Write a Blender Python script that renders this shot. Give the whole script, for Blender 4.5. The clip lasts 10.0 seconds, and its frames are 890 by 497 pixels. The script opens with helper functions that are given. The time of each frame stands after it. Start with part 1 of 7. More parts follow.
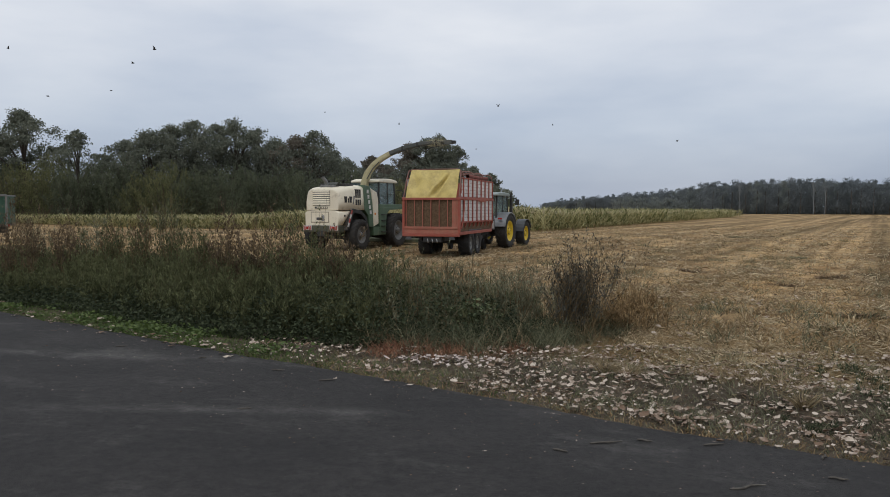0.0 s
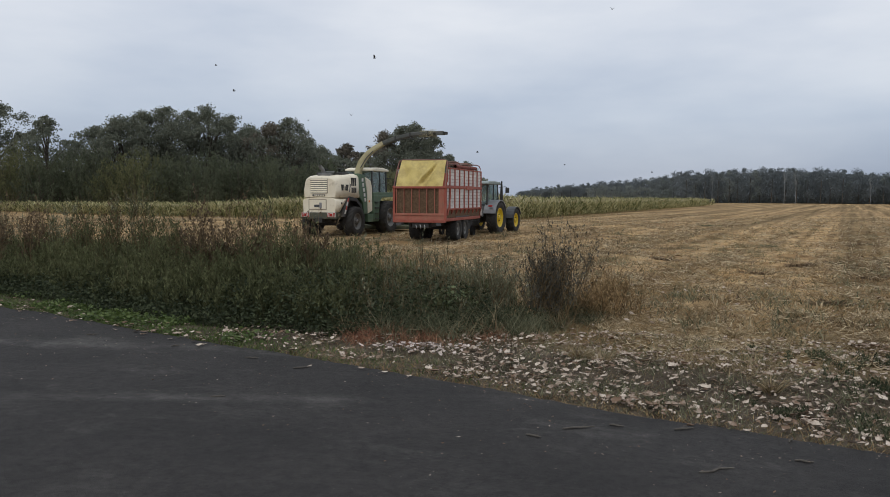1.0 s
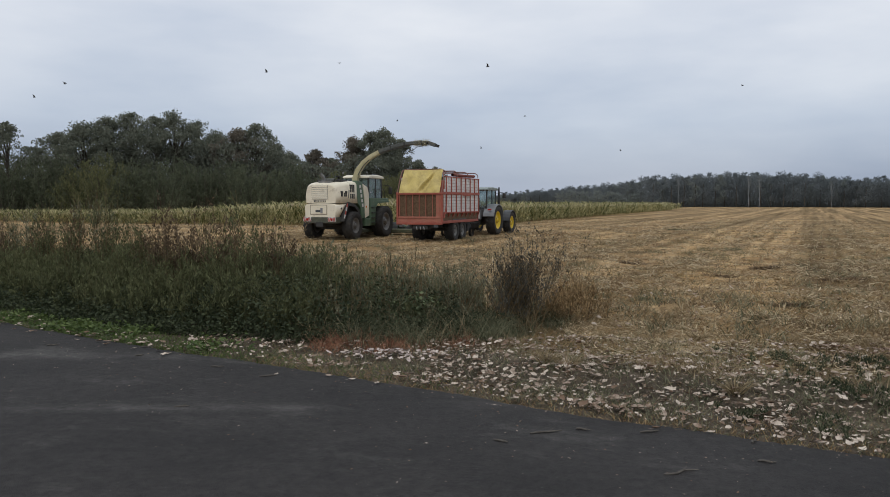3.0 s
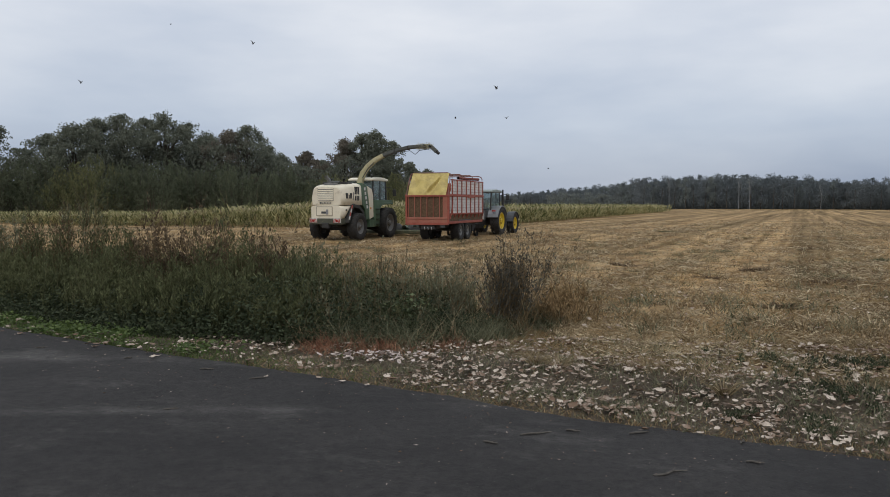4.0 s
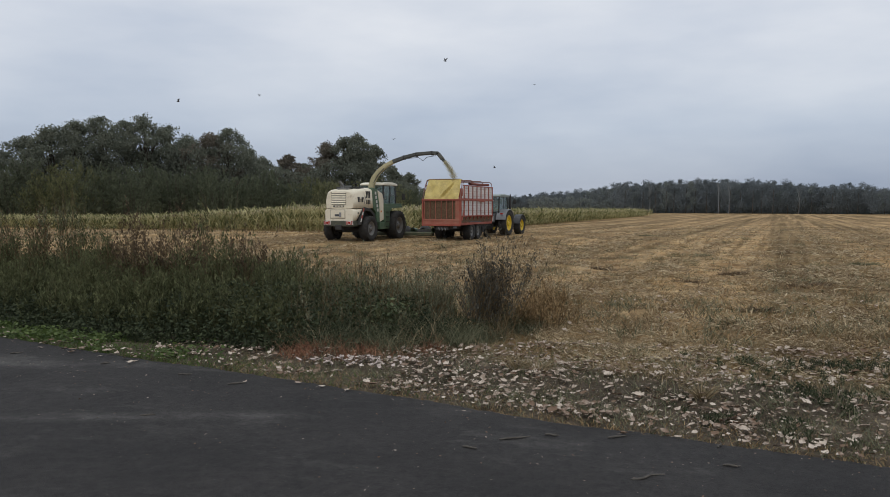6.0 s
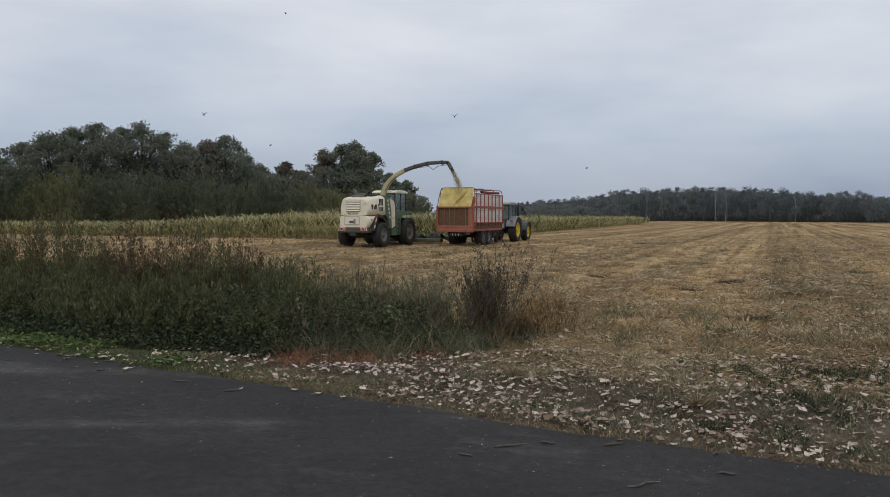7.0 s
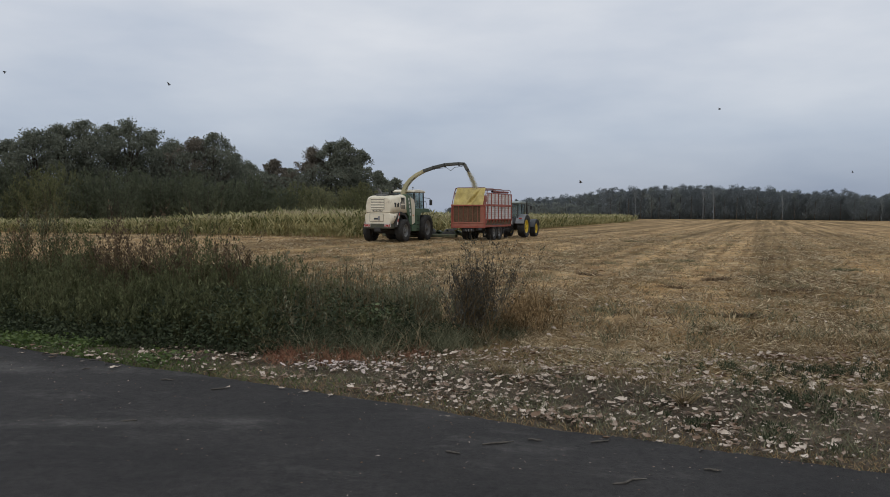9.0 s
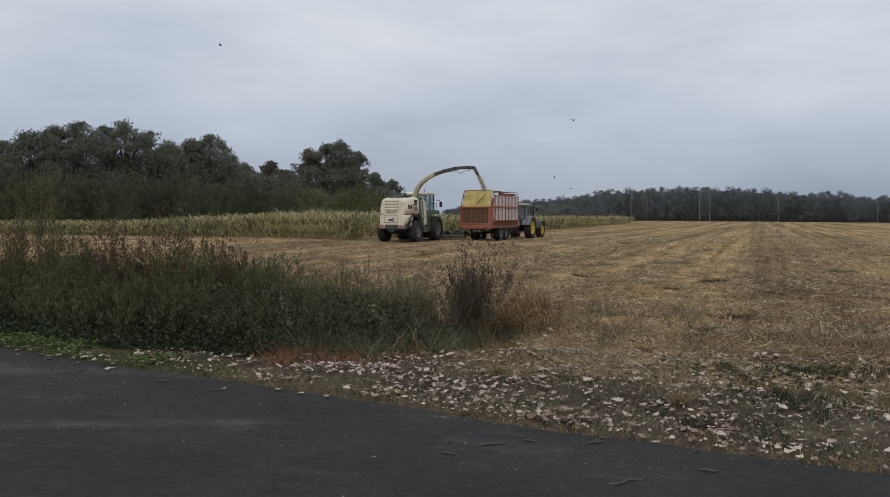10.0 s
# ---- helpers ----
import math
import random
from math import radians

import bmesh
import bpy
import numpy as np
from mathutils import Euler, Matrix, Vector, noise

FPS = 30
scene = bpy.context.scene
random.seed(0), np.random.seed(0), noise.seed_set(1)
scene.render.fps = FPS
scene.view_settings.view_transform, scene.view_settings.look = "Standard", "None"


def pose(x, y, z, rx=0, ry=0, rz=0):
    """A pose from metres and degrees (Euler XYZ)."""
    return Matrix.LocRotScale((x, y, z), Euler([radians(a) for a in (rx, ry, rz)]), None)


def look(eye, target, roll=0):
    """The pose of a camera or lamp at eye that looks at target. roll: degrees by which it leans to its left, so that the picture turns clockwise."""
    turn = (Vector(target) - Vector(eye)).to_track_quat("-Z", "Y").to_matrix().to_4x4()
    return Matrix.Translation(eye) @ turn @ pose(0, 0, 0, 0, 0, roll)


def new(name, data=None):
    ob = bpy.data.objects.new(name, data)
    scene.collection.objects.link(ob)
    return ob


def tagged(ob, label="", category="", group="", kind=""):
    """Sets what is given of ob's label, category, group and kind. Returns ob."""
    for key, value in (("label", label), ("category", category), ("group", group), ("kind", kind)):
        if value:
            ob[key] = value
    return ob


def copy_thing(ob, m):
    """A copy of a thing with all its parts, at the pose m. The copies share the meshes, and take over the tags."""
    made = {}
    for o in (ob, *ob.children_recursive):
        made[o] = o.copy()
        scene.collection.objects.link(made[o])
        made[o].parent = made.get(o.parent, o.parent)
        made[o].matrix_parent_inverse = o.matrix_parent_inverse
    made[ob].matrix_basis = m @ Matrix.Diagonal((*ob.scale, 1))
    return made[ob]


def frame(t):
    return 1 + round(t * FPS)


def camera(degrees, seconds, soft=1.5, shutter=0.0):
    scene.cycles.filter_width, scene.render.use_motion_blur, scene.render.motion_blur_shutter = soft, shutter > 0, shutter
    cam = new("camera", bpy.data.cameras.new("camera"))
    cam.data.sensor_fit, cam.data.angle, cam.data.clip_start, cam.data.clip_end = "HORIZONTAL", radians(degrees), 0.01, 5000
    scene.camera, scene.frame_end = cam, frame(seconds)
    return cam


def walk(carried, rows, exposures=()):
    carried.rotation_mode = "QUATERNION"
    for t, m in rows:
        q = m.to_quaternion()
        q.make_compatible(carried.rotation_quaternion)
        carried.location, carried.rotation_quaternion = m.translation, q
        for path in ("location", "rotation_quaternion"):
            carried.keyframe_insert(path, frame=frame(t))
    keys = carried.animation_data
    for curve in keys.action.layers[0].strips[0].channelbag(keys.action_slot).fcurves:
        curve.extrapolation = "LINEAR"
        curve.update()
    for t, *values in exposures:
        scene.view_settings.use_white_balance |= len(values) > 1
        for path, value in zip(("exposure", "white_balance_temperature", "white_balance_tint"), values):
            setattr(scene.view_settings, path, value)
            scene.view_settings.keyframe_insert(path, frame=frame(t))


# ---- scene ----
cam = camera(60.1, 10.0, soft=0.9)

PATH = [
    (0.0, pose(0.000, 0.000, 1.800, 87.04, -0.10, -0.00)),
    (0.5, pose(0.004, -0.013, 1.791, 87.02, -0.16, -0.89)),
    (1.0, pose(0.010, -0.008, 1.792, 86.17, -0.26, -1.81)),
    (1.5, pose(0.019, -0.001, 1.789, 85.97, -0.29, -2.15)),
    (2.0, pose(0.028, -0.003, 1.790, 86.15, -0.07, -3.06)),
    (2.5, pose(0.035, 0.001, 1.794, 86.41, 0.06, -3.66)),
    (4.0, pose(0.053, -0.009, 1.793, 86.73, 0.03, -4.69)),
    (4.5, pose(0.061, -0.006, 1.797, 86.77, 0.13, -5.00)),
    (5.0, pose(0.070, 0.003, 1.790, 86.78, -0.03, -5.47)),
    (5.5, pose(0.074, -0.002, 1.801, 86.79, -0.02, -5.89)),
    (7.0, pose(0.083, -0.020, 1.800, 87.56, -0.20, -6.20)),
    (7.5, pose(0.091, -0.022, 1.803, 87.43, -0.25, -6.46)),
    (8.0, pose(0.097, -0.009, 1.799, 87.61, -0.12, -6.74)),
    (8.5, pose(0.099, -0.021, 1.797, 87.72, -0.22, -6.84)),
    (9.0, pose(0.095, -0.025, 1.802, 87.40, -0.24, -7.02)),
    (9.5, pose(0.096, -0.027, 1.801, 87.34, -0.43, -7.14)),
    (10.0, pose(0.101, -0.028, 1.796, 87.53, -0.24, -7.26)),
]
walk(cam, PATH, exposures=[(0.0, 0.02), (2.0, 0.06), (5.5, 0.0), (7.5, -0.08), (10.0, -0.13)])

WAGON_WAY = [  # seconds, x, y, heading
    (0.0, -0.59, 32.43, -16.4),
    (0.5, -0.32, 33.65, -17.8),
    (1.0, -0.05, 34.84, -19.4),
    (1.5, 0.27, 36.01, -20.7),
    (2.0, 0.67, 37.17, -21.8),
    (2.5, 1.08, 38.32, -23.3),
    (4.0, 2.51, 41.93, -25.1),
    (4.5, 3.01, 43.05, -26.0),
    (5.0, 3.49, 44.17, -26.9),
    (5.5, 4.08, 45.29, -27.4),
    (7.0, 6.03, 48.84, -28.0),
    (7.5, 6.60, 50.01, -28.2),
    (8.0, 7.19, 51.17, -28.5),
    (8.5, 7.76, 52.37, -29.0),
    (9.0, 8.33, 53.57, -29.5),
    (9.5, 8.94, 54.77, -30.2),
    (10.0, 9.56, 55.99, -30.7),
]
HARVESTER_WAY = [  # seconds, x, y, heading
    (0.0, -5.98, 37.28, -24.3),
    (0.5, -5.54, 38.14, -24.0),
    (1.0, -5.10, 38.99, -23.6),
    (1.5, -4.70, 39.80, -23.0),
    (2.0, -4.36, 40.51, -23.4),
    (2.5, -4.05, 41.17, -24.1),
    (4.0, -3.05, 43.18, -26.0),
    (4.5, -2.70, 43.81, -26.8),
    (5.0, -2.34, 44.47, -27.4),
    (5.5, -1.88, 45.22, -28.2),
    (7.0, -0.41, 47.75, -27.8),
    (7.5, 0.11, 48.65, -27.6),
    (8.0, 0.66, 49.59, -27.9),
    (8.5, 1.30, 50.62, -28.0),
    (9.0, 1.93, 51.66, -28.0),
    (9.5, 2.60, 52.74, -27.9),
    (10.0, 3.23, 53.79, -27.4),
]
TRACTOR_WAY = [  # seconds, x, y, heading
    (0.0, 2.17, 40.88, -23.8),
    (0.5, 2.66, 41.99, -24.7),
    (1.0, 3.19, 43.11, -25.7),
    (1.5, 3.74, 44.23, -26.4),
    (2.0, 4.31, 45.35, -26.8),
    (2.5, 4.88, 46.47, -26.8),
    (4.0, 6.58, 49.87, -28.0),
    (4.5, 7.19, 50.97, -29.4),
    (5.0, 7.80, 52.04, -30.7),
    (5.5, 8.44, 53.11, -31.5),
    (7.0, 10.41, 56.62, -28.2),
    (7.5, 11.04, 57.78, -28.7),
    (8.0, 11.68, 58.94, -29.5),
    (8.5, 12.34, 60.10, -30.0),
    (9.0, 12.99, 61.24, -30.3),
    (9.5, 13.67, 62.40, -30.8),
    (10.0, 14.35, 63.54, -31.3),
]

# ---- light ----
world = bpy.data.worlds.new("overcast")
scene.world = world
world.use_nodes = True
wn, wl = world.node_tree.nodes, world.node_tree.links
wn.clear()


def wnode(kind, **kw):
    n = wn.new(kind)
    for k, val in kw.items():
        n.inputs[k].default_value = val
    return n


w_out = wn.new("ShaderNodeOutputWorld")
w_bg = wnode("ShaderNodeBackground", Strength=0.1)
w_sky = wn.new("ShaderNodeTexSky")
w_sky.sky_type, w_sky.sun_disc = "NISHITA", False
w_sky.sun_elevation, w_sky.sun_rotation = radians(48), radians(200)
w_co = wn.new("ShaderNodeTexCoord")
w_sep = wn.new("ShaderNodeSeparateXYZ")
wl.new(w_co.outputs["Generated"], w_sep.inputs[0])
w_map = wn.new("ShaderNodeMapping")
w_map.inputs["Scale"].default_value = (1.0, 1.0, 3.4)
w_map.inputs["Rotation"].default_value = (0.12, -0.10, 0.6)
wl.new(w_co.outputs["Generated"], w_map.inputs["Vector"])
w_n = wnode("ShaderNodeTexNoise", Scale=2.6, Detail=5.0, Roughness=0.5)
wl.new(w_map.outputs[0], w_n.inputs["Vector"])
# cloud deck: bluish grey towards the horizon, pale higher up
w_ramp = wn.new("ShaderNodeValToRGB")
cr = w_ramp.color_ramp
cr.elements[0].position, cr.elements[0].color = 0.0, (3.45, 4.0, 5.1, 1)
cr.elements[1].position, cr.elements[1].color = 1.0, (6.9, 7.4, 8.0, 1)
for pos, col in ((0.03, (3.7, 4.2, 5.2, 1)), (0.10, (5.3, 5.85, 6.75, 1)), (0.22, (6.6, 7.0, 7.7, 1))):
    el = cr.elements.new(pos)
    el.color = col
wl.new(w_sep.outputs["Z"], w_ramp.inputs[0])
w_cl = wn.new("ShaderNodeValToRGB")
w_cl.color_ramp.elements[0].position, w_cl.color_ramp.elements[0].color = 0.32, (0.82, 0.86, 0.92, 1)
w_cl.color_ramp.elements[1].position, w_cl.color_ramp.elements[1].color = 0.70, (1.20, 1.17, 1.13, 1)
wl.new(w_n.outputs["Fac"], w_cl.inputs[0])
w_mul = wn.new("ShaderNodeMix")
w_mul.data_type, w_mul.blend_type = "RGBA", "MULTIPLY"
w_mul.inputs["Factor"].default_value = 1.0
wl.new(w_ramp.outputs[0], w_mul.inputs[6])
wl.new(w_cl.outputs[0], w_mul.inputs[7])
w_mix = wn.new("ShaderNodeMix")
w_mix.data_type = "RGBA"
w_mix.inputs["Factor"].default_value = 0.93
wl.new(w_sky.outputs[0], w_mix.inputs[6])
wl.new(w_mul.outputs[2], w_mix.inputs[7])
wl.new(w_mix.outputs[2], w_bg.inputs["Color"])
wl.new(w_bg.outputs[0], w_out.inputs["Surface"])

sun = new("sun", bpy.data.lights.new("sun", "SUN"))
sun.data.energy, sun.data.angle, sun.data.color = 0.7, radians(25), (1.0, 0.96, 0.9)
sun.matrix_world = look((-10, -25, 40), (0, 0, 0))


# ---- materials ----
def mat(name, a, b, scale=4.0, rough=0.8, metal=0.0, bump=0.15, fine=60.0, island=0.0, obj=0.0, spec=0.3, trans=0.0, dirt=None, dirt_amt=0.0):
    """Two-scale procedural surface: colours a and b by broad noise, fine grain, bump, optional dirt."""
    m = bpy.data.materials.new(name)
    m.use_nodes = True
    n, l = m.node_tree.nodes, m.node_tree.links
    p = n["Principled BSDF"]
    co = n.new("ShaderNodeTexCoord")
    src = co.outputs["Object"]
    n1 = n.new("ShaderNodeTexNoise")
    n1.inputs["Scale"].default_value, n1.inputs["Detail"].default_value = scale, 6
    l.new(src, n1.inputs["Vector"])
    n2 = n.new("ShaderNodeTexNoise")
    n2.inputs["Scale"].default_value, n2.inputs["Detail"].default_value = fine, 3
    l.new(src, n2.inputs["Vector"])
    add = n.new("ShaderNodeMath")
    add.operation = "MULTIPLY_ADD"
    add.inputs[1].default_value, add.inputs[2].default_value = 0.45, 0.0
    l.new(n2.outputs["Fac"], add.inputs[0])
    l.new(n1.outputs["Fac"], add.inputs[2])
    fac = add.outputs[0]
    for amount, kind in ((island, "ShaderNodeNewGeometry"), (obj, "ShaderNodeObjectInfo")):
        if amount:
            g = n.new(kind)
            ma = n.new("ShaderNodeMath")
            ma.operation = "MULTIPLY_ADD"
            ma.inputs[1].default_value = amount
            l.new(g.outputs["Random Per Island" if kind.endswith("Geometry") else "Random"], ma.inputs[0])
            sub = n.new("ShaderNodeMath")
            sub.operation = "SUBTRACT"
            sub.inputs[1].default_value = amount * 0.5
            l.new(fac, sub.inputs[0])
            l.new(sub.outputs[0], ma.inputs[2])
            fac = ma.outputs[0]
    r = n.new("ShaderNodeValToRGB")
    r.color_ramp.elements[0].position, r.color_ramp.elements[0].color = 0.45, (*a, 1)
    r.color_ramp.elements[1].position, r.color_ramp.elements[1].color = 0.98, (*b, 1)
    l.new(fac, r.inputs[0])
    out = r.outputs[0]
    if dirt:
        n3 = n.new("ShaderNodeTexNoise")
        n3.inputs["Scale"].default_value, n3.inputs["Detail"].default_value, n3.inputs["Roughness"].default_value = scale * 2.3, 8, 0.7
        l.new(src, n3.inputs["Vector"])
        r3 = n.new("ShaderNodeValToRGB")
        r3.color_ramp.elements[0].position, r3.color_ramp.elements[1].position = 0.62 - dirt_amt * 0.35, 0.80
        l.new(n3.outputs["Fac"], r3.inputs[0])
        mx = n.new("ShaderNodeMix")
        mx.data_type = "RGBA"
        mx.inputs[7].default_value = (*dirt, 1)
        l.new(r3.outputs[0], mx.inputs["Factor"])
        l.new(out, mx.inputs[6])
        out = mx.outputs[2]
    l.new(out, p.inputs["Base Color"])
    p.inputs["Roughness"].default_value, p.inputs["Metallic"].default_value = rough, metal
    p.inputs["Specular IOR Level"].default_value = spec
    if trans:
        p.inputs["Subsurface Weight"].default_value = 0.0
        tr = n.new("ShaderNodeBsdfTranslucent")
        l.new(out, tr.inputs["Color"])
        ms = n.new("ShaderNodeMixShader")
        ms.inputs[0].default_value = trans
        l.new(p.outputs[0], ms.inputs[1])
        l.new(tr.outputs[0], ms.inputs[2])
        l.new(ms.outputs[0], n["Material Output"].inputs["Surface"])
    if bump:
        bp = n.new("ShaderNodeBump")
        bp.inputs["Strength"].default_value, bp.inputs["Distance"].default_value = bump, 0.02
        l.new(n2.outputs["Fac"], bp.inputs["Height"])
        l.new(bp.outputs[0], p.inputs["Normal"])
    return m


DUST = (0.24, 0.19, 0.13)
M_CREAM = mat("cream_paint", (0.72, 0.64, 0.48), (0.84, 0.77, 0.62), 1.4, 0.45, bump=0.02, dirt=(0.42, 0.35, 0.24), dirt_amt=0.18)
M_GREEN = mat("dark_green_paint", (0.070, 0.118, 0.070), (0.108, 0.165, 0.102), 1.5, 0.5, bump=0.03, dirt=DUST, dirt_amt=0.1)
M_HEADER = mat("dusty_green_header", (0.060, 0.078, 0.045), (0.115, 0.120, 0.075), 2.0, 0.7, bump=0.1, dirt=(0.20, 0.16, 0.10), dirt_amt=0.45)
M_RED = mat("faded_red_paint", (0.255, 0.056, 0.038), (0.385, 0.115, 0.080), 1.8, 0.6, bump=0.05, dirt=(0.22, 0.11, 0.08), dirt_amt=0.35)
M_REDFADED = mat("sun_bleached_red_paint", (0.30, 0.085, 0.056), (0.42, 0.170, 0.118), 2.2, 0.65, bump=0.06, dirt=(0.27, 0.15, 0.10), dirt_amt=0.5)
M_REDDULL = mat("dull_red_tube", (0.17, 0.075, 0.060), (0.28, 0.14, 0.115), 2.5, 0.6, bump=0.05, dirt=(0.20, 0.16, 0.13), dirt_amt=0.4)
M_WHITEBOARD = mat("pale_boards", (0.56, 0.54, 0.52), (0.76, 0.74, 0.71), 2.5, 0.6, bump=0.05, obj=0.3, dirt=(0.30, 0.22, 0.17), dirt_amt=0.45)
M_TARP = mat("yellow_tarpaulin", (0.55, 0.42, 0.12), (0.68, 0.55, 0.21), 1.2, 0.5, bump=0.05, dirt=(0.34, 0.245, 0.095), dirt_amt=0.55)
M_CHAFF = mat("chopped_maize", (0.085, 0.052, 0.030), (0.18, 0.115, 0.070), 14, 0.95, bump=0.8, fine=90)
M_CHAFFFLY = mat("flying_chaff", (0.44, 0.39, 0.24), (0.58, 0.53, 0.35), 14, 0.95, bump=0.2, island=0.3)
M_TYRE = mat("tyre_rubber", (0.026, 0.025, 0.024), (0.048, 0.045, 0.041), 5, 0.85, bump=0.2, dirt=(0.10, 0.08, 0.055), dirt_amt=0.15)
M_RIMGREY = mat("grey_rim", (0.13, 0.13, 0.125), (0.24, 0.235, 0.22), 4, 0.5, 0.2, dirt=DUST, dirt_amt=0.3)
M_RIMYEL = mat("yellow_rim", (0.62, 0.42, 0.02), (0.75, 0.53, 0.04), 4, 0.45, dirt=(0.35, 0.26, 0.08), dirt_amt=0.2)
M_BLACK = mat("black_steel", (0.028, 0.028, 0.027), (0.055, 0.052, 0.048), 4, 0.6, bump=0.1, dirt=(0.09, 0.075, 0.055), dirt_amt=0.2)
M_DARKGREY = mat("dark_grey_plastic", (0.05, 0.053, 0.055), (0.085, 0.087, 0.09), 3, 0.55, bump=0.05, dirt=(0.13, 0.11, 0.09), dirt_amt=0.15)
M_FENDER = mat("silver_grey_paint", (0.17, 0.18, 0.19), (0.26, 0.27, 0.28), 2, 0.4, 0.3, bump=0.02, dirt=DUST, dirt_amt=0.15)
M_ROOFGREY = mat("grey_green_roof", (0.22, 0.26, 0.24), (0.32, 0.36, 0.34), 2, 0.5, bump=0.03)
M_CHROME = mat("steel_pipe", (0.30, 0.30, 0.30), (0.42, 0.41, 0.40), 4, 0.35, 0.8, bump=0.05)
M_REDLIGHT = mat("red_lens", (0.34, 0.025, 0.02), (0.46, 0.045, 0.035), 4, 0.2, bump=0)
M_ORANGE = mat("orange_lens", (0.70, 0.22, 0.03), (0.8, 0.30, 0.05), 4, 0.2, bump=0)
M_MARKWHITE = mat("white_marking", (0.58, 0.56, 0.52), (0.72, 0.70, 0.66), 4, 0.5, bump=0, dirt=DUST, dirt_amt=0.3)
M_MARKRED = mat("red_marking", (0.36, 0.05, 0.04), (0.48, 0.08, 0.06), 4, 0.5, bump=0, dirt=DUST, dirt_amt=0.3)
M_SPOUTDARK = mat("weathered_grey_steel", (0.07, 0.075, 0.07), (0.14, 0.14, 0.125), 2, 0.6, 0.2, dirt=(0.22, 0.19, 0.13), dirt_amt=0.2)
M_SPOUT = mat("dusty_cream_spout", (0.42, 0.37, 0.20), (0.58, 0.52, 0.32), 1.5, 0.55, dirt=(0.27, 0.22, 0.12), dirt_amt=0.3)
M_DOOR_GLASS = bpy.data.materials.new("tinted_cab_glass")
M_DOOR_GLASS.use_nodes = True
_p = M_DOOR_GLASS.node_tree.nodes["Principled BSDF"]
_p.inputs["Base Color"].default_value = (0.62, 0.72, 0.72, 1)
_p.inputs["Roughness"].default_value, _p.inputs["Transmission Weight"].default_value, _p.inputs["IOR"].default_value = 0.03, 0.85, 1.2

# tall trees' leaf colours are lifted and greyed, partly in place of haze
M_OAK = mat("oak_leaves", (0.146, 0.160, 0.126), (0.236, 0.244, 0.186), 0.35, 0.85, bump=0, fine=2.0, island=0.4, trans=0.42, spec=0.0)
M_OAKBROWN = mat("browning_leaves", (0.150, 0.134, 0.110), (0.245, 0.214, 0.168), 0.35, 0.85, bump=0, fine=2.0, island=0.4, trans=0.42, spec=0.0)
M_HEDGE = mat("hedge_leaves", (0.088, 0.104, 0.069), (0.170, 0.181, 0.114), 0.30, 0.85, bump=0, fine=2.0, island=0.4, trans=0.42, spec=0.0)
M_YELLOWHEDGE = mat("yellowing_leaves", (0.108, 0.118, 0.062), (0.232, 0.226, 0.112), 0.30, 0.85, bump=0, fine=2.0, island=0.4, trans=0.42, spec=0.0)
M_OLIVE = mat("olive_shrub_leaves", (0.145, 0.150, 0.086), (0.285, 0.278, 0.150), 0.30, 0.85, bump=0, fine=2.0, island=0.4, trans=0.42, spec=0.0)
# distance haze is put into these two leaf colours: pale, towards blue-grey
M_FARWOOD = mat("haze_tinted_foliage", (0.168, 0.190, 0.200), (0.216, 0.234, 0.232), 0.05, 0.9, bump=0, fine=1.0, island=0.15, trans=0.5, spec=0.0)
M_FARGREEN = mat("pale_haze_tinted_foliage", (0.20, 0.225, 0.215), (0.25, 0.27, 0.245), 0.05, 0.9, bump=0, fine=1.0, island=0.3, trans=0.4, spec=0.0)
M_BARK = mat("bark", (0.05, 0.042, 0.034), (0.12, 0.10, 0.08), 3, 0.95, bump=0.6)
M_BIRCH = mat("birch_bark", (0.19, 0.20, 0.205), (0.27, 0.275, 0.275), 1.5, 0.8, bump=0.3, dirt=(0.08, 0.07, 0.06), dirt_amt=0.2)
M_MAIZE = mat("maize_leaf", (0.110, 0.124, 0.042), (0.52, 0.47, 0.245), 0.5, 0.7, bump=0, fine=3, island=0.75, trans=0.3, spec=0.25)
M_MAIZESTALK = mat("maize_stalk", (0.20, 0.18, 0.06), (0.38, 0.32, 0.15), 0.8, 0.7, bump=0, fine=3, island=0.4)
M_TASSEL = mat("maize_tassel", (0.44, 0.37, 0.23), (0.62, 0.54, 0.37), 0.8, 0.8, bump=0, fine=3, island=0.5)
M_WEED = mat("weed_leaf", (0.056, 0.066, 0.030), (0.170, 0.176, 0.082), 0.9, 0.75, bump=0, fine=6, island=0.55, trans=0.25, spec=0.2)
M_WEEDLOW = mat("dark_low_leaf", (0.022, 0.031, 0.015), (0.070, 0.084, 0.041), 0.9, 0.75, bump=0, fine=6, island=0.6, trans=0.2, spec=0.25)
M_WEEDBROWN = mat("dry_brown_stem", (0.100, 0.068, 0.034), (0.215, 0.150, 0.074), 1.5, 0.85, bump=0, fine=8, island=0.6)
M_WEEDDARK = mat("grey_brown_mugwort", (0.105, 0.110, 0.066), (0.23, 0.225, 0.14), 1.5, 0.85, bump=0, fine=8, island=0.6)
M_WEEDSTEM = mat("green_weed_stem", (0.055, 0.060, 0.028), (0.15, 0.135, 0.065), 1.5, 0.85, bump=0, fine=8, island=0.6)
M_DOCK = mat("dock_seed_head", (0.074, 0.052, 0.032), (0.168, 0.118, 0.070), 1.5, 0.85, bump=0, fine=8, island=0.6)
M_MUGWORT = mat("brown_mugwort_leaf", (0.048, 0.046, 0.037), (0.125, 0.117, 0.090), 1.5, 0.85, bump=0, fine=8, island=0.6)
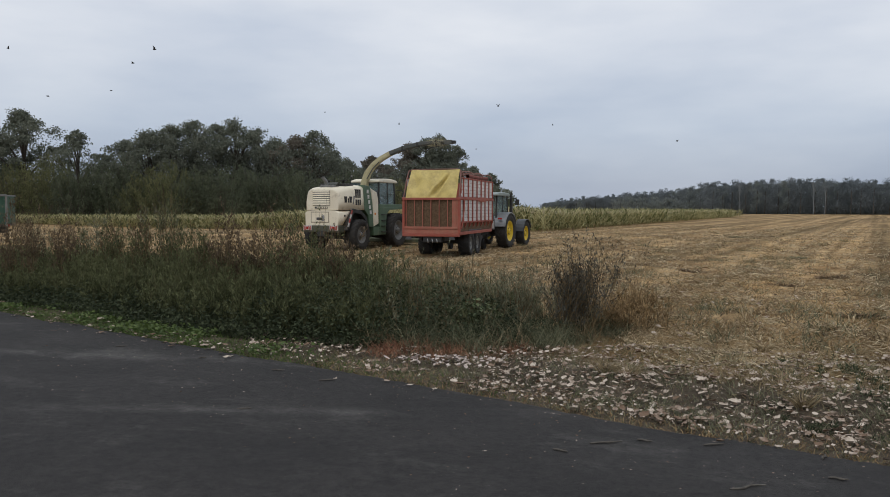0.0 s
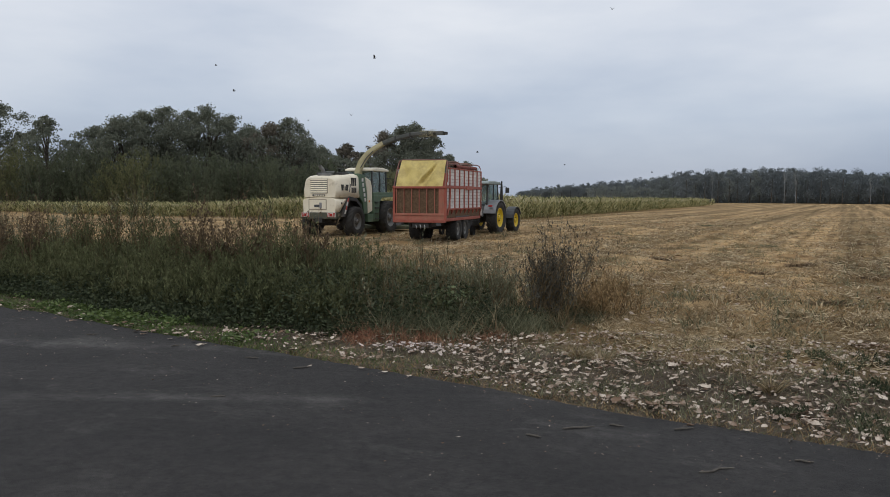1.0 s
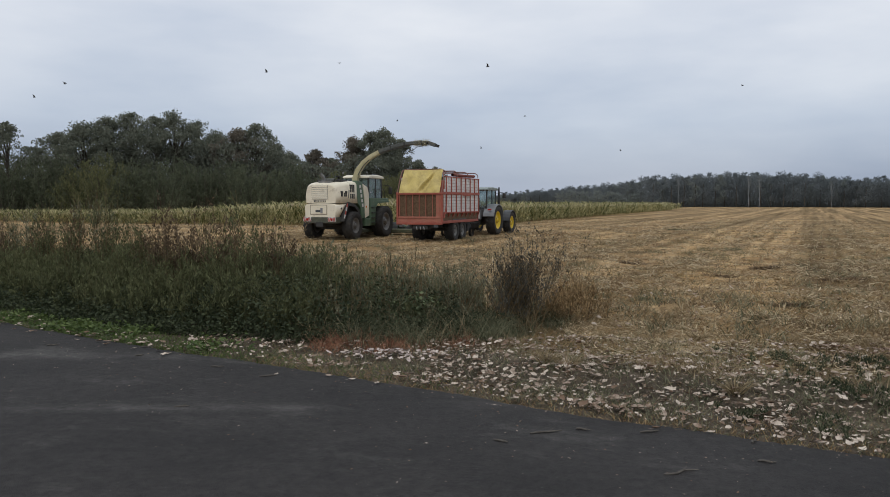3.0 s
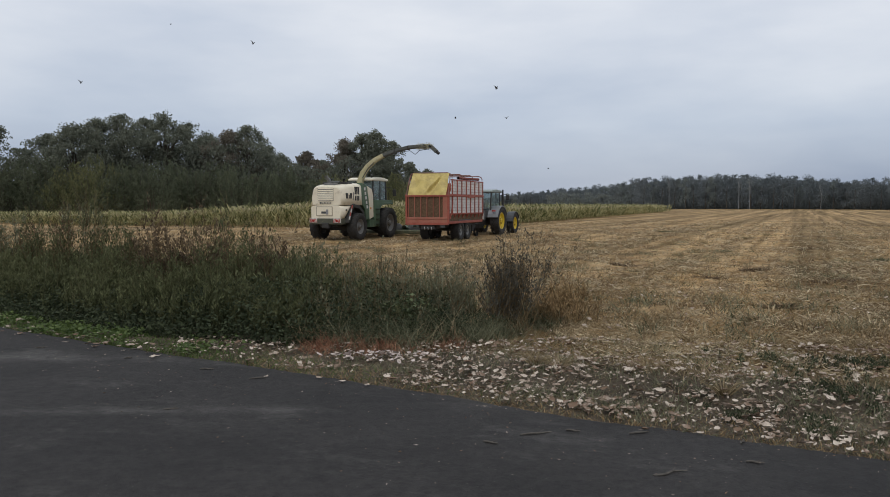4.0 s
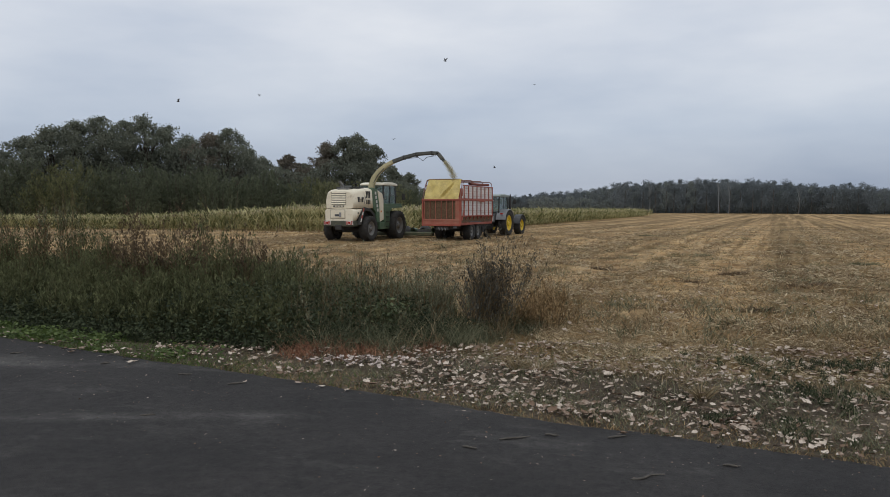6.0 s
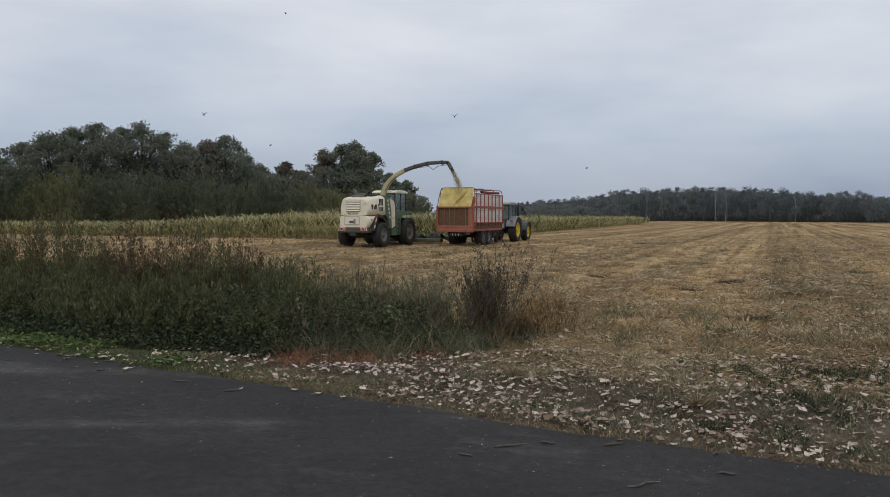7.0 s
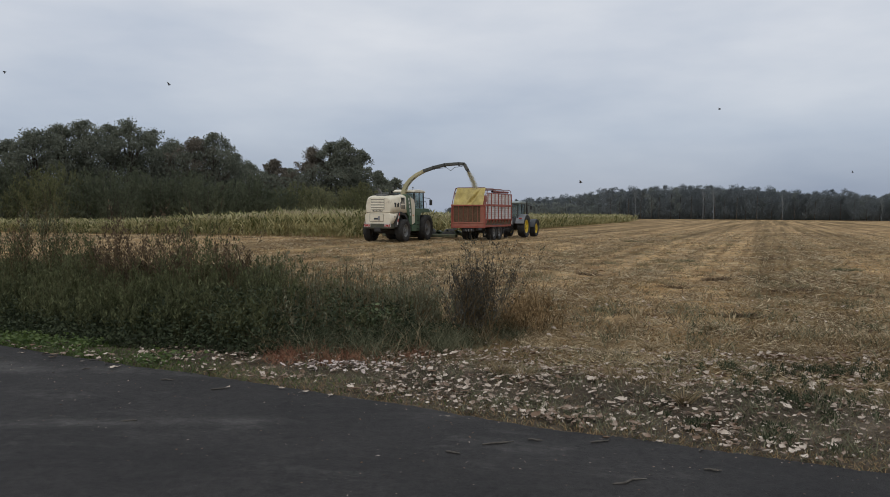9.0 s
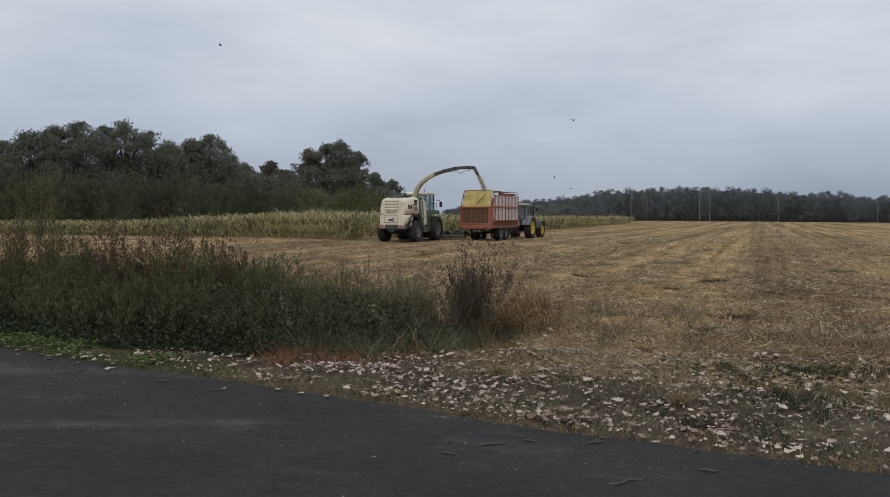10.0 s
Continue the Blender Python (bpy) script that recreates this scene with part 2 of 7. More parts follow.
M_BRAMBLE = mat("bramble_leaf", (0.060, 0.082, 0.034), (0.185, 0.215, 0.105), 1.5, 0.6, bump=0, fine=8, island=0.7, trans=0.25)
M_GREENBRIGHT = mat("fresh_green_leaf", (0.050, 0.080, 0.020), (0.135, 0.18, 0.055), 1.5, 0.65, bump=0, fine=8, island=0.6, trans=0.3)
M_GRASSGREY = mat("grey_green_grass", (0.080, 0.088, 0.048), (0.27, 0.262, 0.165), 1.5, 0.8, bump=0, fine=8, island=0.75, trans=0.2, spec=0.12)
M_GRASSDRY = mat("dry_grass", (0.172, 0.128, 0.068), (0.42, 0.324, 0.190), 0.7, 0.8, bump=0, fine=6, island=0.7, trans=0.15)
M_WITHERED = mat("withered_brown_leaf", (0.18, 0.115, 0.056), (0.42, 0.29, 0.145), 1.5, 0.85, bump=0, fine=8, island=0.6)
M_MATBROWN = mat("rotting_brown_straw", (0.085, 0.056, 0.034), (0.20, 0.14, 0.085), 0.7, 0.85, bump=0, fine=6, island=0.6)
M_GRASSRUST = mat("rusty_dead_grass", (0.16, 0.068, 0.040), (0.38, 0.19, 0.11), 1.5, 0.85, bump=0, fine=8, island=0.6)
M_STRAW = mat("maize_straw", (0.200, 0.140, 0.079), (0.56, 0.452, 0.286), 0.4, 0.8, bump=0, fine=5, island=0.85)
M_LEAF = mat("pale_dry_leaf", (0.19, 0.122, 0.080), (0.63, 0.535, 0.44), 9, 0.75, bump=0.3, fine=70, obj=0.6, island=0.6, dirt=(0.24, 0.17, 0.12), dirt_amt=0.15)
M_STICK = mat("grey_stick_bark", (0.058, 0.050, 0.043), (0.165, 0.148, 0.125), 12, 0.9, bump=0.5)


def field_material():
    m = bpy.data.materials.new("field_soil")
    m.use_nodes = True
    n, l = m.node_tree.nodes, m.node_tree.links
    p = n["Principled BSDF"]
    p.inputs["Roughness"].default_value, p.inputs["Specular IOR Level"].default_value = 0.95, 0.1
    co = n.new("ShaderNodeTexCoord")

    def noise_of(vec, scale, detail, rough=0.5):
        t = n.new("ShaderNodeTexNoise")
        t.inputs["Scale"].default_value, t.inputs["Detail"].default_value, t.inputs["Roughness"].default_value = scale, detail, rough
        l.new(vec, t.inputs["Vector"])
        return t.outputs["Fac"]

    def ramp(fac, stops):
        r = n.new("ShaderNodeValToRGB")
        e = r.color_ramp.elements
        e[0].position, e[0].color = stops[0][0], (*stops[0][1], 1)
        e[1].position, e[1].color = stops[-1][0], (*stops[-1][1], 1)
        for pos, c in stops[1:-1]:
            e.new(pos).color = (*c, 1)
        l.new(fac, r.inputs[0])
        return r.outputs[0]

    def mix(fac, a, b, mode="MIX"):
        x = n.new("ShaderNodeMix")
        x.data_type, x.blend_type = "RGBA", mode
        if isinstance(fac, float):
            x.inputs["Factor"].default_value = fac
        else:
            l.new(fac, x.inputs["Factor"])
        l.new(a, x.inputs[6])
        l.new(b, x.inputs[7])
        return x.outputs[2]

    rows = n.new("ShaderNodeMapping")
    rows.vector_type = "TEXTURE"
    rows.inputs["Rotation"].default_value = (0, 0, radians(-30.0))
    rows.inputs["Scale"].default_value = (1.0, 55.0, 1.0)
    l.new(co.outputs["Object"], rows.inputs["Vector"])
    broad = noise_of(co.outputs["Object"], 0.16, 6, 0.6)
    mid = noise_of(co.outputs["Object"], 1.6, 8, 0.65)
    fine = noise_of(co.outputs["Object"], 22, 6, 0.7)
    band = noise_of(rows.outputs[0], 0.42, 3, 0.55)
    track = noise_of(rows.outputs[0], 1.7, 2, 0.5)
    clump = noise_of(co.outputs["Object"], 0.62, 5, 0.6)
    straw = ramp(mid, [(0.3, (0.172, 0.117, 0.071)), (0.5, (0.308, 0.228, 0.140)), (0.72, (0.442, 0.356, 0.234))])
    tone = ramp(broad, [(0.34, (0.70, 0.64, 0.56)), (0.5, (0.98, 0.96, 0.93)), (0.66, (1.25, 1.2, 1.08))])
    bands = ramp(band, [(0.37, (0.66, 0.65, 0.58)), (0.5, (0.97, 0.96, 0.90)), (0.61, (1.42, 1.39, 1.31))])
    grain = ramp(fine, [(0.3, (0.55, 0.52, 0.48)), (0.68, (1.3, 1.28, 1.22))])
    tracks = ramp(track, [(0.36, (0.76, 0.73, 0.68)), (0.47, (1.0, 0.99, 0.97)), (0.66, (1.12, 1.11, 1.08))])
    clumps = ramp(clump, [(0.36, (0.72, 0.66, 0.60)), (0.48, (1.0, 0.98, 0.96)), (0.64, (1.14, 1.13, 1.1))])
    tone = mix(1.0, mix(1.0, tone, tracks, "MULTIPLY"), clumps, "MULTIPLY")
    c = mix(1.0, mix(1.0, mix(1.0, straw, tone, "MULTIPLY"), bands, "MULTIPLY"), grain, "MULTIPLY")
    soil = mix(1.0, ramp(mid, [(0.3, (0.060, 0.049, 0.038)), (0.55, (0.120, 0.097, 0.074)), (0.75, (0.21, 0.170, 0.128))]), grain, "MULTIPLY")
    at = n.new("ShaderNodeAttribute")
    at.attribute_name = "verge"
    l.new(mix(at.outputs["Fac"], c, soil), p.inputs["Base Color"])
    b = n.new("ShaderNodeBump")
    b.inputs["Strength"].default_value, b.inputs["Distance"].default_value = 0.8, 0.05
    l.new(fine, b.inputs["Height"])
    l.new(b.outputs[0], p.inputs["Normal"])
    return m


def asphalt_material():
    m = mat("worn_asphalt", (0.0195, 0.0176, 0.0164), (0.0450, 0.0402, 0.0372), 0.8, 0.86, bump=1.0, fine=110, spec=0.34)
    n, l = m.node_tree.nodes, m.node_tree.links
    p = n["Principled BSDF"]
    base = p.inputs["Base Color"].links[0].from_socket
    co = n.new("ShaderNodeTexCoord")
    mp = n.new("ShaderNodeMapping")
    mp.vector_type = "TEXTURE"
    mp.inputs["Rotation"].default_value = (0, 0, radians(-22))
    mp.inputs["Scale"].default_value = (1.9, 0.95, 1.0)
    l.new(co.outputs["Object"], mp.inputs["Vector"])
    t = n.new("ShaderNodeTexNoise")
    t.inputs["Scale"].default_value, t.inputs["Detail"].default_value, t.inputs["Roughness"].default_value = 1.1, 13, 0.78
    l.new(mp.outputs[0], t.inputs["Vector"])
    r = n.new("ShaderNodeValToRGB")
    r.color_ramp.elements[0].position, r.color_ramp.elements[1].position = 0.54, 0.76
    r.color_ramp.elements[1].color = (0.40, 0.40, 0.40, 1)
    l.new(t.outputs["Fac"], r.inputs[0])
    x = n.new("ShaderNodeMix")
    x.data_type = "RGBA"
    x.inputs[7].default_value = (0.20, 0.188, 0.17, 1)
    l.new(r.outputs[0], x.inputs["Factor"])
    l.new(base, x.inputs[6])
    # two broken dusty wheel marks that cross the lane
    sep = n.new("ShaderNodeSeparateXYZ")
    l.new(co.outputs["Object"], sep.inputs[0])

    def math_of(op, a, b, c=None):
        k = n.new("ShaderNodeMath")
        k.operation = op
        for i, val in enumerate((a, b, c)):
            if val is None:
                continue
            if isinstance(val, float):
                k.inputs[i].default_value = val
            else:
                l.new(val, k.inputs[i])
        return k.outputs[0]

    dusty = x.outputs[2]
    for slope, offset, half in ((0.03, -6.85, 0.20), (0.175, -8.8, 0.42)):
        line = math_of("ADD", math_of("MULTIPLY_ADD", sep.outputs["X"], slope, sep.outputs["Y"]), offset)
        line = math_of("ABSOLUTE", math_of("MULTIPLY_ADD", t.outputs["Fac"], 0.30, line), 0.0)
        near = n.new("ShaderNodeMapRange")
        near.inputs["From Min"].default_value, near.inputs["From Max"].default_value = 0.0, half
        near.inputs["To Min"].default_value, near.inputs["To Max"].default_value = 0.55, 0.0
        l.new(line, near.inputs["Value"])
        worn = n.new("ShaderNodeMapRange")
        worn.inputs["From Min"].default_value, worn.inputs["From Max"].default_value = 0.42, 0.62
        l.new(t.outputs["Fac"], worn.inputs["Value"])
        xd = n.new("ShaderNodeMix")
        xd.data_type = "RGBA"
        xd.inputs[7].default_value = (0.135, 0.126, 0.115, 1)
        l.new(math_of("MULTIPLY", near.outputs[0], worn.outputs[0]), xd.inputs["Factor"])
        l.new(dusty, xd.inputs[6])
        dusty = xd.outputs[2]
    v = n.new("ShaderNodeTexVoronoi")
    v.inputs["Scale"].default_value = 11.0
    l.new(co.outputs["Object"], v.inputs["Vector"])
    r2 = n.new("ShaderNodeValToRGB")
    r2.color_ramp.elements[0].position, r2.color_ramp.elements[0].color = 0.03, (1, 1, 1, 1)
    r2.color_ramp.elements[1].position, r2.color_ramp.elements[1].color = 0.055, (0, 0, 0, 1)
    l.new(v.outputs["Distance"], r2.inputs[0])
    x2 = n.new("ShaderNodeMix")
    x2.data_type = "RGBA"
    x2.inputs[7].default_value = (0.16, 0.15, 0.13, 1)
    l.new(r2.outputs[0], x2.inputs["Factor"])
    l.new(dusty, x2.inputs[6])
    t3 = n.new("ShaderNodeTexNoise")
    t3.inputs["Scale"].default_value, t3.inputs["Detail"].default_value, t3.inputs["Roughness"].default_value = 9.0, 13, 0.9
    l.new(co.outputs["Object"], t3.inputs["Vector"])
    r3 = n.new("ShaderNodeValToRGB")
    r3.color_ramp.elements[0].position, r3.color_ramp.elements[0].color = 0.36, (0.50, 0.50, 0.50, 1)
    r3.color_ramp.elements[1].position, r3.color_ramp.elements[1].color = 0.64, (1.55, 1.55, 1.55, 1)
    l.new(t3.outputs["Fac"], r3.inputs[0])
    x3 = n.new("ShaderNodeMix")
    x3.data_type, x3.blend_type = "RGBA", "MULTIPLY"
    x3.inputs["Factor"].default_value = 1.0
    l.new(x2.outputs[2], x3.inputs[6])
    l.new(r3.outputs[0], x3.inputs[7])
    # small dark pits between the stones
    v2 = n.new("ShaderNodeTexVoronoi")
    v2.inputs["Scale"].default_value = 17.0
    l.new(co.outputs["Object"], v2.inputs["Vector"])
    r4 = n.new("ShaderNodeValToRGB")
    r4.color_ramp.elements[0].position, r4.color_ramp.elements[0].color = 0.15, (0.35, 0.35, 0.35, 1)
    r4.color_ramp.elements[1].position, r4.color_ramp.elements[1].color = 0.30, (1.05, 1.05, 1.05, 1)
    l.new(v2.outputs["Distance"], r4.inputs[0])
    x4 = n.new("ShaderNodeMix")
    x4.data_type, x4.blend_type = "RGBA", "MULTIPLY"
    x4.inputs["Factor"].default_value = 0.35
    l.new(x3.outputs[2], x4.inputs[6])
    l.new(r4.outputs[0], x4.inputs[7])
    l.new(x4.outputs[2], p.inputs["Base Color"])
    return m


# ---- mesh tools ----
def mesh_np(name, V, Q, m=None, smooth=False):
    """A mesh from vertex and equal-sided face arrays."""
    V, Q = np.asarray(V, dtype=np.float32), np.asarray(Q, dtype=np.int32)
    me = bpy.data.meshes.new(name)
    me.vertices.add(len(V))
    me.vertices.foreach_set("co", V.ravel())
    me.loops.add(Q.size)
    me.loops.foreach_set("vertex_index", Q.ravel())
    me.polygons.add(len(Q))
    me.polygons.foreach_set("loop_start", np.arange(len(Q), dtype=np.int32) * Q.shape[1])
    if smooth:
        me.polygons.foreach_set("use_smooth", np.ones(len(Q), dtype=bool))
    me.update(calc_edges=True)
    if m:
        me.materials.append(m)
    return me


def join_np(parts):
    Vs, Qs, k = [], [], 0
    for V, Q in parts:
        Vs.append(V)
        Qs.append(Q + k)
        k += len(V)
    return np.concatenate(Vs), np.concatenate(Qs)


def unit(a):
    return a / (np.linalg.norm(a, axis=-1, keepdims=True) + 1e-9)


def ribbons(P, D0, D1, L, Wd, prof=(0.7, 1.0, 0.15), rng=np.random):
    """Bent blades: from P along D0, ending along D1, length L, width Wd with the given width profile."""
    n, k = len(P), len(prof)
    L, Wd = np.broadcast_to(L, (n,))[:, None], np.broadcast_to(Wd, (n,))[:, None]
    D0, D1 = unit(D0), unit(D1)
    side = unit(np.cross(D0, unit(rng.normal(size=(n, 3)))))
    V = np.empty((n, k, 2, 3))
    for j, w in enumerate(prof):
        t = j / (k - 1)
        c = P + L * (2 * t * (1 - t) * 0.5 * D0 + t * t * (0.45 * D0 + 0.55 * D1))
        V[:, j, 0], V[:, j, 1] = c - side * Wd * w * 0.5, c + side * Wd * w * 0.5
    base = (np.arange(n) * k * 2)[:, None]
    Q = np.concatenate([base + np.array([2 * j, 2 * j + 1, 2 * j + 3, 2 * j + 2]) for j in range(k - 1)])
    return V.reshape(-1, 3), Q


def leaflets(P, size, rng, aspect=0.55, flat=0.0, along=None):
    """Small pointed leaf quads round the points P, facing any way (flat: how much they lie level; along: their lean)."""
    n = len(P)
    size = np.broadcast_to(size, (n,))[:, None]
    a = unit(rng.normal(size=(n, 3)) * np.array([1, 1, 1 - flat * 0.85]))
    if along is not None:
        a = unit(a * 0.55 + unit(along))
    b = unit(np.cross(a, unit(rng.normal(size=(n, 3)) * np.array([1 - flat * 0.8, 1 - flat * 0.8, 1]))))
    V = np.stack([P - a * size * 0.5, P + b * size * aspect * 0.5, P + a * size * 0.5, P - b * size * aspect * 0.5], axis=1)
    return V.reshape(-1, 3), np.arange(n * 4).reshape(n, 4)


def tube_np(pts, radii, sides=5):
    pts, k = np.asarray(pts, dtype=float), len(pts)
    tan = unit(np.gradient(pts, axis=0))
    ref = np.array([0.0, 0.0, 1.0]) if abs(tan[:, 2]).mean() < 0.8 else np.array([1.0, 0.0, 0.0])
    u = unit(np.cross(tan, ref))
    v = np.cross(tan, u)
    ang = np.linspace(0, 2 * np.pi, sides, endpoint=False)
    V = pts[:, None] + np.asarray(radii)[:, None, None] * (np.cos(ang)[None, :, None] * u[:, None] + np.sin(ang)[None, :, None] * v[:, None])
    Q = [[i * sides + j, i * sides + (j + 1) % sides, (i + 1) * sides + (j + 1) % sides, (i + 1) * sides + j] for i in range(k - 1) for j in range(sides)]
    return V.reshape(-1, 3), np.array(Q)


def stuff(name, arrays, m, label, category, smooth=False, kind="stuff"):
    V, Q = join_np(arrays) if isinstance(arrays, list) else arrays
    return tagged(new(name, mesh_np(name, V, Q, m, smooth)), label, category, kind=kind)


def part(name, data, m, parent, label=""):
    """One mesh (a bmesh or mesh data) as a part under a thing or a part."""
    if isinstance(data, bmesh.types.BMesh):
        me = bpy.data.meshes.new(name)
        data.normal_update()
        data.to_mesh(me)
        data.free()
        data = me
    if m and not data.materials:
        data.materials.append(m)
    ob = new(name, data)
    ob.parent = parent
    return tagged(ob, label)


def box(x0, x1, y0, y1, z0, z1, bevel=0.015, bm=None):
    own = bm is None
    bm = bm or bmesh.new()
    made = bmesh.ops.create_cube(bm, size=1.0)["verts"]
    for v in made:
        v.co = Vector(((x0 + x1) / 2 + v.co.x * (x1 - x0), (y0 + y1) / 2 + v.co.y * (y1 - y0), (z0 + z1) / 2 + v.co.z * (z1 - z0)))
    if bevel and own:
        bmesh.ops.bevel(bm, geom=bm.edges[:], offset=min(bevel, 0.45 * min(x1 - x0, y1 - y0, z1 - z0)), segments=2, affect="EDGES", profile=0.6)
    return bm


def extrude_side(outline, x0, x1, bevel=0.02, segments=2):
    """A solid from a side outline of (y, z) points, from x0 to x1."""
    bm = bmesh.new()
    f = bm.faces.new([bm.verts.new((x0, y, z)) for y, z in outline])
    r = bmesh.ops.extrude_face_region(bm, geom=[f])
    for v in r["geom"]:
        if isinstance(v, bmesh.types.BMVert):
            v.co.x = x1
    bmesh.ops.recalc_face_normals(bm, faces=bm.faces[:])
    if bevel:
        bmesh.ops.bevel(bm, geom=bm.edges[:], offset=bevel, segments=segments, affect="EDGES", profile=0.5)
    return bm


def tube(pts, r, sides=8, m=None, name="tube"):
    rad = np.broadcast_to(r, (len(pts),))
    return mesh_np(name, *tube_np(pts, rad, sides), m, smooth=True)


def lathe(profile, segs=28):
    """A body turned about the x axis from (x, radius) points."""
    bm = bmesh.new()
    rings = []
    for x, r in profile:
        rings.append([bm.verts.new((x, r * math.cos(a), r * math.sin(a))) for a in (2 * math.pi * i / segs for i in range(segs))])
    for p, q in zip(rings, rings[1:]):
        for i in range(segs):
            bm.faces.new((p[i], p[(i + 1) % segs], q[(i + 1) % segs], q[i]))
    bmesh.ops.recalc_face_normals(bm, faces=bm.faces[:])
    for f in bm.faces:
        f.smooth = True
    return bm


def empty(name, label, category, group=""):
    return tagged(new(name), label, category, group)


# ---- the lie of the land ----
EDGE_X = [-60, -40, -24, -14, -7.79, -5.49, -3.71, -2.31, -1.16, -0.19, 0.62, 1.32, 1.92, 2.46, 3.2, 3.68, 6, 12, 25, 60]
EDGE_Y = [64, 44, 29, 18.6, 13.39, 11.66, 10.32, 9.29, 8.51, 7.79, 7.17, 6.62, 6.16, 5.79, 5.3, 4.99, 3.6, 0.5, -5, -18]


def edge_y(x):
    return np.interp(x, EDGE_X, EDGE_Y)


def off_road(x, y):
    """Metres beyond the road's field-side edge (negative on the road)."""
    return (y - edge_y(x)) * 0.8


def land(x, y):
    d = np.hypot(x, y)
    z = np.interp(d, [0, 9, 14, 25, 33, 40, 46, 52, 58, 66, 100, 500, 2500], [-0.01, -0.01, -0.05, -0.21, -0.30, -0.26, -0.20, -0.14, -0.10, -0.10, -0.10, -0.2, -14])
    az = np.degrees(np.arctan2(x, np.maximum(y, 0.01)))
    z = z - 0.4 * np.clip((d - 62) / 35, 0, 1) * np.clip((-az - 2) / 12, 0, 1)
    return np.where(np.asarray(y) < 0, np.interp(-np.asarray(y), [0, 20, 2500], [-0.02, -0.1, -14]), z)


WAVES = []
_rng = np.random.RandomState(3)
for _f, _amp in ((0.5, 0.03), (1.3, 0.022), (3.1, 0.016)):
    for _ in range(4):
        WAVES.append((_f, _amp, _rng.uniform(0, 6.28), _rng.uniform(0, 6.28)))


def soil(x, y):
    """The ground's height with its small unevenness."""
    x, y = np.asarray(x, dtype=float), np.asarray(y, dtype=float)
    rough = sum(amp * 0.5 * np.sin(f * 6.28 * (x * np.cos(a) + y * np.sin(a)) / 2 + p) for f, amp, a, p in WAVES)
    near = np.clip(1.5 - np.hypot(x, y) / 60, 0, 1)
    return land(x, y) + rough * near * np.clip(off_road(x, y), 0, 1.0)


def axis(lo, hi, fine0, fine1, step, grow):
    a = list(np.arange(fine0, fine1 + 1e-6, step))
    s = step
    while a[-1] < hi:
        s *= grow
        a.append(a[-1] + s)
    s = step
    while a[0] > lo:
        s *= grow
        a.insert(0, a[0] - s)
    return np.array(a)


def build_ground():
    xs, ys = axis(-2500, 2500, -10, 14, 0.18, 1.07), axis(-2500, 2500, 4, 18, 0.18, 1.06)
    X, Y = np.meshgrid(xs, ys)
    off = off_road(X, Y)
    Z = soil(X, Y)
    Z = np.where((off < 0.0) & (off > -10.2), -0.07, Z)
    V = np.stack([X, Y, Z], axis=-1).reshape(-1, 3)
    ny, nx = X.shape
    i = (np.arange(ny - 1)[:, None] * nx + np.arange(nx - 1)[None, :]).ravel()
    Q = np.stack([i, i + 1, i + nx + 1, i + nx], axis=1)
    me = mesh_np("ground", V, Q, field_material(), smooth=True)
    at = me.attributes.new("verge", "FLOAT", "POINT")
    wob = 0.5 * np.sin(X * 1.7) + 0.4 * np.sin(X * 0.6 + Y) + 0.3 * np.sin(2.3 * Y + X)
    width = np.interp(X, [-8, 0, 1.5, 3, 6, 9], [4.5, 3.9, 3.7, 3.2, 3.4, 3.6])
    verge = np.clip((width + wob * 0.5 - off) / 1.6, 0, 1)
    at.data.foreach_set("value", verge.astype(np.float32).ravel())
    return tagged(new("ground", me), "harvested maize field of straw-coloured stubble and dark verge soil", "field", kind="structure")


def build_road():
    xs = np.concatenate([np.arange(-60, -12, 1.0), np.arange(-12, 8, 0.07), np.arange(8, 60, 1.0)])
    rng = np.random.RandomState(5)
    jag = np.convolve(rng.normal(size=len(xs)), np.ones(9) / 9, "same") * 0.09 + rng.normal(size=len(xs)) * 0.012
    e = np.stack([xs, edge_y(xs) + jag, np.zeros_like(xs)], axis=1)
    nrm = np.array([-0.6, -0.8, 0])
    rows = [e + [0, 0, -0.09], e + [0, 0, -0.012], e + nrm * 0.06, e + nrm * 3.0 + [0, 0, 0.02], e + nrm * 9.5, e + nrm * 9.5 + [0, 0, -0.09]]
    V = np.concatenate(rows)
    n = len(xs)
    i = np.arange(n - 1)
    Q = np.concatenate([np.stack([r * n + i, r * n + i + 1, (r + 1) * n + i + 1, (r + 1) * n + i], axis=1)[:, ::-1] for r in range(len(rows) - 1)])
    return tagged(new("road", mesh_np("road", V, Q, asphalt_material())), "dark worn asphalt lane with pale scuffs and a ragged edge", "road", kind="structure")


build_ground()
build_road()


# ---- vehicles ----
def way(rows, lift=0.0):
    return [(t, pose(x, y, float(land(x, y)) + lift, 0, 0, h)) for t, x, y, h in rows]


ROLLING = []  # wheels with their hub, radius and the way of their vehicle


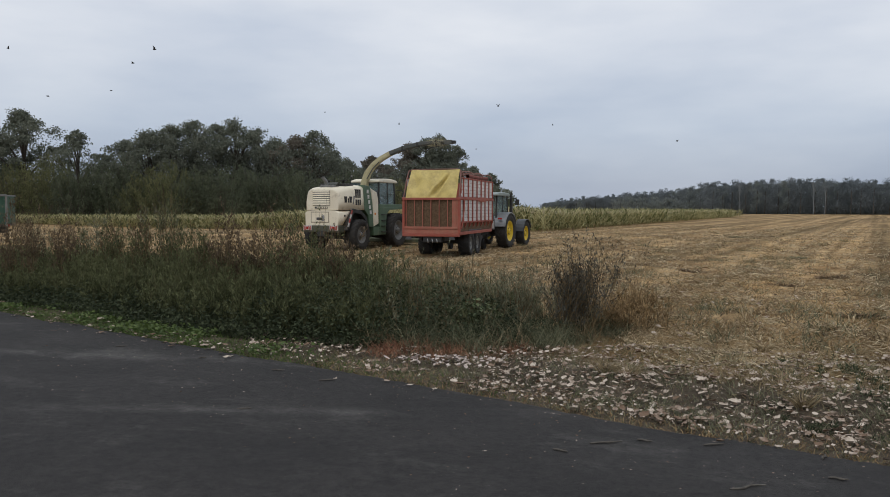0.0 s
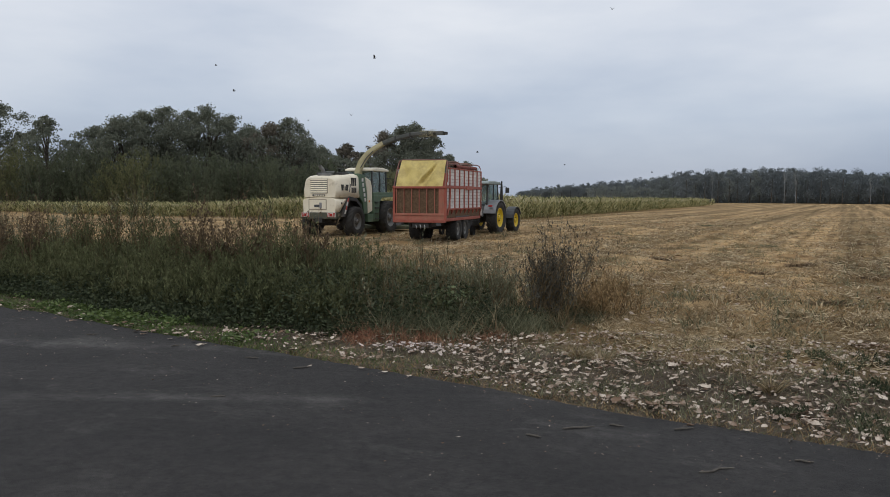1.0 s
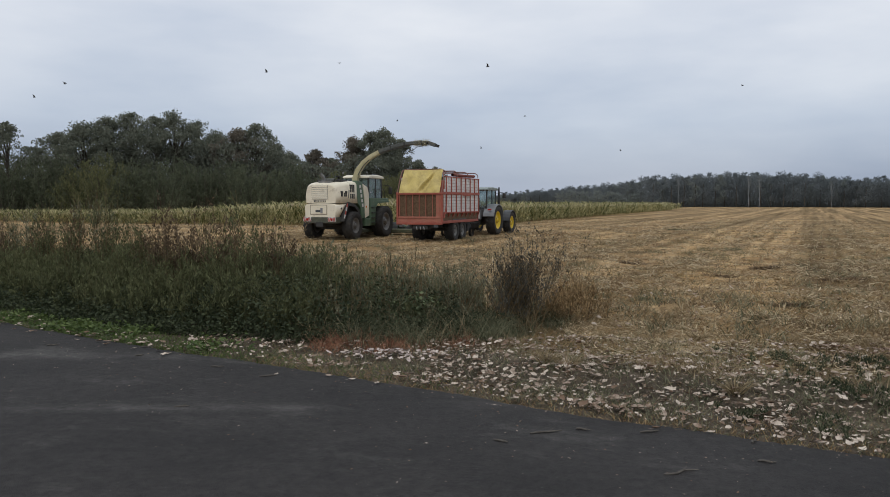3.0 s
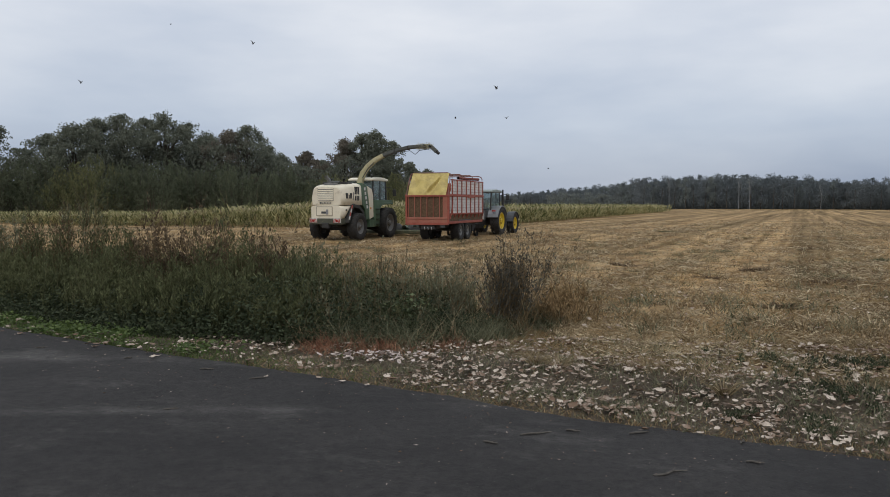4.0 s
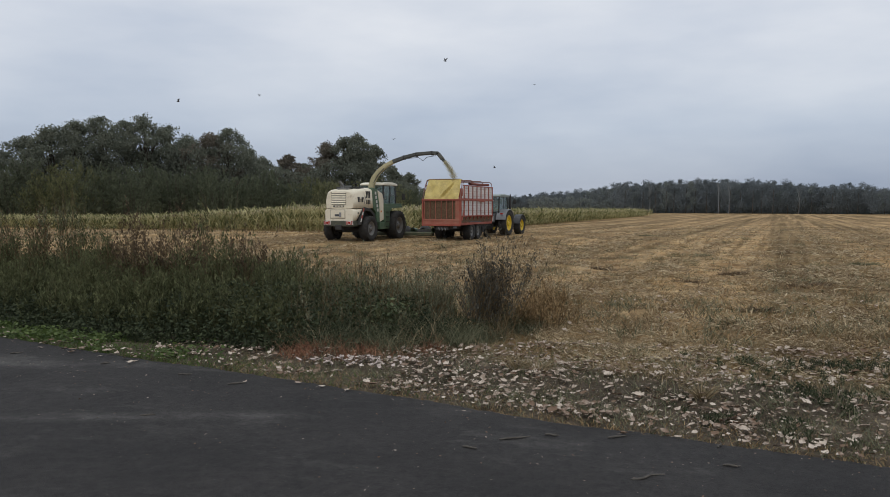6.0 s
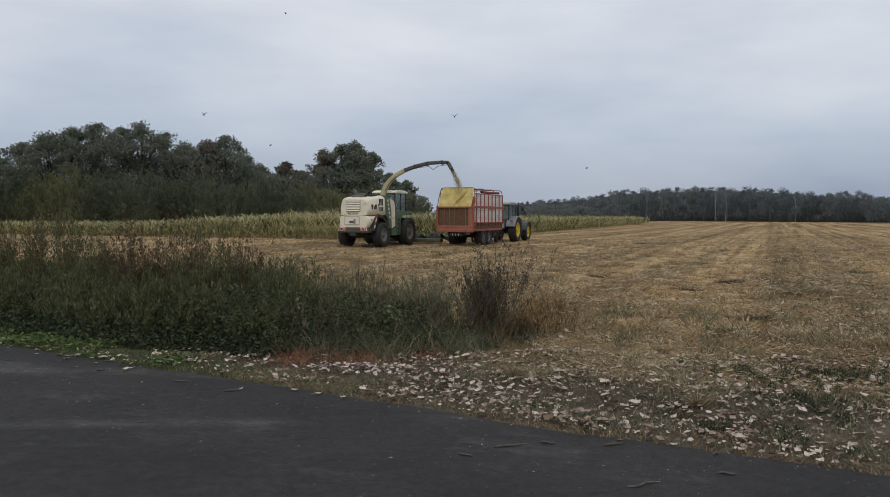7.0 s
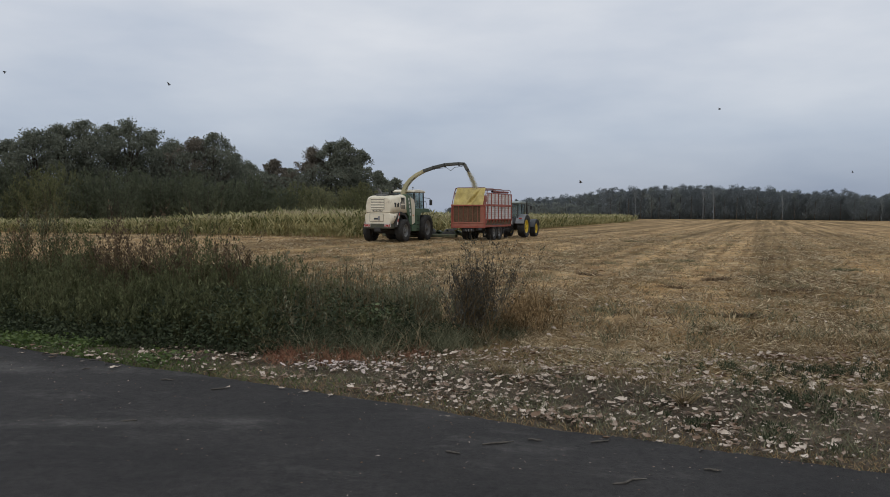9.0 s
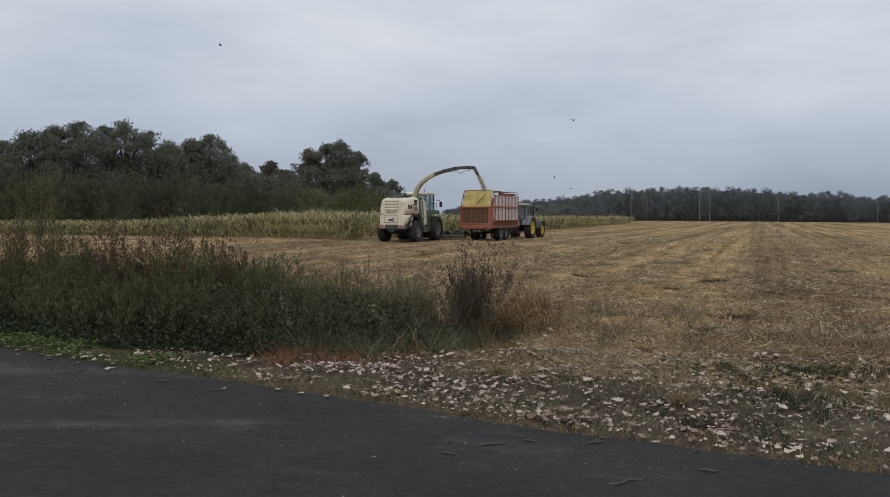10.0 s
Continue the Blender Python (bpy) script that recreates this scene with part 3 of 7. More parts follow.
def wheel(parent, hub, r, width, rim_r, m_rim, rim_label, side, way_rows, lugs=18, group=""):
    """A lugged tyre with a dished rim; it rolls with its vehicle."""
    w = width / 2
    prof = [(-w * 0.75, rim_r), (-w * 0.95, rim_r + 0.25 * (r - rim_r)), (-w, r * 0.86), (-w * 0.86, r * 0.955), (0, r * 0.97), (w * 0.86, r * 0.955), (w, r * 0.86), (w * 0.95, rim_r + 0.25 * (r - rim_r)), (w * 0.75, rim_r)]
    bm = lathe(prof, 32)
    for i in range(lugs):
        for s in (-1, 1):
            a = 2 * math.pi * (i + (0.5 if s > 0 else 0)) / lugs
            sweep = 0.30
            cs = []
            for rr in (r * 0.93, r):
                for x, da in ((0.04 * s * width, sweep), (s * w * 0.97, 0.0), (s * w * 0.97, 0.12), (0.04 * s * width, sweep + 0.12)):
                    ang = a + da
                    q = rr if x != s * w * 0.97 else rr * 0.97
                    cs.append(bm.verts.new((x, q * math.cos(ang), q * math.sin(ang))))
            bm.faces.new(cs[4:8])
            for k in range(4):
                bm.faces.new((cs[k], cs[(k + 1) % 4], cs[4 + (k + 1) % 4], cs[4 + k]))
    tyre = part("wheel", bm, M_TYRE, parent, "black lugged rubber tyre")
    tyre.matrix_basis = pose(*hub)
    s = side
    rim = lathe([(s * w * 0.78, rim_r * 1.02), (s * w * 0.80, rim_r * 0.93), (s * w * 0.45, rim_r * 0.86), (s * w * 0.25, rim_r * 0.55), (s * w * 0.55, rim_r * 0.42), (s * w * 0.60, rim_r * 0.30), (s * w * 0.72, rim_r * 0.28), (s * w * 0.72, 0.01)], 28)
    part("rim", rim, m_rim, tyre, rim_label)
    inner = lathe([(-s * w * 0.76, rim_r * 1.02), (-s * w * 0.2, rim_r * 0.9), (-s * w * 0.1, 0.01)], 20)
    part("inner_disc", inner, m_rim, tyre)
    nut = mesh_np("wheel_nut", *tube_np([(0, 0, 0), (s * 0.03, 0, 0), (s * 0.031, 0, 0)], [0.022, 0.022, 0.002], 6), M_BLACK)
    for i in range(8):
        a = 2 * math.pi * i / 8
        part("wheel_nut", nut, None, tyre).location = (s * w * 0.60, rim_r * 0.36 * math.cos(a), rim_r * 0.36 * math.sin(a))
    ROLLING.append((tyre, hub, r, way_rows))
    return tyre


def roll_rows(hub, r, rows):
    """A wheel's poses on its vehicle, every fifth of a second, from the way that the vehicle goes."""
    ts = np.array([q[0] for q in rows])
    s = np.concatenate([[0], np.cumsum([math.hypot(b[1] - a[1], b[2] - a[2]) for a, b in zip(rows, rows[1:])])])
    return [(t, pose(*hub, -math.degrees(np.interp(t, ts, s) / r) % 360, 0, 0)) for t in np.arange(0, 10.01, 0.2)]


def bars(parent, boxes, m, name, label=""):
    for b in boxes:
        part(name, box(*b), m, parent, label)


def side_quad_bars(face, pts, thick, m, parent, name):
    """A flat marking of four corner points, thick metres deep along face."""
    bm = bmesh.new()
    f = Vector(face) * thick
    a = [bm.verts.new(p) for p in pts]
    b = [bm.verts.new(Vector(p) + f) for p in pts]
    bm.faces.new(b)
    for i in range(4):
        bm.faces.new((a[i], a[(i + 1) % 4], b[(i + 1) % 4], b[i]))
    bmesh.ops.recalc_face_normals(bm, faces=bm.faces[:])
    return part(name, bm, m, parent)


def hood_shell(sections):
    """A hood skinned over cross sections (y, half width low, half width high, z low, z shoulder, z top)."""
    bm = bmesh.new()
    rings = []
    for y, wl_, wh, z0, zs, zt in sections:
        half = [(wl_, z0), (wl_ * 1.0, z0 + 0.5 * (zs - z0)), (wh, zs), (wh * 0.93, zs + 0.55 * (zt - zs)), (wh * 0.78, zs + 0.88 * (zt - zs)), (wh * 0.5, zt), (0.0, zt + 0.02)]
        ring = [(x, y, z) for x, z in half] + [(-x, y, z) for x, z in half[-2::-1]]
        rings.append([bm.verts.new(p) for p in ring])
    for p, q in zip(rings, rings[1:]):
        for i in range(len(p) - 1):
            bm.faces.new((p[i], p[i + 1], q[i + 1], q[i]))
        bm.faces.new((p[-1], p[0], q[0], q[-1]))
    bm.faces.new(rings[0])
    bm.faces.new(rings[-1])
    bmesh.ops.recalc_face_normals(bm, faces=bm.faces[:])
    for f in bm.faces:
        f.smooth = len(f.verts) == 4
    return bm


def build_harvester():
    h = empty("forage_harvester", "cream and green self-propelled forage harvester on lugged tyres in the stubble", "harvester")
    # hood: rounded rear that widens forwards
    upper = hood_shell([(0.09, 0.88, 0.80, 2.02, 2.73, 2.96), (0.13, 0.95, 0.88, 2.0, 2.79, 3.03), (0.45, 1.06, 1.00, 2.0, 2.87, 3.11), (1.0, 1.17, 1.13, 2.0, 2.96, 3.17), (1.75, 1.245, 1.215, 2.0, 3.03, 3.23), (1.95, 1.25, 1.23, 2.0, 3.06, 3.25)])
    part("engine_hood", upper, M_CREAM, h, "cream rounded engine hood with dusty streaks")
    lower = hood_shell([(0.02, 0.90, 0.90, 1.255, 1.85, 1.985), (0.05, 0.96, 0.96, 1.255, 1.85, 1.985), (0.25, 1.03, 1.04, 1.27, 1.85, 1.985), (0.50, 1.09, 1.10, 1.58, 1.88, 1.985), (0.76, 1.15, 1.15, 1.93, 1.95, 1.985)])
    part("rear_panel", lower, M_CREAM, h, "cream rear panel with a recessed hatch")
    # grille louvres in the rear of the hood
    part("grille_backing", box(-0.56, 0.44, 0.085, 0.13, 2.22, 2.96, 0.01), M_DARKGREY, h)
    for i in range(7):
        z = 2.25 + i * 0.105
        part("louvre", extrude_side([(0.03 + 0.012 * i * 0.4, z), (0.075, z + 0.075), (0.10, z + 0.075), (0.10, z)], -0.54, 0.42, 0.006), M_CREAM, h)
    part("name_bar", box(-0.42, 0.30, 0.055, 0.075, 2.07, 2.16, 0.004), M_DARKGREY, h, "dark maker's strip on the cream hood")
    for x in np.arange(-0.30, 0.28, 0.10):
        part("name_mark", box(x, x + 0.065, 0.048, 0.057, 2.085, 2.145, 0), M_CREAM, h)
    part("hatch", box(-0.58, 0.38, -0.005, 0.04, 1.42, 1.88, 0.02), M_CREAM, h)
    # rim in darkened cream: the shade of the gap round the hatch as colour
    part("hatch_shade_rim", box(-0.62, 0.42, 0.005, 0.035, 1.38, 1.92, 0.02), mat("painted_gap_shade", (0.30, 0.26, 0.19), (0.38, 0.33, 0.25), 3, 0.6, bump=0.02), h)
    part("hatch_mark", box(-0.28, 0.02, -0.014, -0.004, 1.52, 1.64, 0.003), M_DARKGREY, h)
    part("hatch_latch", box(0.02, 0.16, -0.03, 0.0, 1.47, 1.75, 0.01), M_CHROME, h)
    # seam and side details
    for s in (1, -1):
        part("seam", box(min(s * 1.05, s * 1.18), max(s * 1.05, s * 1.18), 0.9, 1.9, 1.985, 2.0, 0), M_DARKGREY, h)
        for y in (1.26, 1.42, 1.58):
            fx = s * (1.172 + 0.098 * (y - 1.0))
            for z0, z1, lip in ((2.25, 2.52, 0.016), (2.60, 3.02, 0.004)):
                part("side_vent", box(min(fx + s * lip, fx - s * 0.14), max(fx + s * lip, fx - s * 0.14), y - 0.055, y + 0.055, z0, z1, 0.01), M_BLACK, h)
        for y0, y1, z0, z1 in ((0.42, 0.60, 2.36, 2.66), (0.65, 0.71, 2.36, 2.57), (0.76, 0.96, 2.36, 2.66)):
            x = s * (1.045 + 0.20 * (y0 - 0.45))
            part("letter_bar", box(x - 0.045, x + 0.045, y0, y1, z0, z1, 0.004), M_BLACK, h)
        side_quad_bars((s, 0, 0), [(s * 1.15, 0.98, 2.28), (s * 1.15, 1.06, 2.28), (s * 1.155, 1.15, 2.70), (s * 1.155, 1.07, 2.70)], 0.03, M_RIMGREY, h, "cross_mark")
        part("filler_cap", tube([(s * 1.05, 0.40, 1.72), (s * 1.085, 0.40, 1.72), (s * 1.086, 0.40, 1.72)], [0.055, 0.055, 0.005], 14), M_BLACK, h)
        # wheel arch, hood flank above it and chevron strip on its rear edge
        x0, x1 = sorted((s * 0.55, s * 1.22))
        arch = [(0.36, 1.02), (0.56, 1.50), (0.80, 2.00), (0.98, 2.06), (1.72, 1.97), (2.24, 1.66), (2.44, 1.15), (2.28, 1.15), (2.08, 1.55), (1.66, 1.80), (1.04, 1.86), (0.90, 1.74), (0.70, 1.35), (0.54, 1.02)]
        part("wheel_arch", extrude_side(arch, x0, x1, 0.012), M_BLACK, h, "black rubber wheel arch")
        # black block added inside the arch, in place of the shade behind the wheel
        part("arch_dark_fill", box(min(s * 0.5, s * 0.9), max(s * 0.5, s * 0.9), 0.62, 2.30, 0.95, 1.92, 0.03), M_BLACK, h)
        for k in range(4):
            y, z = 0.40 + k * 0.095, 1.20 + k * 0.20
            side_quad_bars((s, 0, 0), [(s * 1.21, y + 0.02, z), (s * 1.21, y + 0.12, z - 0.03), (s * 1.21, y + 0.21, z + 0.17), (s * 1.21, y + 0.115, z + 0.20)], 0.02, M_MARKRED if k % 2 else M_MARKWHITE, h, "warning_strip")
        # green stripe panel and cream side door
        stripe = [(1.88, 3.26), (2.50, 3.18), (2.76, 2.3), (2.86, 1.15), (2.44, 1.15), (2.34, 1.72), (1.98, 2.00), (1.90, 2.3)]
        xa, xb = sorted((s * 0.95, s * 1.265))
        part("green_stripe", extrude_side(stripe, xa, xb, 0.02), M_GREEN, h, "green painted side band")
        for k in range(5):
            z = 1.80 + k * 0.26
            y = 2.56 - k * 0.075
            side_quad_bars((s, 0, 0), [(s * 1.262, y - 0.09, z), (s * 1.262, y + 0.09, z), (s * 1.262, y + 0.08, z + 0.18), (s * 1.262, y - 0.10, z + 0.18)], 0.012, M_MARKWHITE, h, "letter_bar")
        door = [(2.58, 3.10), (3.20, 2.92), (3.36, 2.55), (3.40, 1.30), (2.88, 1.15), (2.80, 2.3)]
        part("side_door", extrude_side(door, xa, xb - s * 0.0, 0.03), M_CREAM, h, "cream side door panel")
        part("door_sticker", box(min(s * 1.26, s * 1.275), max(s * 1.26, s * 1.275), 2.95, 3.08, 1.75, 1.86, 0), M_ORANGE, h)
        ta, tb = sorted((s * 0.6, s * 1.32))
        part("green_fender", extrude_side([(3.42, 0.72), (3.42, 2.12), (5.95, 2.18), (6.0, 2.05), (4.45, 2.0), (4.16, 1.75), (4.05, 0.72)], ta, tb, 0.02), M_GREEN, h, "dark green steps and front fender")
        part("low_green_panel", extrude_side([(2.80, 0.70), (2.80, 1.14), (3.41, 1.14), (3.41, 0.70)], ta, tb, 0.02), M_GREEN, h)
        part("side_platform", box(min(s * 0.62, s * 1.30), max(s * 0.62, s * 1.30), 3.44, 5.92, 2.12, 2.30, 0.02), M_GREEN, h, "dark green platform beside the cab")
        for z in (0.85, 1.15, 1.45, 1.75):
            part("step", box(min(s * 1.30, s * 1.42), max(s * 1.30, s * 1.42), 3.55, 3.98, z, z + 0.035, 0.008), M_BLACK, h)
        part("hand_rail", tube([(s * 1.28, 4.05, 2.15), (s * 1.28, 4.05, 2.7), (s * 1.28, 4.2, 2.8), (s * 1.28, 5.3, 2.8), (s * 1.28, 5.4, 2.7), (s * 1.28, 5.4, 2.2)], 0.02, 6), M_BLACK, h)
        part("headlamp_arm", tube([(s * 0.92, 5.75, 3.1), (s * 1.3, 5.95, 3.05), (s * 1.42, 6.0, 2.9)], 0.022, 6), M_BLACK, h)
        part("mirror", box(min(s * 1.28, s * 1.5), max(s * 1.28, s * 1.5), 5.97, 6.04, 2.55, 2.95, 0.03), M_BLACK, h)
        wheel(h, (s * 1.20, 1.42, 0.78), 0.78, 0.56, 0.42, M_RIMGREY, "dusty grey rim", s, HARVESTER_WAY, 17)
        wheel(h, (s * 1.24, 5.15, 0.93), 0.93, 0.68, 0.52, M_RIMGREY, "dusty grey rim", s, HARVESTER_WAY, 19)
        # tail lamps and chevron boards
        lx = sorted((s * 0.52, s * 0.98))
        part("tail_lamp_board", box(lx[0], lx[1], -0.10, -0.04, 1.02, 1.25, 0.008), M_MARKWHITE, h)
        part("tail_lamp", box(min(s * 0.69, s * 0.81), max(s * 0.69, s * 0.81), -0.13, -0.09, 1.06, 1.20, 0.02), M_REDLIGHT, h, "red tail lamp")
        for a in (0.53, 0.61, 0.83, 0.89):
            side_quad_bars((0, -1, 0), [(s * a, -0.10, 1.03), (s * (a + 0.04), -0.10, 1.03), (s * (a + 0.08), -0.10, 1.24), (s * (a + 0.04), -0.10, 1.24)], 0.012, M_MARKRED, h, "warning_strip")
    part("bumper", box(-1.02, 1.02, -0.06, 0.55, 0.92, 1.25, 0.04), mat("dark_olive_steel", (0.06, 0.065, 0.045), (0.10, 0.10, 0.075), 3, 0.6, dirt=DUST, dirt_amt=0.2), h, "dark olive counterweight bumper")
    part("tow_block", box(-0.22, 0.22, -0.10, 0.2, 0.72, 1.0, 0.03), M_BLACK, h)
    part("rear_axle", box(-1.0, 1.0, 1.27, 1.57, 0.55, 0.85, 0.04), M_BLACK, h)
    part("front_axle", box(-1.0, 1.0, 4.8, 5.3, 0.65, 1.1, 0.04), M_BLACK, h)
    part("chassis", box(-0.55, 0.55, 0.3, 6.2, 0.78, 1.25, 0.03), M_BLACK, h)
    part("feeder_core", box(-0.85, 0.85, 2.3, 4.1, 1.2, 3.02, 0.03), M_DARKGREY, h)
    # intake, exhaust and top clutter
    part("exhaust", tube([(-0.05, 0.55, 3.05), (-0.05, 0.55, 3.32), (-0.10, 0.50, 3.45), (-0.16, 0.42, 3.55), (-0.18, 0.38, 3.62)], [0.09, 0.09, 0.095, 0.09, 0.085], 12), M_RIMGREY, h, "curved grey exhaust pipe")
    part("exhaust_box", box(-0.32, 0.42, 0.38, 0.95, 3.05, 3.22, 0.04), M_RIMGREY, h)
    part("muffler", tube([(-0.3, 0.75, 3.25), (0.5, 0.75, 3.25)], 0.10, 12), M_SPOUTDARK, h)
    part("top_mesh", box(-0.75, 0.75, 0.98, 1.75, 3.16, 3.30, 0.03), M_BLACK, h)
    for x in (-0.5, 0.35):
        part("air_intake", tube([(x, 1.45, 3.2), (x, 1.45, 3.46), (x, 1.45, 3.461), (x, 1.45, 3.50), (x, 1.45, 3.501)], [0.06, 0.06, 0.18, 0.16, 0.01], 14), M_BLACK, h, "black mushroom air intake")
    # cab
    part("cab_floor", box(-0.86, 0.90, 4.05, 5.95, 2.05, 2.22, 0.03), M_BLACK, h)
    part("cab_rear_wall", box(-0.84, 0.88, 4.05, 4.11, 2.2, 2.9, 0.02), M_BLACK, h)
    for x in (-0.86, 0.84):
        part("cab_pillar", box(x, x + 0.07, 4.05, 4.14, 2.2, 3.46, 0.015), M_BLACK, h)
        part("cab_pillar", box(x, x + 0.07, 4.98, 5.05, 2.2, 3.46, 0.015), M_BLACK, h)
        part("cab_pillar", extrude_side([(5.84, 2.2), (5.94, 2.2), (5.82, 3.46), (5.72, 3.46)], x, x + 0.07, 0.01), M_BLACK, h)
        part("side_glass", box(x + 0.028, x + 0.040, 5.06, 5.74, 2.25, 3.44, 0), M_DOOR_GLASS, h)
        part("door_glass", box(x + 0.028, x + 0.040, 4.15, 4.97, 2.25, 3.44, 0), M_DOOR_GLASS, h)
    part("rear_glass", box(-0.78, 0.82, 4.08, 4.09, 2.91, 3.44, 0), M_DOOR_GLASS, h)
    part("windscreen", box(-0.78, 0.82, 5.80, 5.81, 2.25, 3.44, 0), M_DOOR_GLASS, h)
    part("seat", extrude_side([(4.5, 2.22), (5.05, 2.22), (5.05, 2.5), (4.7, 2.5), (4.6, 3.05), (4.48, 3.05)], -0.26, 0.26, 0.05), M_BLACK, h)
    part("steering_column", tube([(0, 5.5, 2.2), (0, 5.3, 2.85)], 0.05, 8), M_BLACK, h)
    part("door_handle", box(0.905, 0.93, 4.2, 4.36, 2.6, 2.66, 0.01), M_CHROME, h)
    roof = extrude_side([(3.92, 3.45), (6.05, 3.45), (6.1, 3.52), (6.0, 3.60), (5.4, 3.67), (4.4, 3.66), (3.95, 3.57)], -0.74, 0.95, 0.06, 3)
    part("cab_roof", roof, M_CREAM, h, "cream cab roof with rounded edges")
    for x in (-0.78, 0.78):
        part("beacon_post", tube([(x, 4.1, 3.62), (x, 4.1, 3.74)], 0.018, 6), M_BLACK, h)
        part("beacon", tube([(x, 4.1, 3.74), (x, 4.1, 3.83), (x, 4.1, 3.85)], [0.05, 0.045, 0.02], 10), M_RIMGREY, h, "small roof beacon")
        part("roof_lamp", box(x - 0.1, x + 0.1, 6.04, 6.12, 3.46, 3.56, 0.02), M_CHROME, h)
    # discharge spout to the right-hand side: turret, boom and flap
    part("turret", tube([(0.1, 3.72, 2.7), (0.1, 3.78, 3.05), (0.1, 3.80, 3.12)], [0.36, 0.34, 0.30], 18), M_SPOUTDARK, h)
    prof = [(0.03, 3.05), (0.06, 3.45), (0.24, 3.92), (0.58, 4.32), (1.04, 4.66), (1.6, 4.93), (2.35, 5.16), (3.2, 5.34), (4.15, 5.39), (4.65, 5.36)]
    prof = [(x + 0.12, z) for x, z in prof]
    wid = [0.19, 0.175, 0.165, 0.155, 0.15, 0.145, 0.14, 0.135, 0.13, 0.13]
    hei = [0.18, 0.16, 0.145, 0.135, 0.125, 0.115, 0.105, 0.10, 0.095, 0.095]

    def boom(i0, i1):
        bm = bmesh.new()
        rings = []
        for i in range(i0, i1):
            a, b = prof[max(i - 1, 0)], prof[min(i + 1, len(prof) - 1)]
            tx, tz = b[0] - a[0], b[1] - a[1]
            ln = math.hypot(tx, tz)
            nx, nz = -tz / ln, tx / ln
            x, z = prof[i]
            ring = [(x + nx * hei[i] * q, 3.85 + w * wid[i], z + nz * hei[i] * q) for q, w in ((-1, -0.8), (-0.4, -1), (0.9, -1), (1, -0.85), (1, 0.85), (0.9, 1), (-0.4, 1), (-1, 0.8))]
            rings.append([bm.verts.new(p) for p in ring])
        for p, q in zip(rings, rings[1:]):
            for k in range(8):
                bm.faces.new((p[k], p[(k + 1) % 8], q[(k + 1) % 8], q[k]))
        bm.faces.new(rings[0])
        bm.faces.new(rings[-1])
        bmesh.ops.recalc_face_normals(bm, faces=bm.faces[:])
        return bm

    part("spout_base", boom(0, 6), M_SPOUT, h, "dusty cream curved spout base")
    part("spout_boom", boom(5, 10), M_SPOUTDARK, h, "weathered grey spout end section")
    part("spout_ridge", mesh_np("spout_ridge", *tube_np([(x, 3.85, z + 0.0 + hh) for (x, z), hh in zip(prof[3:], hei[3:])], [0.035] * 7, 6), M_SPOUTDARK), None, h)
    part("spout_ram", tube([(0.40, 3.68, 3.62), (0.74, 3.68, 4.14), (1.14, 3.68, 4.50)], 0.025, 6), M_SPOUTDARK, h)
    part("spout_hose", tube([(2.3, 3.69, 5.02), (2.9, 3.67, 5.09), (3.5, 3.67, 5.14), (3.82, 3.67, 4.92), (4.1, 3.67, 5.14), (4.7, 3.69, 5.22)], 0.018, 6), M_BLACK, h, "thin black hydraulic hose")
    for x, zc in ((2.47, 5.16), (3.32, 5.32), (4.37, 5.38)):
        part("spout_clamp", box(x - 0.035, x + 0.035, 3.69, 4.01, zc - 0.13, zc + 0.13, 0.01), M_BLACK, h)
    flap = part("spout_flap", extrude_side([(-0.14, -0.09), (0.14, -0.07), (0.14, 0.10), (-0.14, 0.13)], 0.0, 0.48, 0.02), M_SPOUTDARK, h, "grey steel deflector flap at the spout end")
    part("flap_lip", extrude_side([(-0.12, -0.06), (0.12, -0.06), (0.12, 0.09), (-0.12, 0.09)], 0.48, 0.64, 0.02), M_BLACK, flap)
    part("flap_hinge", tube([(0.0, -0.2, 0.0), (0.0, 0.2, 0.0)], 0.05, 8), M_BLACK, flap)
    # maize header in front
    part("header_neck", extrude_side([(5.9, 0.5), (5.9, 1.4), (7.0, 0.95), (7.0, 0.35)], -0.6, 0.6, 0.04), M_BLACK, h)
    part("header_beam", extrude_side([(6.9, 0.18), (6.9, 0.36), (7.0, 0.44), (7.2, 0.40), (7.2, 0.18)], -3.0, 3.0, 0.03), M_HEADER, h, "dusty dark green header frame beam")
    part("header_guard", tube([(-3.0, 7.1, 0.42), (-2.9, 7.1, 0.60), (2.9, 7.1, 0.60), (3.0, 7.1, 0.42)], 0.015, 6), M_HEADER, h)
    for i in range(9):
        x = -3.0 + i * 0.75
        part("divider", mesh_np("divider", *tube_np([(x, 7.2, 0.55), (x, 7.8, 0.50), (x, 8.4, 0.32), (x, 8.85, 0.12)], [0.17, 0.16, 0.10, 0.02], 8), M_GREEN, True), None, h, "dark green crop divider")
    for i in range(4):
        x = -2.25 + i * 1.5
        part("cutting_drum", tube([(x, 7.65, 0.15), (x, 7.65, 0.42), (x, 7.65, 0.8), (x, 7.65, 0.82)], [0.62, 0.60, 0.25, 0.02], 16), M_BLACK, h)
    return h, flap


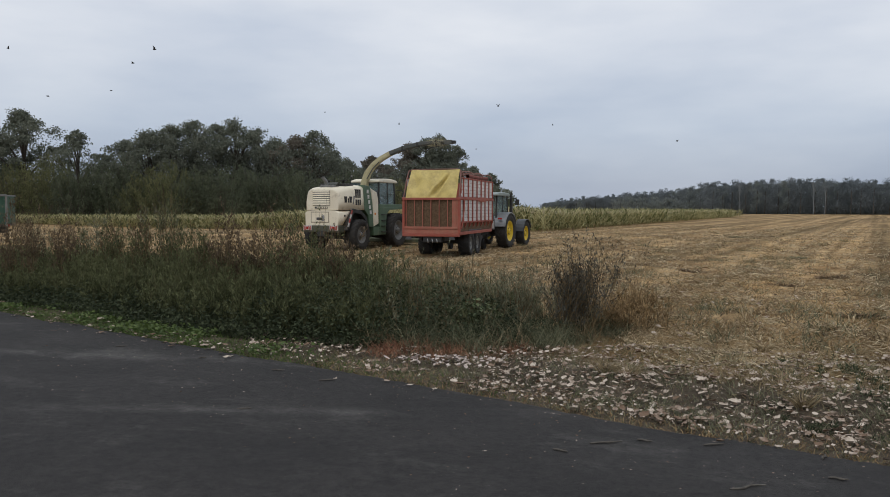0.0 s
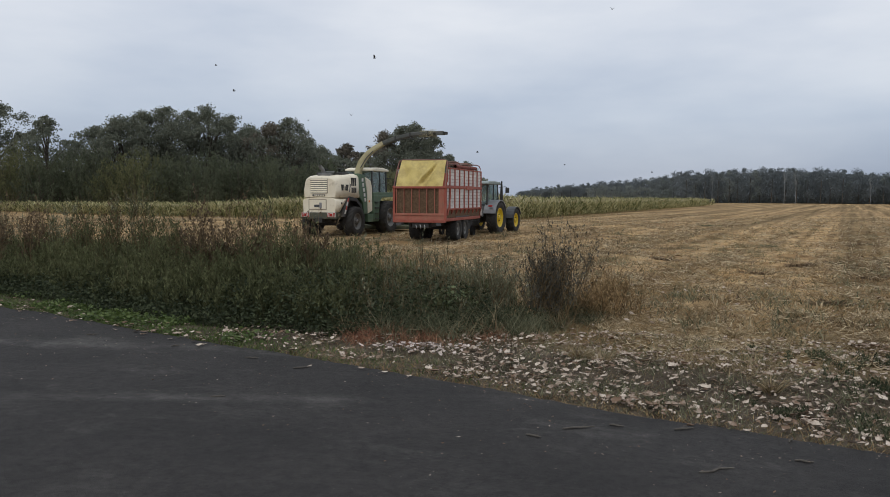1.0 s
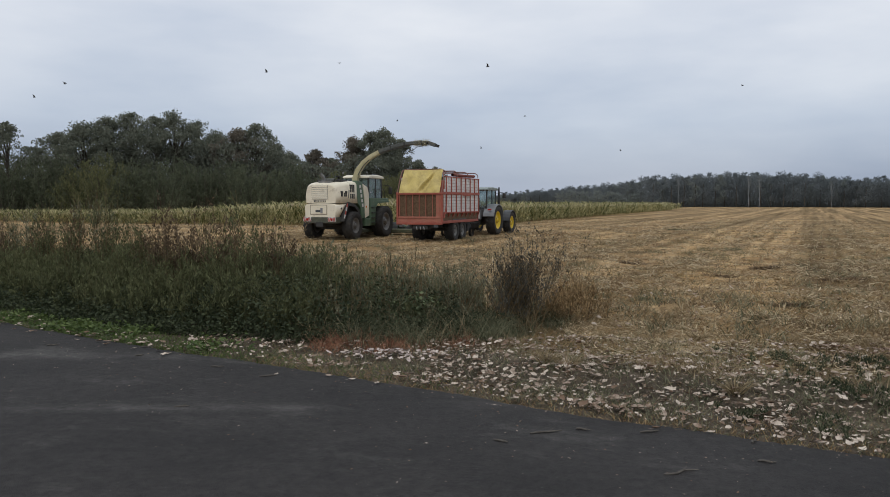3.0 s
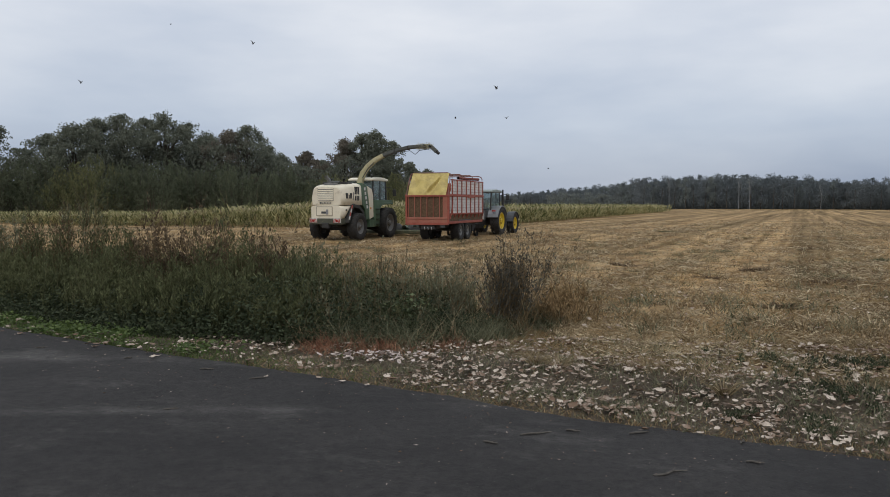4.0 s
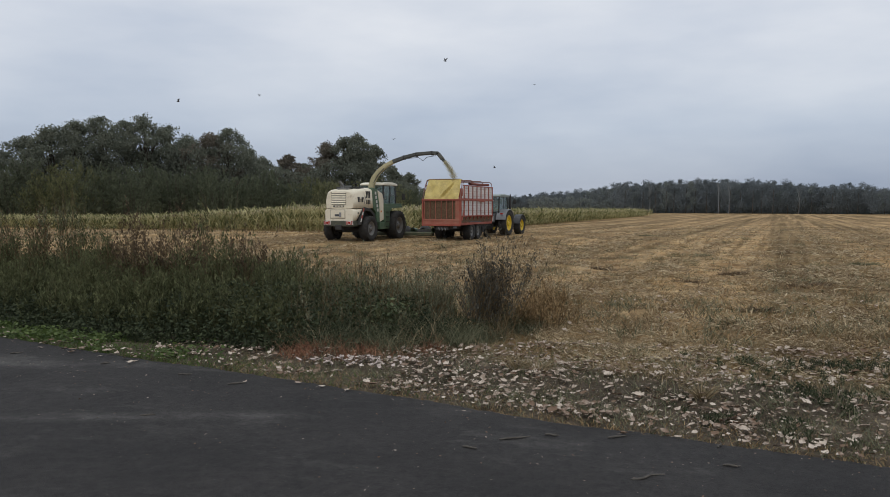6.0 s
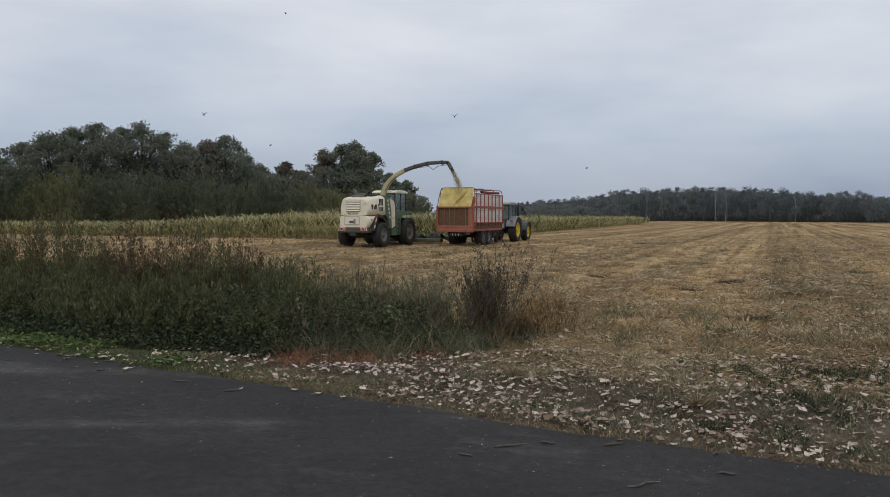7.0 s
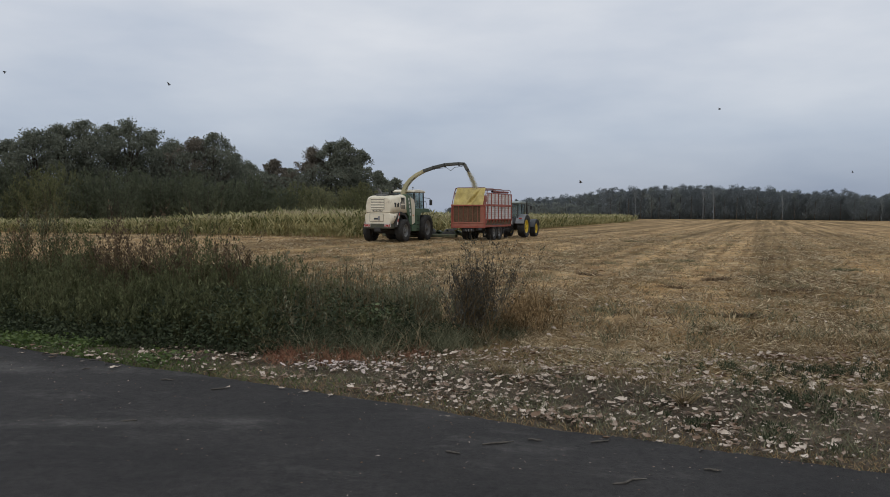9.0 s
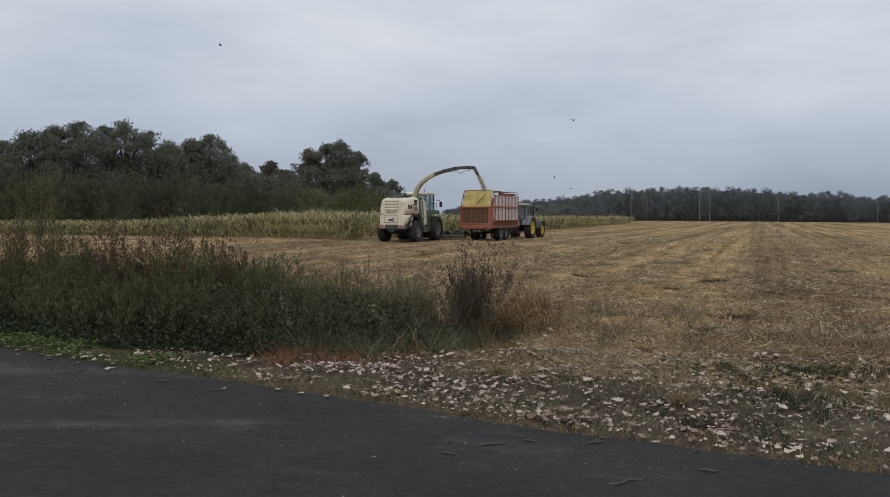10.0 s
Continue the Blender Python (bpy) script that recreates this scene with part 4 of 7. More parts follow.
def build_wagon():
    w = empty("silage_wagon", "faded red forage wagon with pale board sides and a yellow tarpaulin", "wagon")
    W2, L = 1.23, 6.2
    part("floor_frame", box(-W2 + 0.02, W2 - 0.02, 0.05, L, 0.92, 1.06, 0.02), M_RED, w)
    for s in (-1, 1):
        a, b = sorted((s * W2, s * (W2 - 0.035)))
        # sloped lower red panel with ribs
        bm = bmesh.new()
        pts = [(s * (W2 - 0.30), 1.02), (s * W2, 1.48), (s * (W2 - 0.05), 1.48), (s * (W2 - 0.36), 1.02)]
        r0 = [bm.verts.new((x, 0.05, z)) for x, z in pts]
        r1 = [bm.verts.new((x, L, z)) for x, z in pts]
        for k in range(4):
            bm.faces.new((r0[k], r0[(k + 1) % 4], r1[(k + 1) % 4], r1[k]))
        bm.faces.new(r0)
        bm.faces.new(r1)
        bmesh.ops.recalc_face_normals(bm, faces=bm.faces[:])
        part("lower_panel", bm, M_RED, w, "faded red sloping lower side panel")
        part("sill_beam", box(min(s * (W2 - 0.42), s * (W2 - 0.26)), max(s * (W2 - 0.42), s * (W2 - 0.26)), 0.02, L, 0.88, 1.02, 0.02), M_RED, w)
        part("shelf_rail", box(min(s * (W2 - 0.06), s * (W2 + 0.04)), max(s * (W2 - 0.06), s * (W2 + 0.04)), 0.02, L, 1.44, 1.50, 0.012), M_RED, w)
        for k in range(9):
            # gusset that follows the slope, standing proud of the panel
            y = 0.35 + k * 0.72
            bm = bmesh.new()
            prof = [(s * (W2 - 0.27), 0.93), (s * (W2 - 0.20), 0.93), (s * (W2 + 0.045), 1.36), (s * (W2 + 0.045), 1.46), (s * (W2 - 0.03), 1.46)]
            r0 = [bm.verts.new((x, y - 0.03, z)) for x, z in prof]
            r1 = [bm.verts.new((x, y + 0.03, z)) for x, z in prof]
            for q in range(5):
                bm.faces.new((r0[q], r0[(q + 1) % 5], r1[(q + 1) % 5], r1[q]))
            bm.faces.new(r0)
            bm.faces.new(r1)
            bmesh.ops.recalc_face_normals(bm, faces=bm.faces[:])
            part("rib", bm, M_RED, w)
        part("waist_rail", box(min(s * (W2 - 0.04), s * (W2 + 0.06)), max(s * (W2 - 0.04), s * (W2 + 0.06)), 0.0, L, 2.42, 2.53, 0.015), M_RED, w)
        part("top_rail", box(min(s * (W2 - 0.03), s * (W2 + 0.03)), max(s * (W2 - 0.03), s * (W2 + 0.03)), 0.45, L, 3.30, 3.36, 0.012), M_RED, w)
        # boards
        for k in range(6):
            z = 1.50 + k * 0.153
            part("board", box(a, b, 0.32, L - 0.02, z, z + 0.143, 0.012), M_WHITEBOARD, w)
        for k in range(5):
            z = 2.545 + k * 0.152
            part("board", box(a, b, 0.50 if k else 0.35, L - 0.02, z, z + 0.142, 0.012), M_WHITEBOARD, w)
        # posts
        for k in range(8):
            y = 0.62 + k * 0.78
            part("post", box(min(s * (W2 - 0.005), s * (W2 + 0.055)), max(s * (W2 - 0.005), s * (W2 + 0.055)), y - 0.024, y + 0.024, 1.46, 3.36, 0.010), M_RED, w)
        part("corner_brace", tube([(s * (W2 + 0.07), 0.12, 1.2), (s * (W2 + 0.07), 0.30, 1.5), (s * (W2 + 0.07), 0.55, 2.0), (s * (W2 + 0.07), 0.55, 2.4)], 0.03, 6), M_RED, w)
        part("rear_post", box(min(s * (W2 - 0.06), s * (W2 + 0.05)), max(s * (W2 - 0.06), s * (W2 + 0.05)), -0.02, 0.12, 0.95, 2.52, 0.02), M_RED, w)
        part("mudguard", extrude_side([(1.75, 1.02), (1.8, 1.12), (3.95, 1.12), (4.0, 1.02), (3.95, 1.07), (1.8, 1.07)], *sorted((s * 0.70, s * 1.2)), 0.004), M_DARKGREY, w)
        for y in (2.35, 3.55):
            wheel(w, (s * 0.92, y, 0.50), 0.56, 0.52, 0.28, M_RIMGREY, "dusty pale rim", s, WAGON_WAY, 22)
    part("front_wall", box(-W2 + 0.03, W2 - 0.03, L - 0.06, L, 1.0, 3.3, 0.02), M_RED, w)
    part("chopped_load", box(-W2 + 0.05, W2 - 0.05, 0.10, L - 0.08, 1.06, 2.30, 0.03), M_CHAFF, w, "brown chopped maize load behind the gate bars")
    part("side_panel", box(W2 + 0.056, W2 + 0.075, 3.2, 4.3, 2.36, 2.56, 0.01), M_RED, w, "plain red sign panel")
    # arches over the top
    for y in (0.62, 2.4, 4.2, 6.0):
        pts = [(-W2, y, 3.3), (-W2, y, 3.5), (-W2 + 0.06, y, 3.62), (-W2 + 0.2, y, 3.68), (0, y, 3.70), (W2 - 0.2, y, 3.68), (W2 - 0.06, y, 3.62), (W2, y, 3.5), (W2, y, 3.3)]
        part("roof_arch", tube(pts, 0.028, 8), M_REDDULL, w, "rounded dull red tube arch")
    part("ridge_tube", tube([(0, 0.55, 3.72), (0, 6.05, 3.72)], 0.022, 6), M_REDDULL, w)
    part("rolled_net", tube([(W2 - 0.25, 2.3, 3.48), (W2 - 0.25, 4.0, 3.47), (W2 - 0.25, 6.0, 3.50)], 0.085, 10), mat("rolled_red_net", (0.16, 0.05, 0.04), (0.26, 0.09, 0.07), 4, 0.9, bump=0.4), w, "rolled dark red cover net")
    # rear gate
    for k in range(7):
        x = -1.10 + k * 0.366
        part("gate_bar", box(x - 0.016, x + 0.016, -0.03, 0.03, 1.22, 2.40, 0.01), M_REDFADED, w)
    part("gate_mesh", box(-1.15, 1.15, 0.035, 0.055, 1.25, 2.42, 0), M_CHAFF, w, "brown chaff pressed against the gate mesh")
    part("gate_top", box(-1.28, 1.28, -0.05, 0.06, 2.40, 2.50, 0.015), M_RED, w)
    part("gate_low", box(-1.18, 1.18, -0.05, 0.04, 1.18, 1.28, 0.015), M_REDFADED, w)
    part("gate_sill", box(-1.18, 1.18, -0.02, 0.05, 0.98, 1.18, 0.01), M_REDFADED, w)
    part("tail_beam", box(-1.25, 1.25, -0.10, 0.10, 0.86, 0.98, 0.02), M_RED, w)
    part("gate_corner", box(0.92, 1.17, -0.012, 0.034, 1.28, 2.40, 0.004), M_REDFADED, w)
    # tarpaulin with sagging folds
    nx, nz = 40, 18
    V = []
    for side in (0, 1):
        for j in range(nz + 1):
            v = j / nz
            for i in range(nx + 1):
                u = i / nx
                xl, xr = -1.13 + 0.10 * v, 1.10 + 0.02 * v
                x = xl + (xr - xl) * u
                y = -0.01 + 0.52 * v - 0.05 * math.sin(math.pi * v) * (0.6 + 0.4 * math.sin(3 * u))
                fold = math.sin(math.pi * v) * (0.03 * math.sin(9 * u + 6 * v) + 0.16 * math.exp(-((u - 0.42 - 0.40 * v) / 0.045) ** 2) - 0.15 * math.exp(-((u - 0.52 - 0.34 * v) / 0.035) ** 2) + 0.09 * math.exp(-((u - 0.62 - 0.24 * v) / 0.03) ** 2) + 0.03 * math.sin(23 * u + 3 * v))
                z = 2.50 + 1.20 * v - 0.02 * math.sin(math.pi * u) * v
                V.append((x, y - fold - side * -0.012, z))
    n = (nx + 1) * (nz + 1)
    Q = []
    for j in range(nz):
        for i in range(nx):
            k = j * (nx + 1) + i
            Q.append((k, k + 1, k + nx + 2, k + nx + 1))
            Q.append((n + k + nx + 1, n + k + nx + 2, n + k + 1, n + k))
    part("tarpaulin", mesh_np("tarpaulin", V, Q, M_TARP, True), None, w, "creased dirty yellow tarpaulin over the tail")
    part("tarp_frame", tube([(-1.22, 0.0, 2.5), (-1.2, 0.35, 3.3), (-1.15, 0.52, 3.66), (-1.0, 0.55, 3.71), (1.0, 0.55, 3.71), (1.15, 0.52, 3.66), (1.2, 0.35, 3.3), (1.22, 0.0, 2.5)], 0.026, 8), M_REDDULL, w)
    # underside
    for x in (-0.5, 0.5):
        part("chassis_beam", box(x - 0.06, x + 0.06, 0.15, 6.6, 0.66, 0.88, 0.015), M_BLACK, w)
    for y in (2.35, 3.55):
        part("axle", box(-0.95, 0.95, y - 0.06, y + 0.06, 0.47, 0.59, 0.015), M_BLACK, w)
    part("spring_beam", box(-0.62, 0.62, 2.2, 3.7, 0.6, 0.68, 0.02), M_BLACK, w)
    part("tail_gear", box(-0.35, 0.45, -0.02, 0.3, 0.62, 0.84, 0.03), M_BLACK, w)
    for x in (-0.15, 0.05, 0.25):
        part("hose_coupling", tube([(x, -0.03, 0.76), (x + 0.05, -0.10, 0.68), (x + 0.04, -0.06, 0.60)], 0.022, 6), M_CHROME, w)
    for x in (-0.95, 0.95):
        part("tail_lamp", box(x - 0.12, x + 0.12, -0.13, -0.09, 0.72, 0.84, 0.015), M_DARKGREY, w)
    part("drawbar", extrude_side([(6.0, 0.70), (6.0, 0.90), (7.7, 0.62), (7.75, 0.52), (7.6, 0.50)], -0.10, 0.10, 0.02), M_BLACK, w)
    part("front_box", box(0.75, 1.28, 6.22, 6.55, 1.0, 1.55, 0.03), M_DARKGREY, w)
    part("plate_board", box(1.0, 1.29, 6.18, 6.215, 1.06, 1.42, 0.008), M_MARKWHITE, w, "plain white board beside the drawbar")
    part("pickup", box(-0.8, 0.8, 5.4, 6.1, 0.35, 0.75, 0.06), M_BLACK, w)
    for x in (-0.85, 0.85):
        part("pickup_wheel", tube([(x - 0.08, 5.95, 0.3), (x + 0.08, 5.95, 0.3)], 0.28, 16), M_TYRE, w)
    return w


def build_tractor():
    t = empty("tractor", "grey farm tractor with yellow rims pulling the red wagon", "tractor")
    for s in (-1, 1):
        wheel(t, (s * 1.12, 0, 0.90), 0.90, 0.58, 0.53, M_RIMYEL, "yellow rear rim", s, TRACTOR_WAY, 20)
        wheel(t, (s * 1.10, 2.92, 0.70), 0.70, 0.50, 0.40, M_RIMYEL, "yellow front rim", s, TRACTOR_WAY, 18)
        x0, x1 = sorted((s * 0.72, s * 1.42))
        arc = [(1.02 * math.cos(a), 0.88 + 1.0 * math.sin(a)) for a in np.linspace(math.radians(165), math.radians(22), 12)]
        arc += [(0.96 * math.cos(a), 0.88 + 0.94 * math.sin(a)) for a in np.linspace(math.radians(22), math.radians(165), 12)]
        part("rear_fender", extrude_side(arc, x0, x1, 0.012), M_FENDER, t, "silver grey rear fender")
        part("fender_lamp", box(min(s * 1.02, s * 1.24), max(s * 1.02, s * 1.24), -0.98, -0.88, 1.50, 1.59, 0.02), M_REDLIGHT, t, "red fender lamp")
        arc = [(2.92 + 0.80 * math.cos(a), 0.68 + 0.80 * math.sin(a)) for a in np.linspace(math.radians(170), math.radians(25), 10)]
        arc += [(2.92 + 0.76 * math.cos(a), 0.68 + 0.76 * math.sin(a)) for a in np.linspace(math.radians(25), math.radians(170), 10)]
        x0, x1 = sorted((s * 0.85, s * 1.38))
        part("front_fender", extrude_side(arc, x0, x1, 0.01), M_DARKGREY, t, "dark grey front fender")
        x = s * 0.86
        xa, xb = sorted((x, x - s * 0.07))
        part("cab_pillar", extrude_side([(-0.72, 1.55), (-0.62, 1.55), (-0.52, 2.72), (-0.62, 2.72)], xa, xb, 0.01), M_BLACK, t)
        part("cab_pillar", extrude_side([(0.28, 1.3), (0.36, 1.3), (0.36, 2.72), (0.28, 2.72)], xa, xb, 0.01), M_BLACK, t)
        part("cab_pillar", extrude_side([(1.12, 1.3), (1.2, 1.3), (1.02, 2.72), (0.94, 2.72)], xa, xb, 0.01), M_BLACK, t)
        part("side_glass", box(x - s * 0.03 - 0.005, x - s * 0.03 + 0.005, 0.37, 1.0, 1.35, 2.7, 0), M_DOOR_GLASS, t)
        part("quarter_glass", box(x - s * 0.03 - 0.005, x - s * 0.03 + 0.005, -0.55, 0.27, 1.6, 2.7, 0), M_DOOR_GLASS, t)
        part("mirror_arm", tube([(s * 0.9, 1.0, 2.55), (s * 1.25, 1.1, 2.62), (s * 1.36, 1.12, 2.55)], 0.02, 6), M_BLACK, t)
        part("mirror", box(min(s * 1.26, s * 1.48), max(s * 1.26, s * 1.48), 1.09, 1.17, 2.26, 2.56, 0.03), M_BLACK, t)
        part("work_lamp", box(s * 0.6 - 0.09, s * 0.6 + 0.09, -0.74, -0.64, 2.66, 2.78, 0.02), M_CHROME, t)
        part("step", box(min(s * 0.75, s * 1.05), max(s * 0.75, s * 1.05), 1.15, 1.55, 0.5, 0.9, 0.03), M_BLACK, t)
    part("rear_glass", box(-0.78, 0.78, -0.66, -0.65, 1.65, 2.7, 0), M_DOOR_GLASS, t)
    part("windscreen", box(-0.78, 0.78, 1.06, 1.07, 1.6, 2.7, 0), M_DOOR_GLASS, t)
    part("cab_roof", extrude_side([(-0.85, 2.72), (1.25, 2.72), (1.28, 2.78), (1.1, 2.88), (0.2, 2.93), (-0.6, 2.90), (-0.85, 2.82)], -0.95, 0.95, 0.05, 3), M_ROOFGREY, t, "grey-green cab roof")
    part("cab_base", box(-0.86, 0.86, -0.7, 1.15, 1.1, 1.6, 0.05), M_DARKGREY, t)
    part("seat", extrude_side([(-0.3, 1.55), (0.2, 1.55), (0.2, 1.75), (-0.1, 1.75), (-0.2, 2.3), (-0.32, 2.3)], -0.25, 0.25, 0.04), M_BLACK, t)
    part("bonnet", extrude_side([(1.1, 1.05), (1.1, 1.78), (2.2, 1.74), (3.3, 1.60), (3.55, 1.45), (3.6, 1.0)], -0.42, 0.42, 0.08, 3), M_FENDER, t, "grey bonnet")
    part("front_weight", box(-0.45, 0.45, 3.6, 4.0, 0.55, 1.0, 0.04), M_DARKGREY, t)
    part("transmission", box(-0.35, 0.35, -0.5, 3.5, 0.6, 1.1, 0.05), M_BLACK, t)
    part("rear_axle", box(-0.95, 0.95, -0.2, 0.2, 0.7, 1.1, 0.05), M_BLACK, t)
    part("front_axle", box(-0.95, 0.95, 2.82, 3.02, 0.55, 0.78, 0.04), M_BLACK, t)
    part("exhaust_stack", tube([(0.98, 1.25, 1.3), (0.98, 1.25, 2.2), (0.98, 1.25, 2.80), (1.0, 1.22, 2.92)], [0.085, 0.085, 0.05, 0.045], 10), M_BLACK, t, "black upright exhaust stack")
    part("hitch", box(-0.25, 0.25, -1.2, -0.4, 0.45, 0.75, 0.03), M_BLACK, t)
    for x in (-0.35, 0.35):
        part("lift_arm", tube([(x, -0.3, 0.7), (x * 1.15, -1.0, 0.55)], 0.04, 6), M_BLACK, t)
    part("beacon", tube([(-0.7, -0.5, 2.88), (-0.7, -0.5, 3.03), (-0.7, -0.5, 3.05)], [0.06, 0.055, 0.01], 10), M_ORANGE, t, "orange beacon")
    return t


def build_green_trailer():
    """The end of a tall green tipping trailer parked at the field's edge."""
    g = empty("tipping_trailer", "dark green ribbed tipping trailer parked behind the weeds", "trailer")
    m = mat("trailer_green", (0.024, 0.066, 0.042), (0.040, 0.092, 0.062), 2, 0.55, dirt=DUST, dirt_amt=0.1)
    part("floor_frame", box(-6.0, 0, -1.2, 1.2, 1.1, 1.25, 0.02), M_BLACK, g)
    for y in (-1.2, 1.16):
        part("side_wall", box(-6.0, 0, y, y + 0.04, 1.2, 2.62, 0.01), m, g)
        part("top_rail", box(-6.02, 0.02, y - 0.04, y + 0.08, 2.58, 2.68, 0.015), M_RIMGREY, g, "grey top rail")
    for k in range(13):
        x = -5.9 + k * 0.485
        part("rib", box(x - 0.035, x + 0.035, -1.27, -1.2, 1.2, 2.58, 0.01), m, g)
    for x in (-6.0, -0.04):
        part("end_wall", box(x, x + 0.04, -1.155, 1.155, 1.2, 2.6, 0.01), m, g)
    part("corner_post", box(-0.06, 0.05, -1.26, -1.2, 1.1, 2.62, 0.01), M_RIMGREY, g)
    part("tail_lamp", box(0.04, 0.10, -1.15, -0.9, 1.05, 1.2, 0.02), M_REDLIGHT, g)
    for x in (-1.6, -3.0):
        for y in (-0.95, 0.95):
            part("wheel", tube([(x, y - 0.2, 0.52), (x, y + 0.2, 0.52)], 0.52, 20), M_TYRE, g)
            part("hub_plate", tube([(x, y - 0.215, 0.52), (x, y + 0.215, 0.52)], 0.26, 16), M_RIMGREY, g)
    part("chassis", box(-5.8, -0.2, -0.4, 0.4, 0.75, 1.1, 0.02), M_BLACK, g)
    part("load", box(-5.9, -0.1, -1.14, 1.14, 1.25, 2.3, 0.05), M_CHAFF, g)
    return g


# ---- woods ----
UPRIGHT = np.array([[0.0, 0.0, 0.8]])

def crown_points(rng, blobs, per, shell=0.6):
    """Points in small twig clumps over the surfaces of overlapping blobs (x, y, z, r), with gaps between the clumps."""
    out = []
    for x, y, z, r in blobs:
        k = 16
        d = unit(rng.normal(size=(k, 3)))
        d[:, 2] = np.where(d[:, 2] < -0.4, -d[:, 2], d[:, 2])
        c = np.array([x, y, z]) + d * (r * rng.uniform(1.02 - shell * 0.8, 1.12, k))[:, None] * np.array([1, 1, 0.85])
        pick = rng.randint(0, k, per)
        size = np.minimum(r * rng.uniform(0.16, 0.30, k), 0.55)[pick]
        p = c[pick] + np.clip(rng.normal(size=(per, 3)), -1.5, 1.5) * size[:, None] * np.array([1.15, 1.15, 0.75])
        loose = rng.rand(per) < 0.22
        q = np.array([x, y, z]) + unit(rng.normal(size=(per, 3))) * (r * rng.rand(per) ** 0.5)[:, None]
        out.append(np.where(loose[:, None], q, p))
    return np.concatenate(out)


def tree(name, x, y, h, w, seed, m_leaf, label, low=0.25, leaf=0.42, blobs=16, per=330, trunk_m=None, group="trees behind the maize", open_crown=0.0):
    """A tapered trunk with limbs and an uneven crown of many small leaf clumps."""
    rng = np.random.RandomState(seed)
    z0 = float(land(x, y)) - 0.1
    t = empty(name, label, "tree", group)
    t.location = (x, y, z0)
    B = []
    for i in range(blobs):
        v = (i + 0.5) / blobs
        z = h * (low + (0.955 - low) * v)
        env = math.sin(math.pi * min(1, (0.22 + 0.78 * v))) ** 0.6 * (1.0 if v < 0.75 else 1.0 - 0.45 * (v - 0.75) / 0.25)
        a = rng.uniform(0, 6.28)
        rr = w * 0.62 * env * rng.uniform(0.05, 1.0) ** 0.6
        r = w * rng.uniform(0.08, 0.20) * (1 - 0.25 * v)
        B.append((rr * math.cos(a), rr * math.sin(a), z - 0.2 * r, r))
    limbs = [tube_np([(0, 0, 0), (0.1 * rng.normal(), 0.1 * rng.normal(), h * 0.3), (0.3 * rng.normal(), 0.3 * rng.normal(), h * 0.6), (0, 0, h * 0.88)], [h * 0.028, h * 0.02, h * 0.012, 0.03], 7)]
    for bx, by, bz, r in B[::2]:
        st = max(0.12 * h, bz - 0.28 * h)
        limbs.append(tube_np([(0, 0, st), (bx * 0.5, by * 0.5, st + 0.6 * (bz - st)), (bx, by, bz)], [h * 0.011, h * 0.007, 0.02], 5))
    part("trunk", mesh_np("trunk", *join_np(limbs), trunk_m or M_BARK, True), None, t)
    P = crown_points(rng, B, per)
    P = P[rng.rand(len(P)) > open_crown]
    P = P[P[:, 2] > 0.15]
    part("crown", mesh_np("crown", *leaflets(P, leaf * rng.uniform(0.6, 1.4, len(P)), rng, 0.75), m_leaf), None, t)
    return t


def shrub(x, y, h, w, seed, m_leaf, label):
    """A broad hedge shrub: many upright stems fanning out, feathered with small leaves right to their tips."""
    rng = np.random.RandomState(seed)
    t = empty("hedge_shrub", label, "shrub", "hedge along the maize")
    t.location = (x, y, float(land(x, y)) - 0.1)
    k = 150
    a, u = rng.uniform(0, 6.28, k), rng.rand(k) ** 0.5
    foot = np.stack([np.cos(a) * u, np.sin(a) * u, np.zeros(k)], axis=1) * w * 0.30
    tall = h * np.sqrt(np.clip(1 - 0.90 * u ** 2.2, 0.05, 1)) * rng.uniform(0.70, 1.02, k)
    tip = np.stack([np.cos(a) * u * w * 0.56, np.sin(a) * u * w * 0.56, tall], axis=1) + rng.normal(size=(k, 3)) * np.array([0.25, 0.25, 0.1])
    stems = [tube_np([foot[i], foot[i] * 0.45 + tip[i] * 0.55 + np.array([0, 0, 0.06 * h]), tip[i]], [0.05, 0.03, 0.008], 3) for i in range(0, k, 3)]
    tagged(part("stemwork", mesh_np("stemwork", *join_np(stems), M_BARK, True), None, t), kind="stuff")
    n = 9500
    i = rng.randint(0, k, n)
    q = (1 - rng.rand(n) ** 1.5 * 0.97)[:, None]
    P = foot[i] * (1 - q) + tip[i] * q + np.array([0, 0, 1.0]) * (0.10 * h * q * (1 - q) * 2)
    P = P + rng.normal(size=(n, 3)) * (0.10 + 0.34 * (1 - q)) * np.array([1, 1, 0.7])
    P[:, 2] = np.abs(P[:, 2]) + 0.05
    part("foliage", mesh_np("foliage", *leaflets(P, rng.uniform(0.14, 0.34, n), rng, 0.5, 0.0, UPRIGHT), m_leaf), None, t)
    return t


def at_bearing(az, d):
    return d * math.sin(radians(az)), d * math.cos(radians(az))


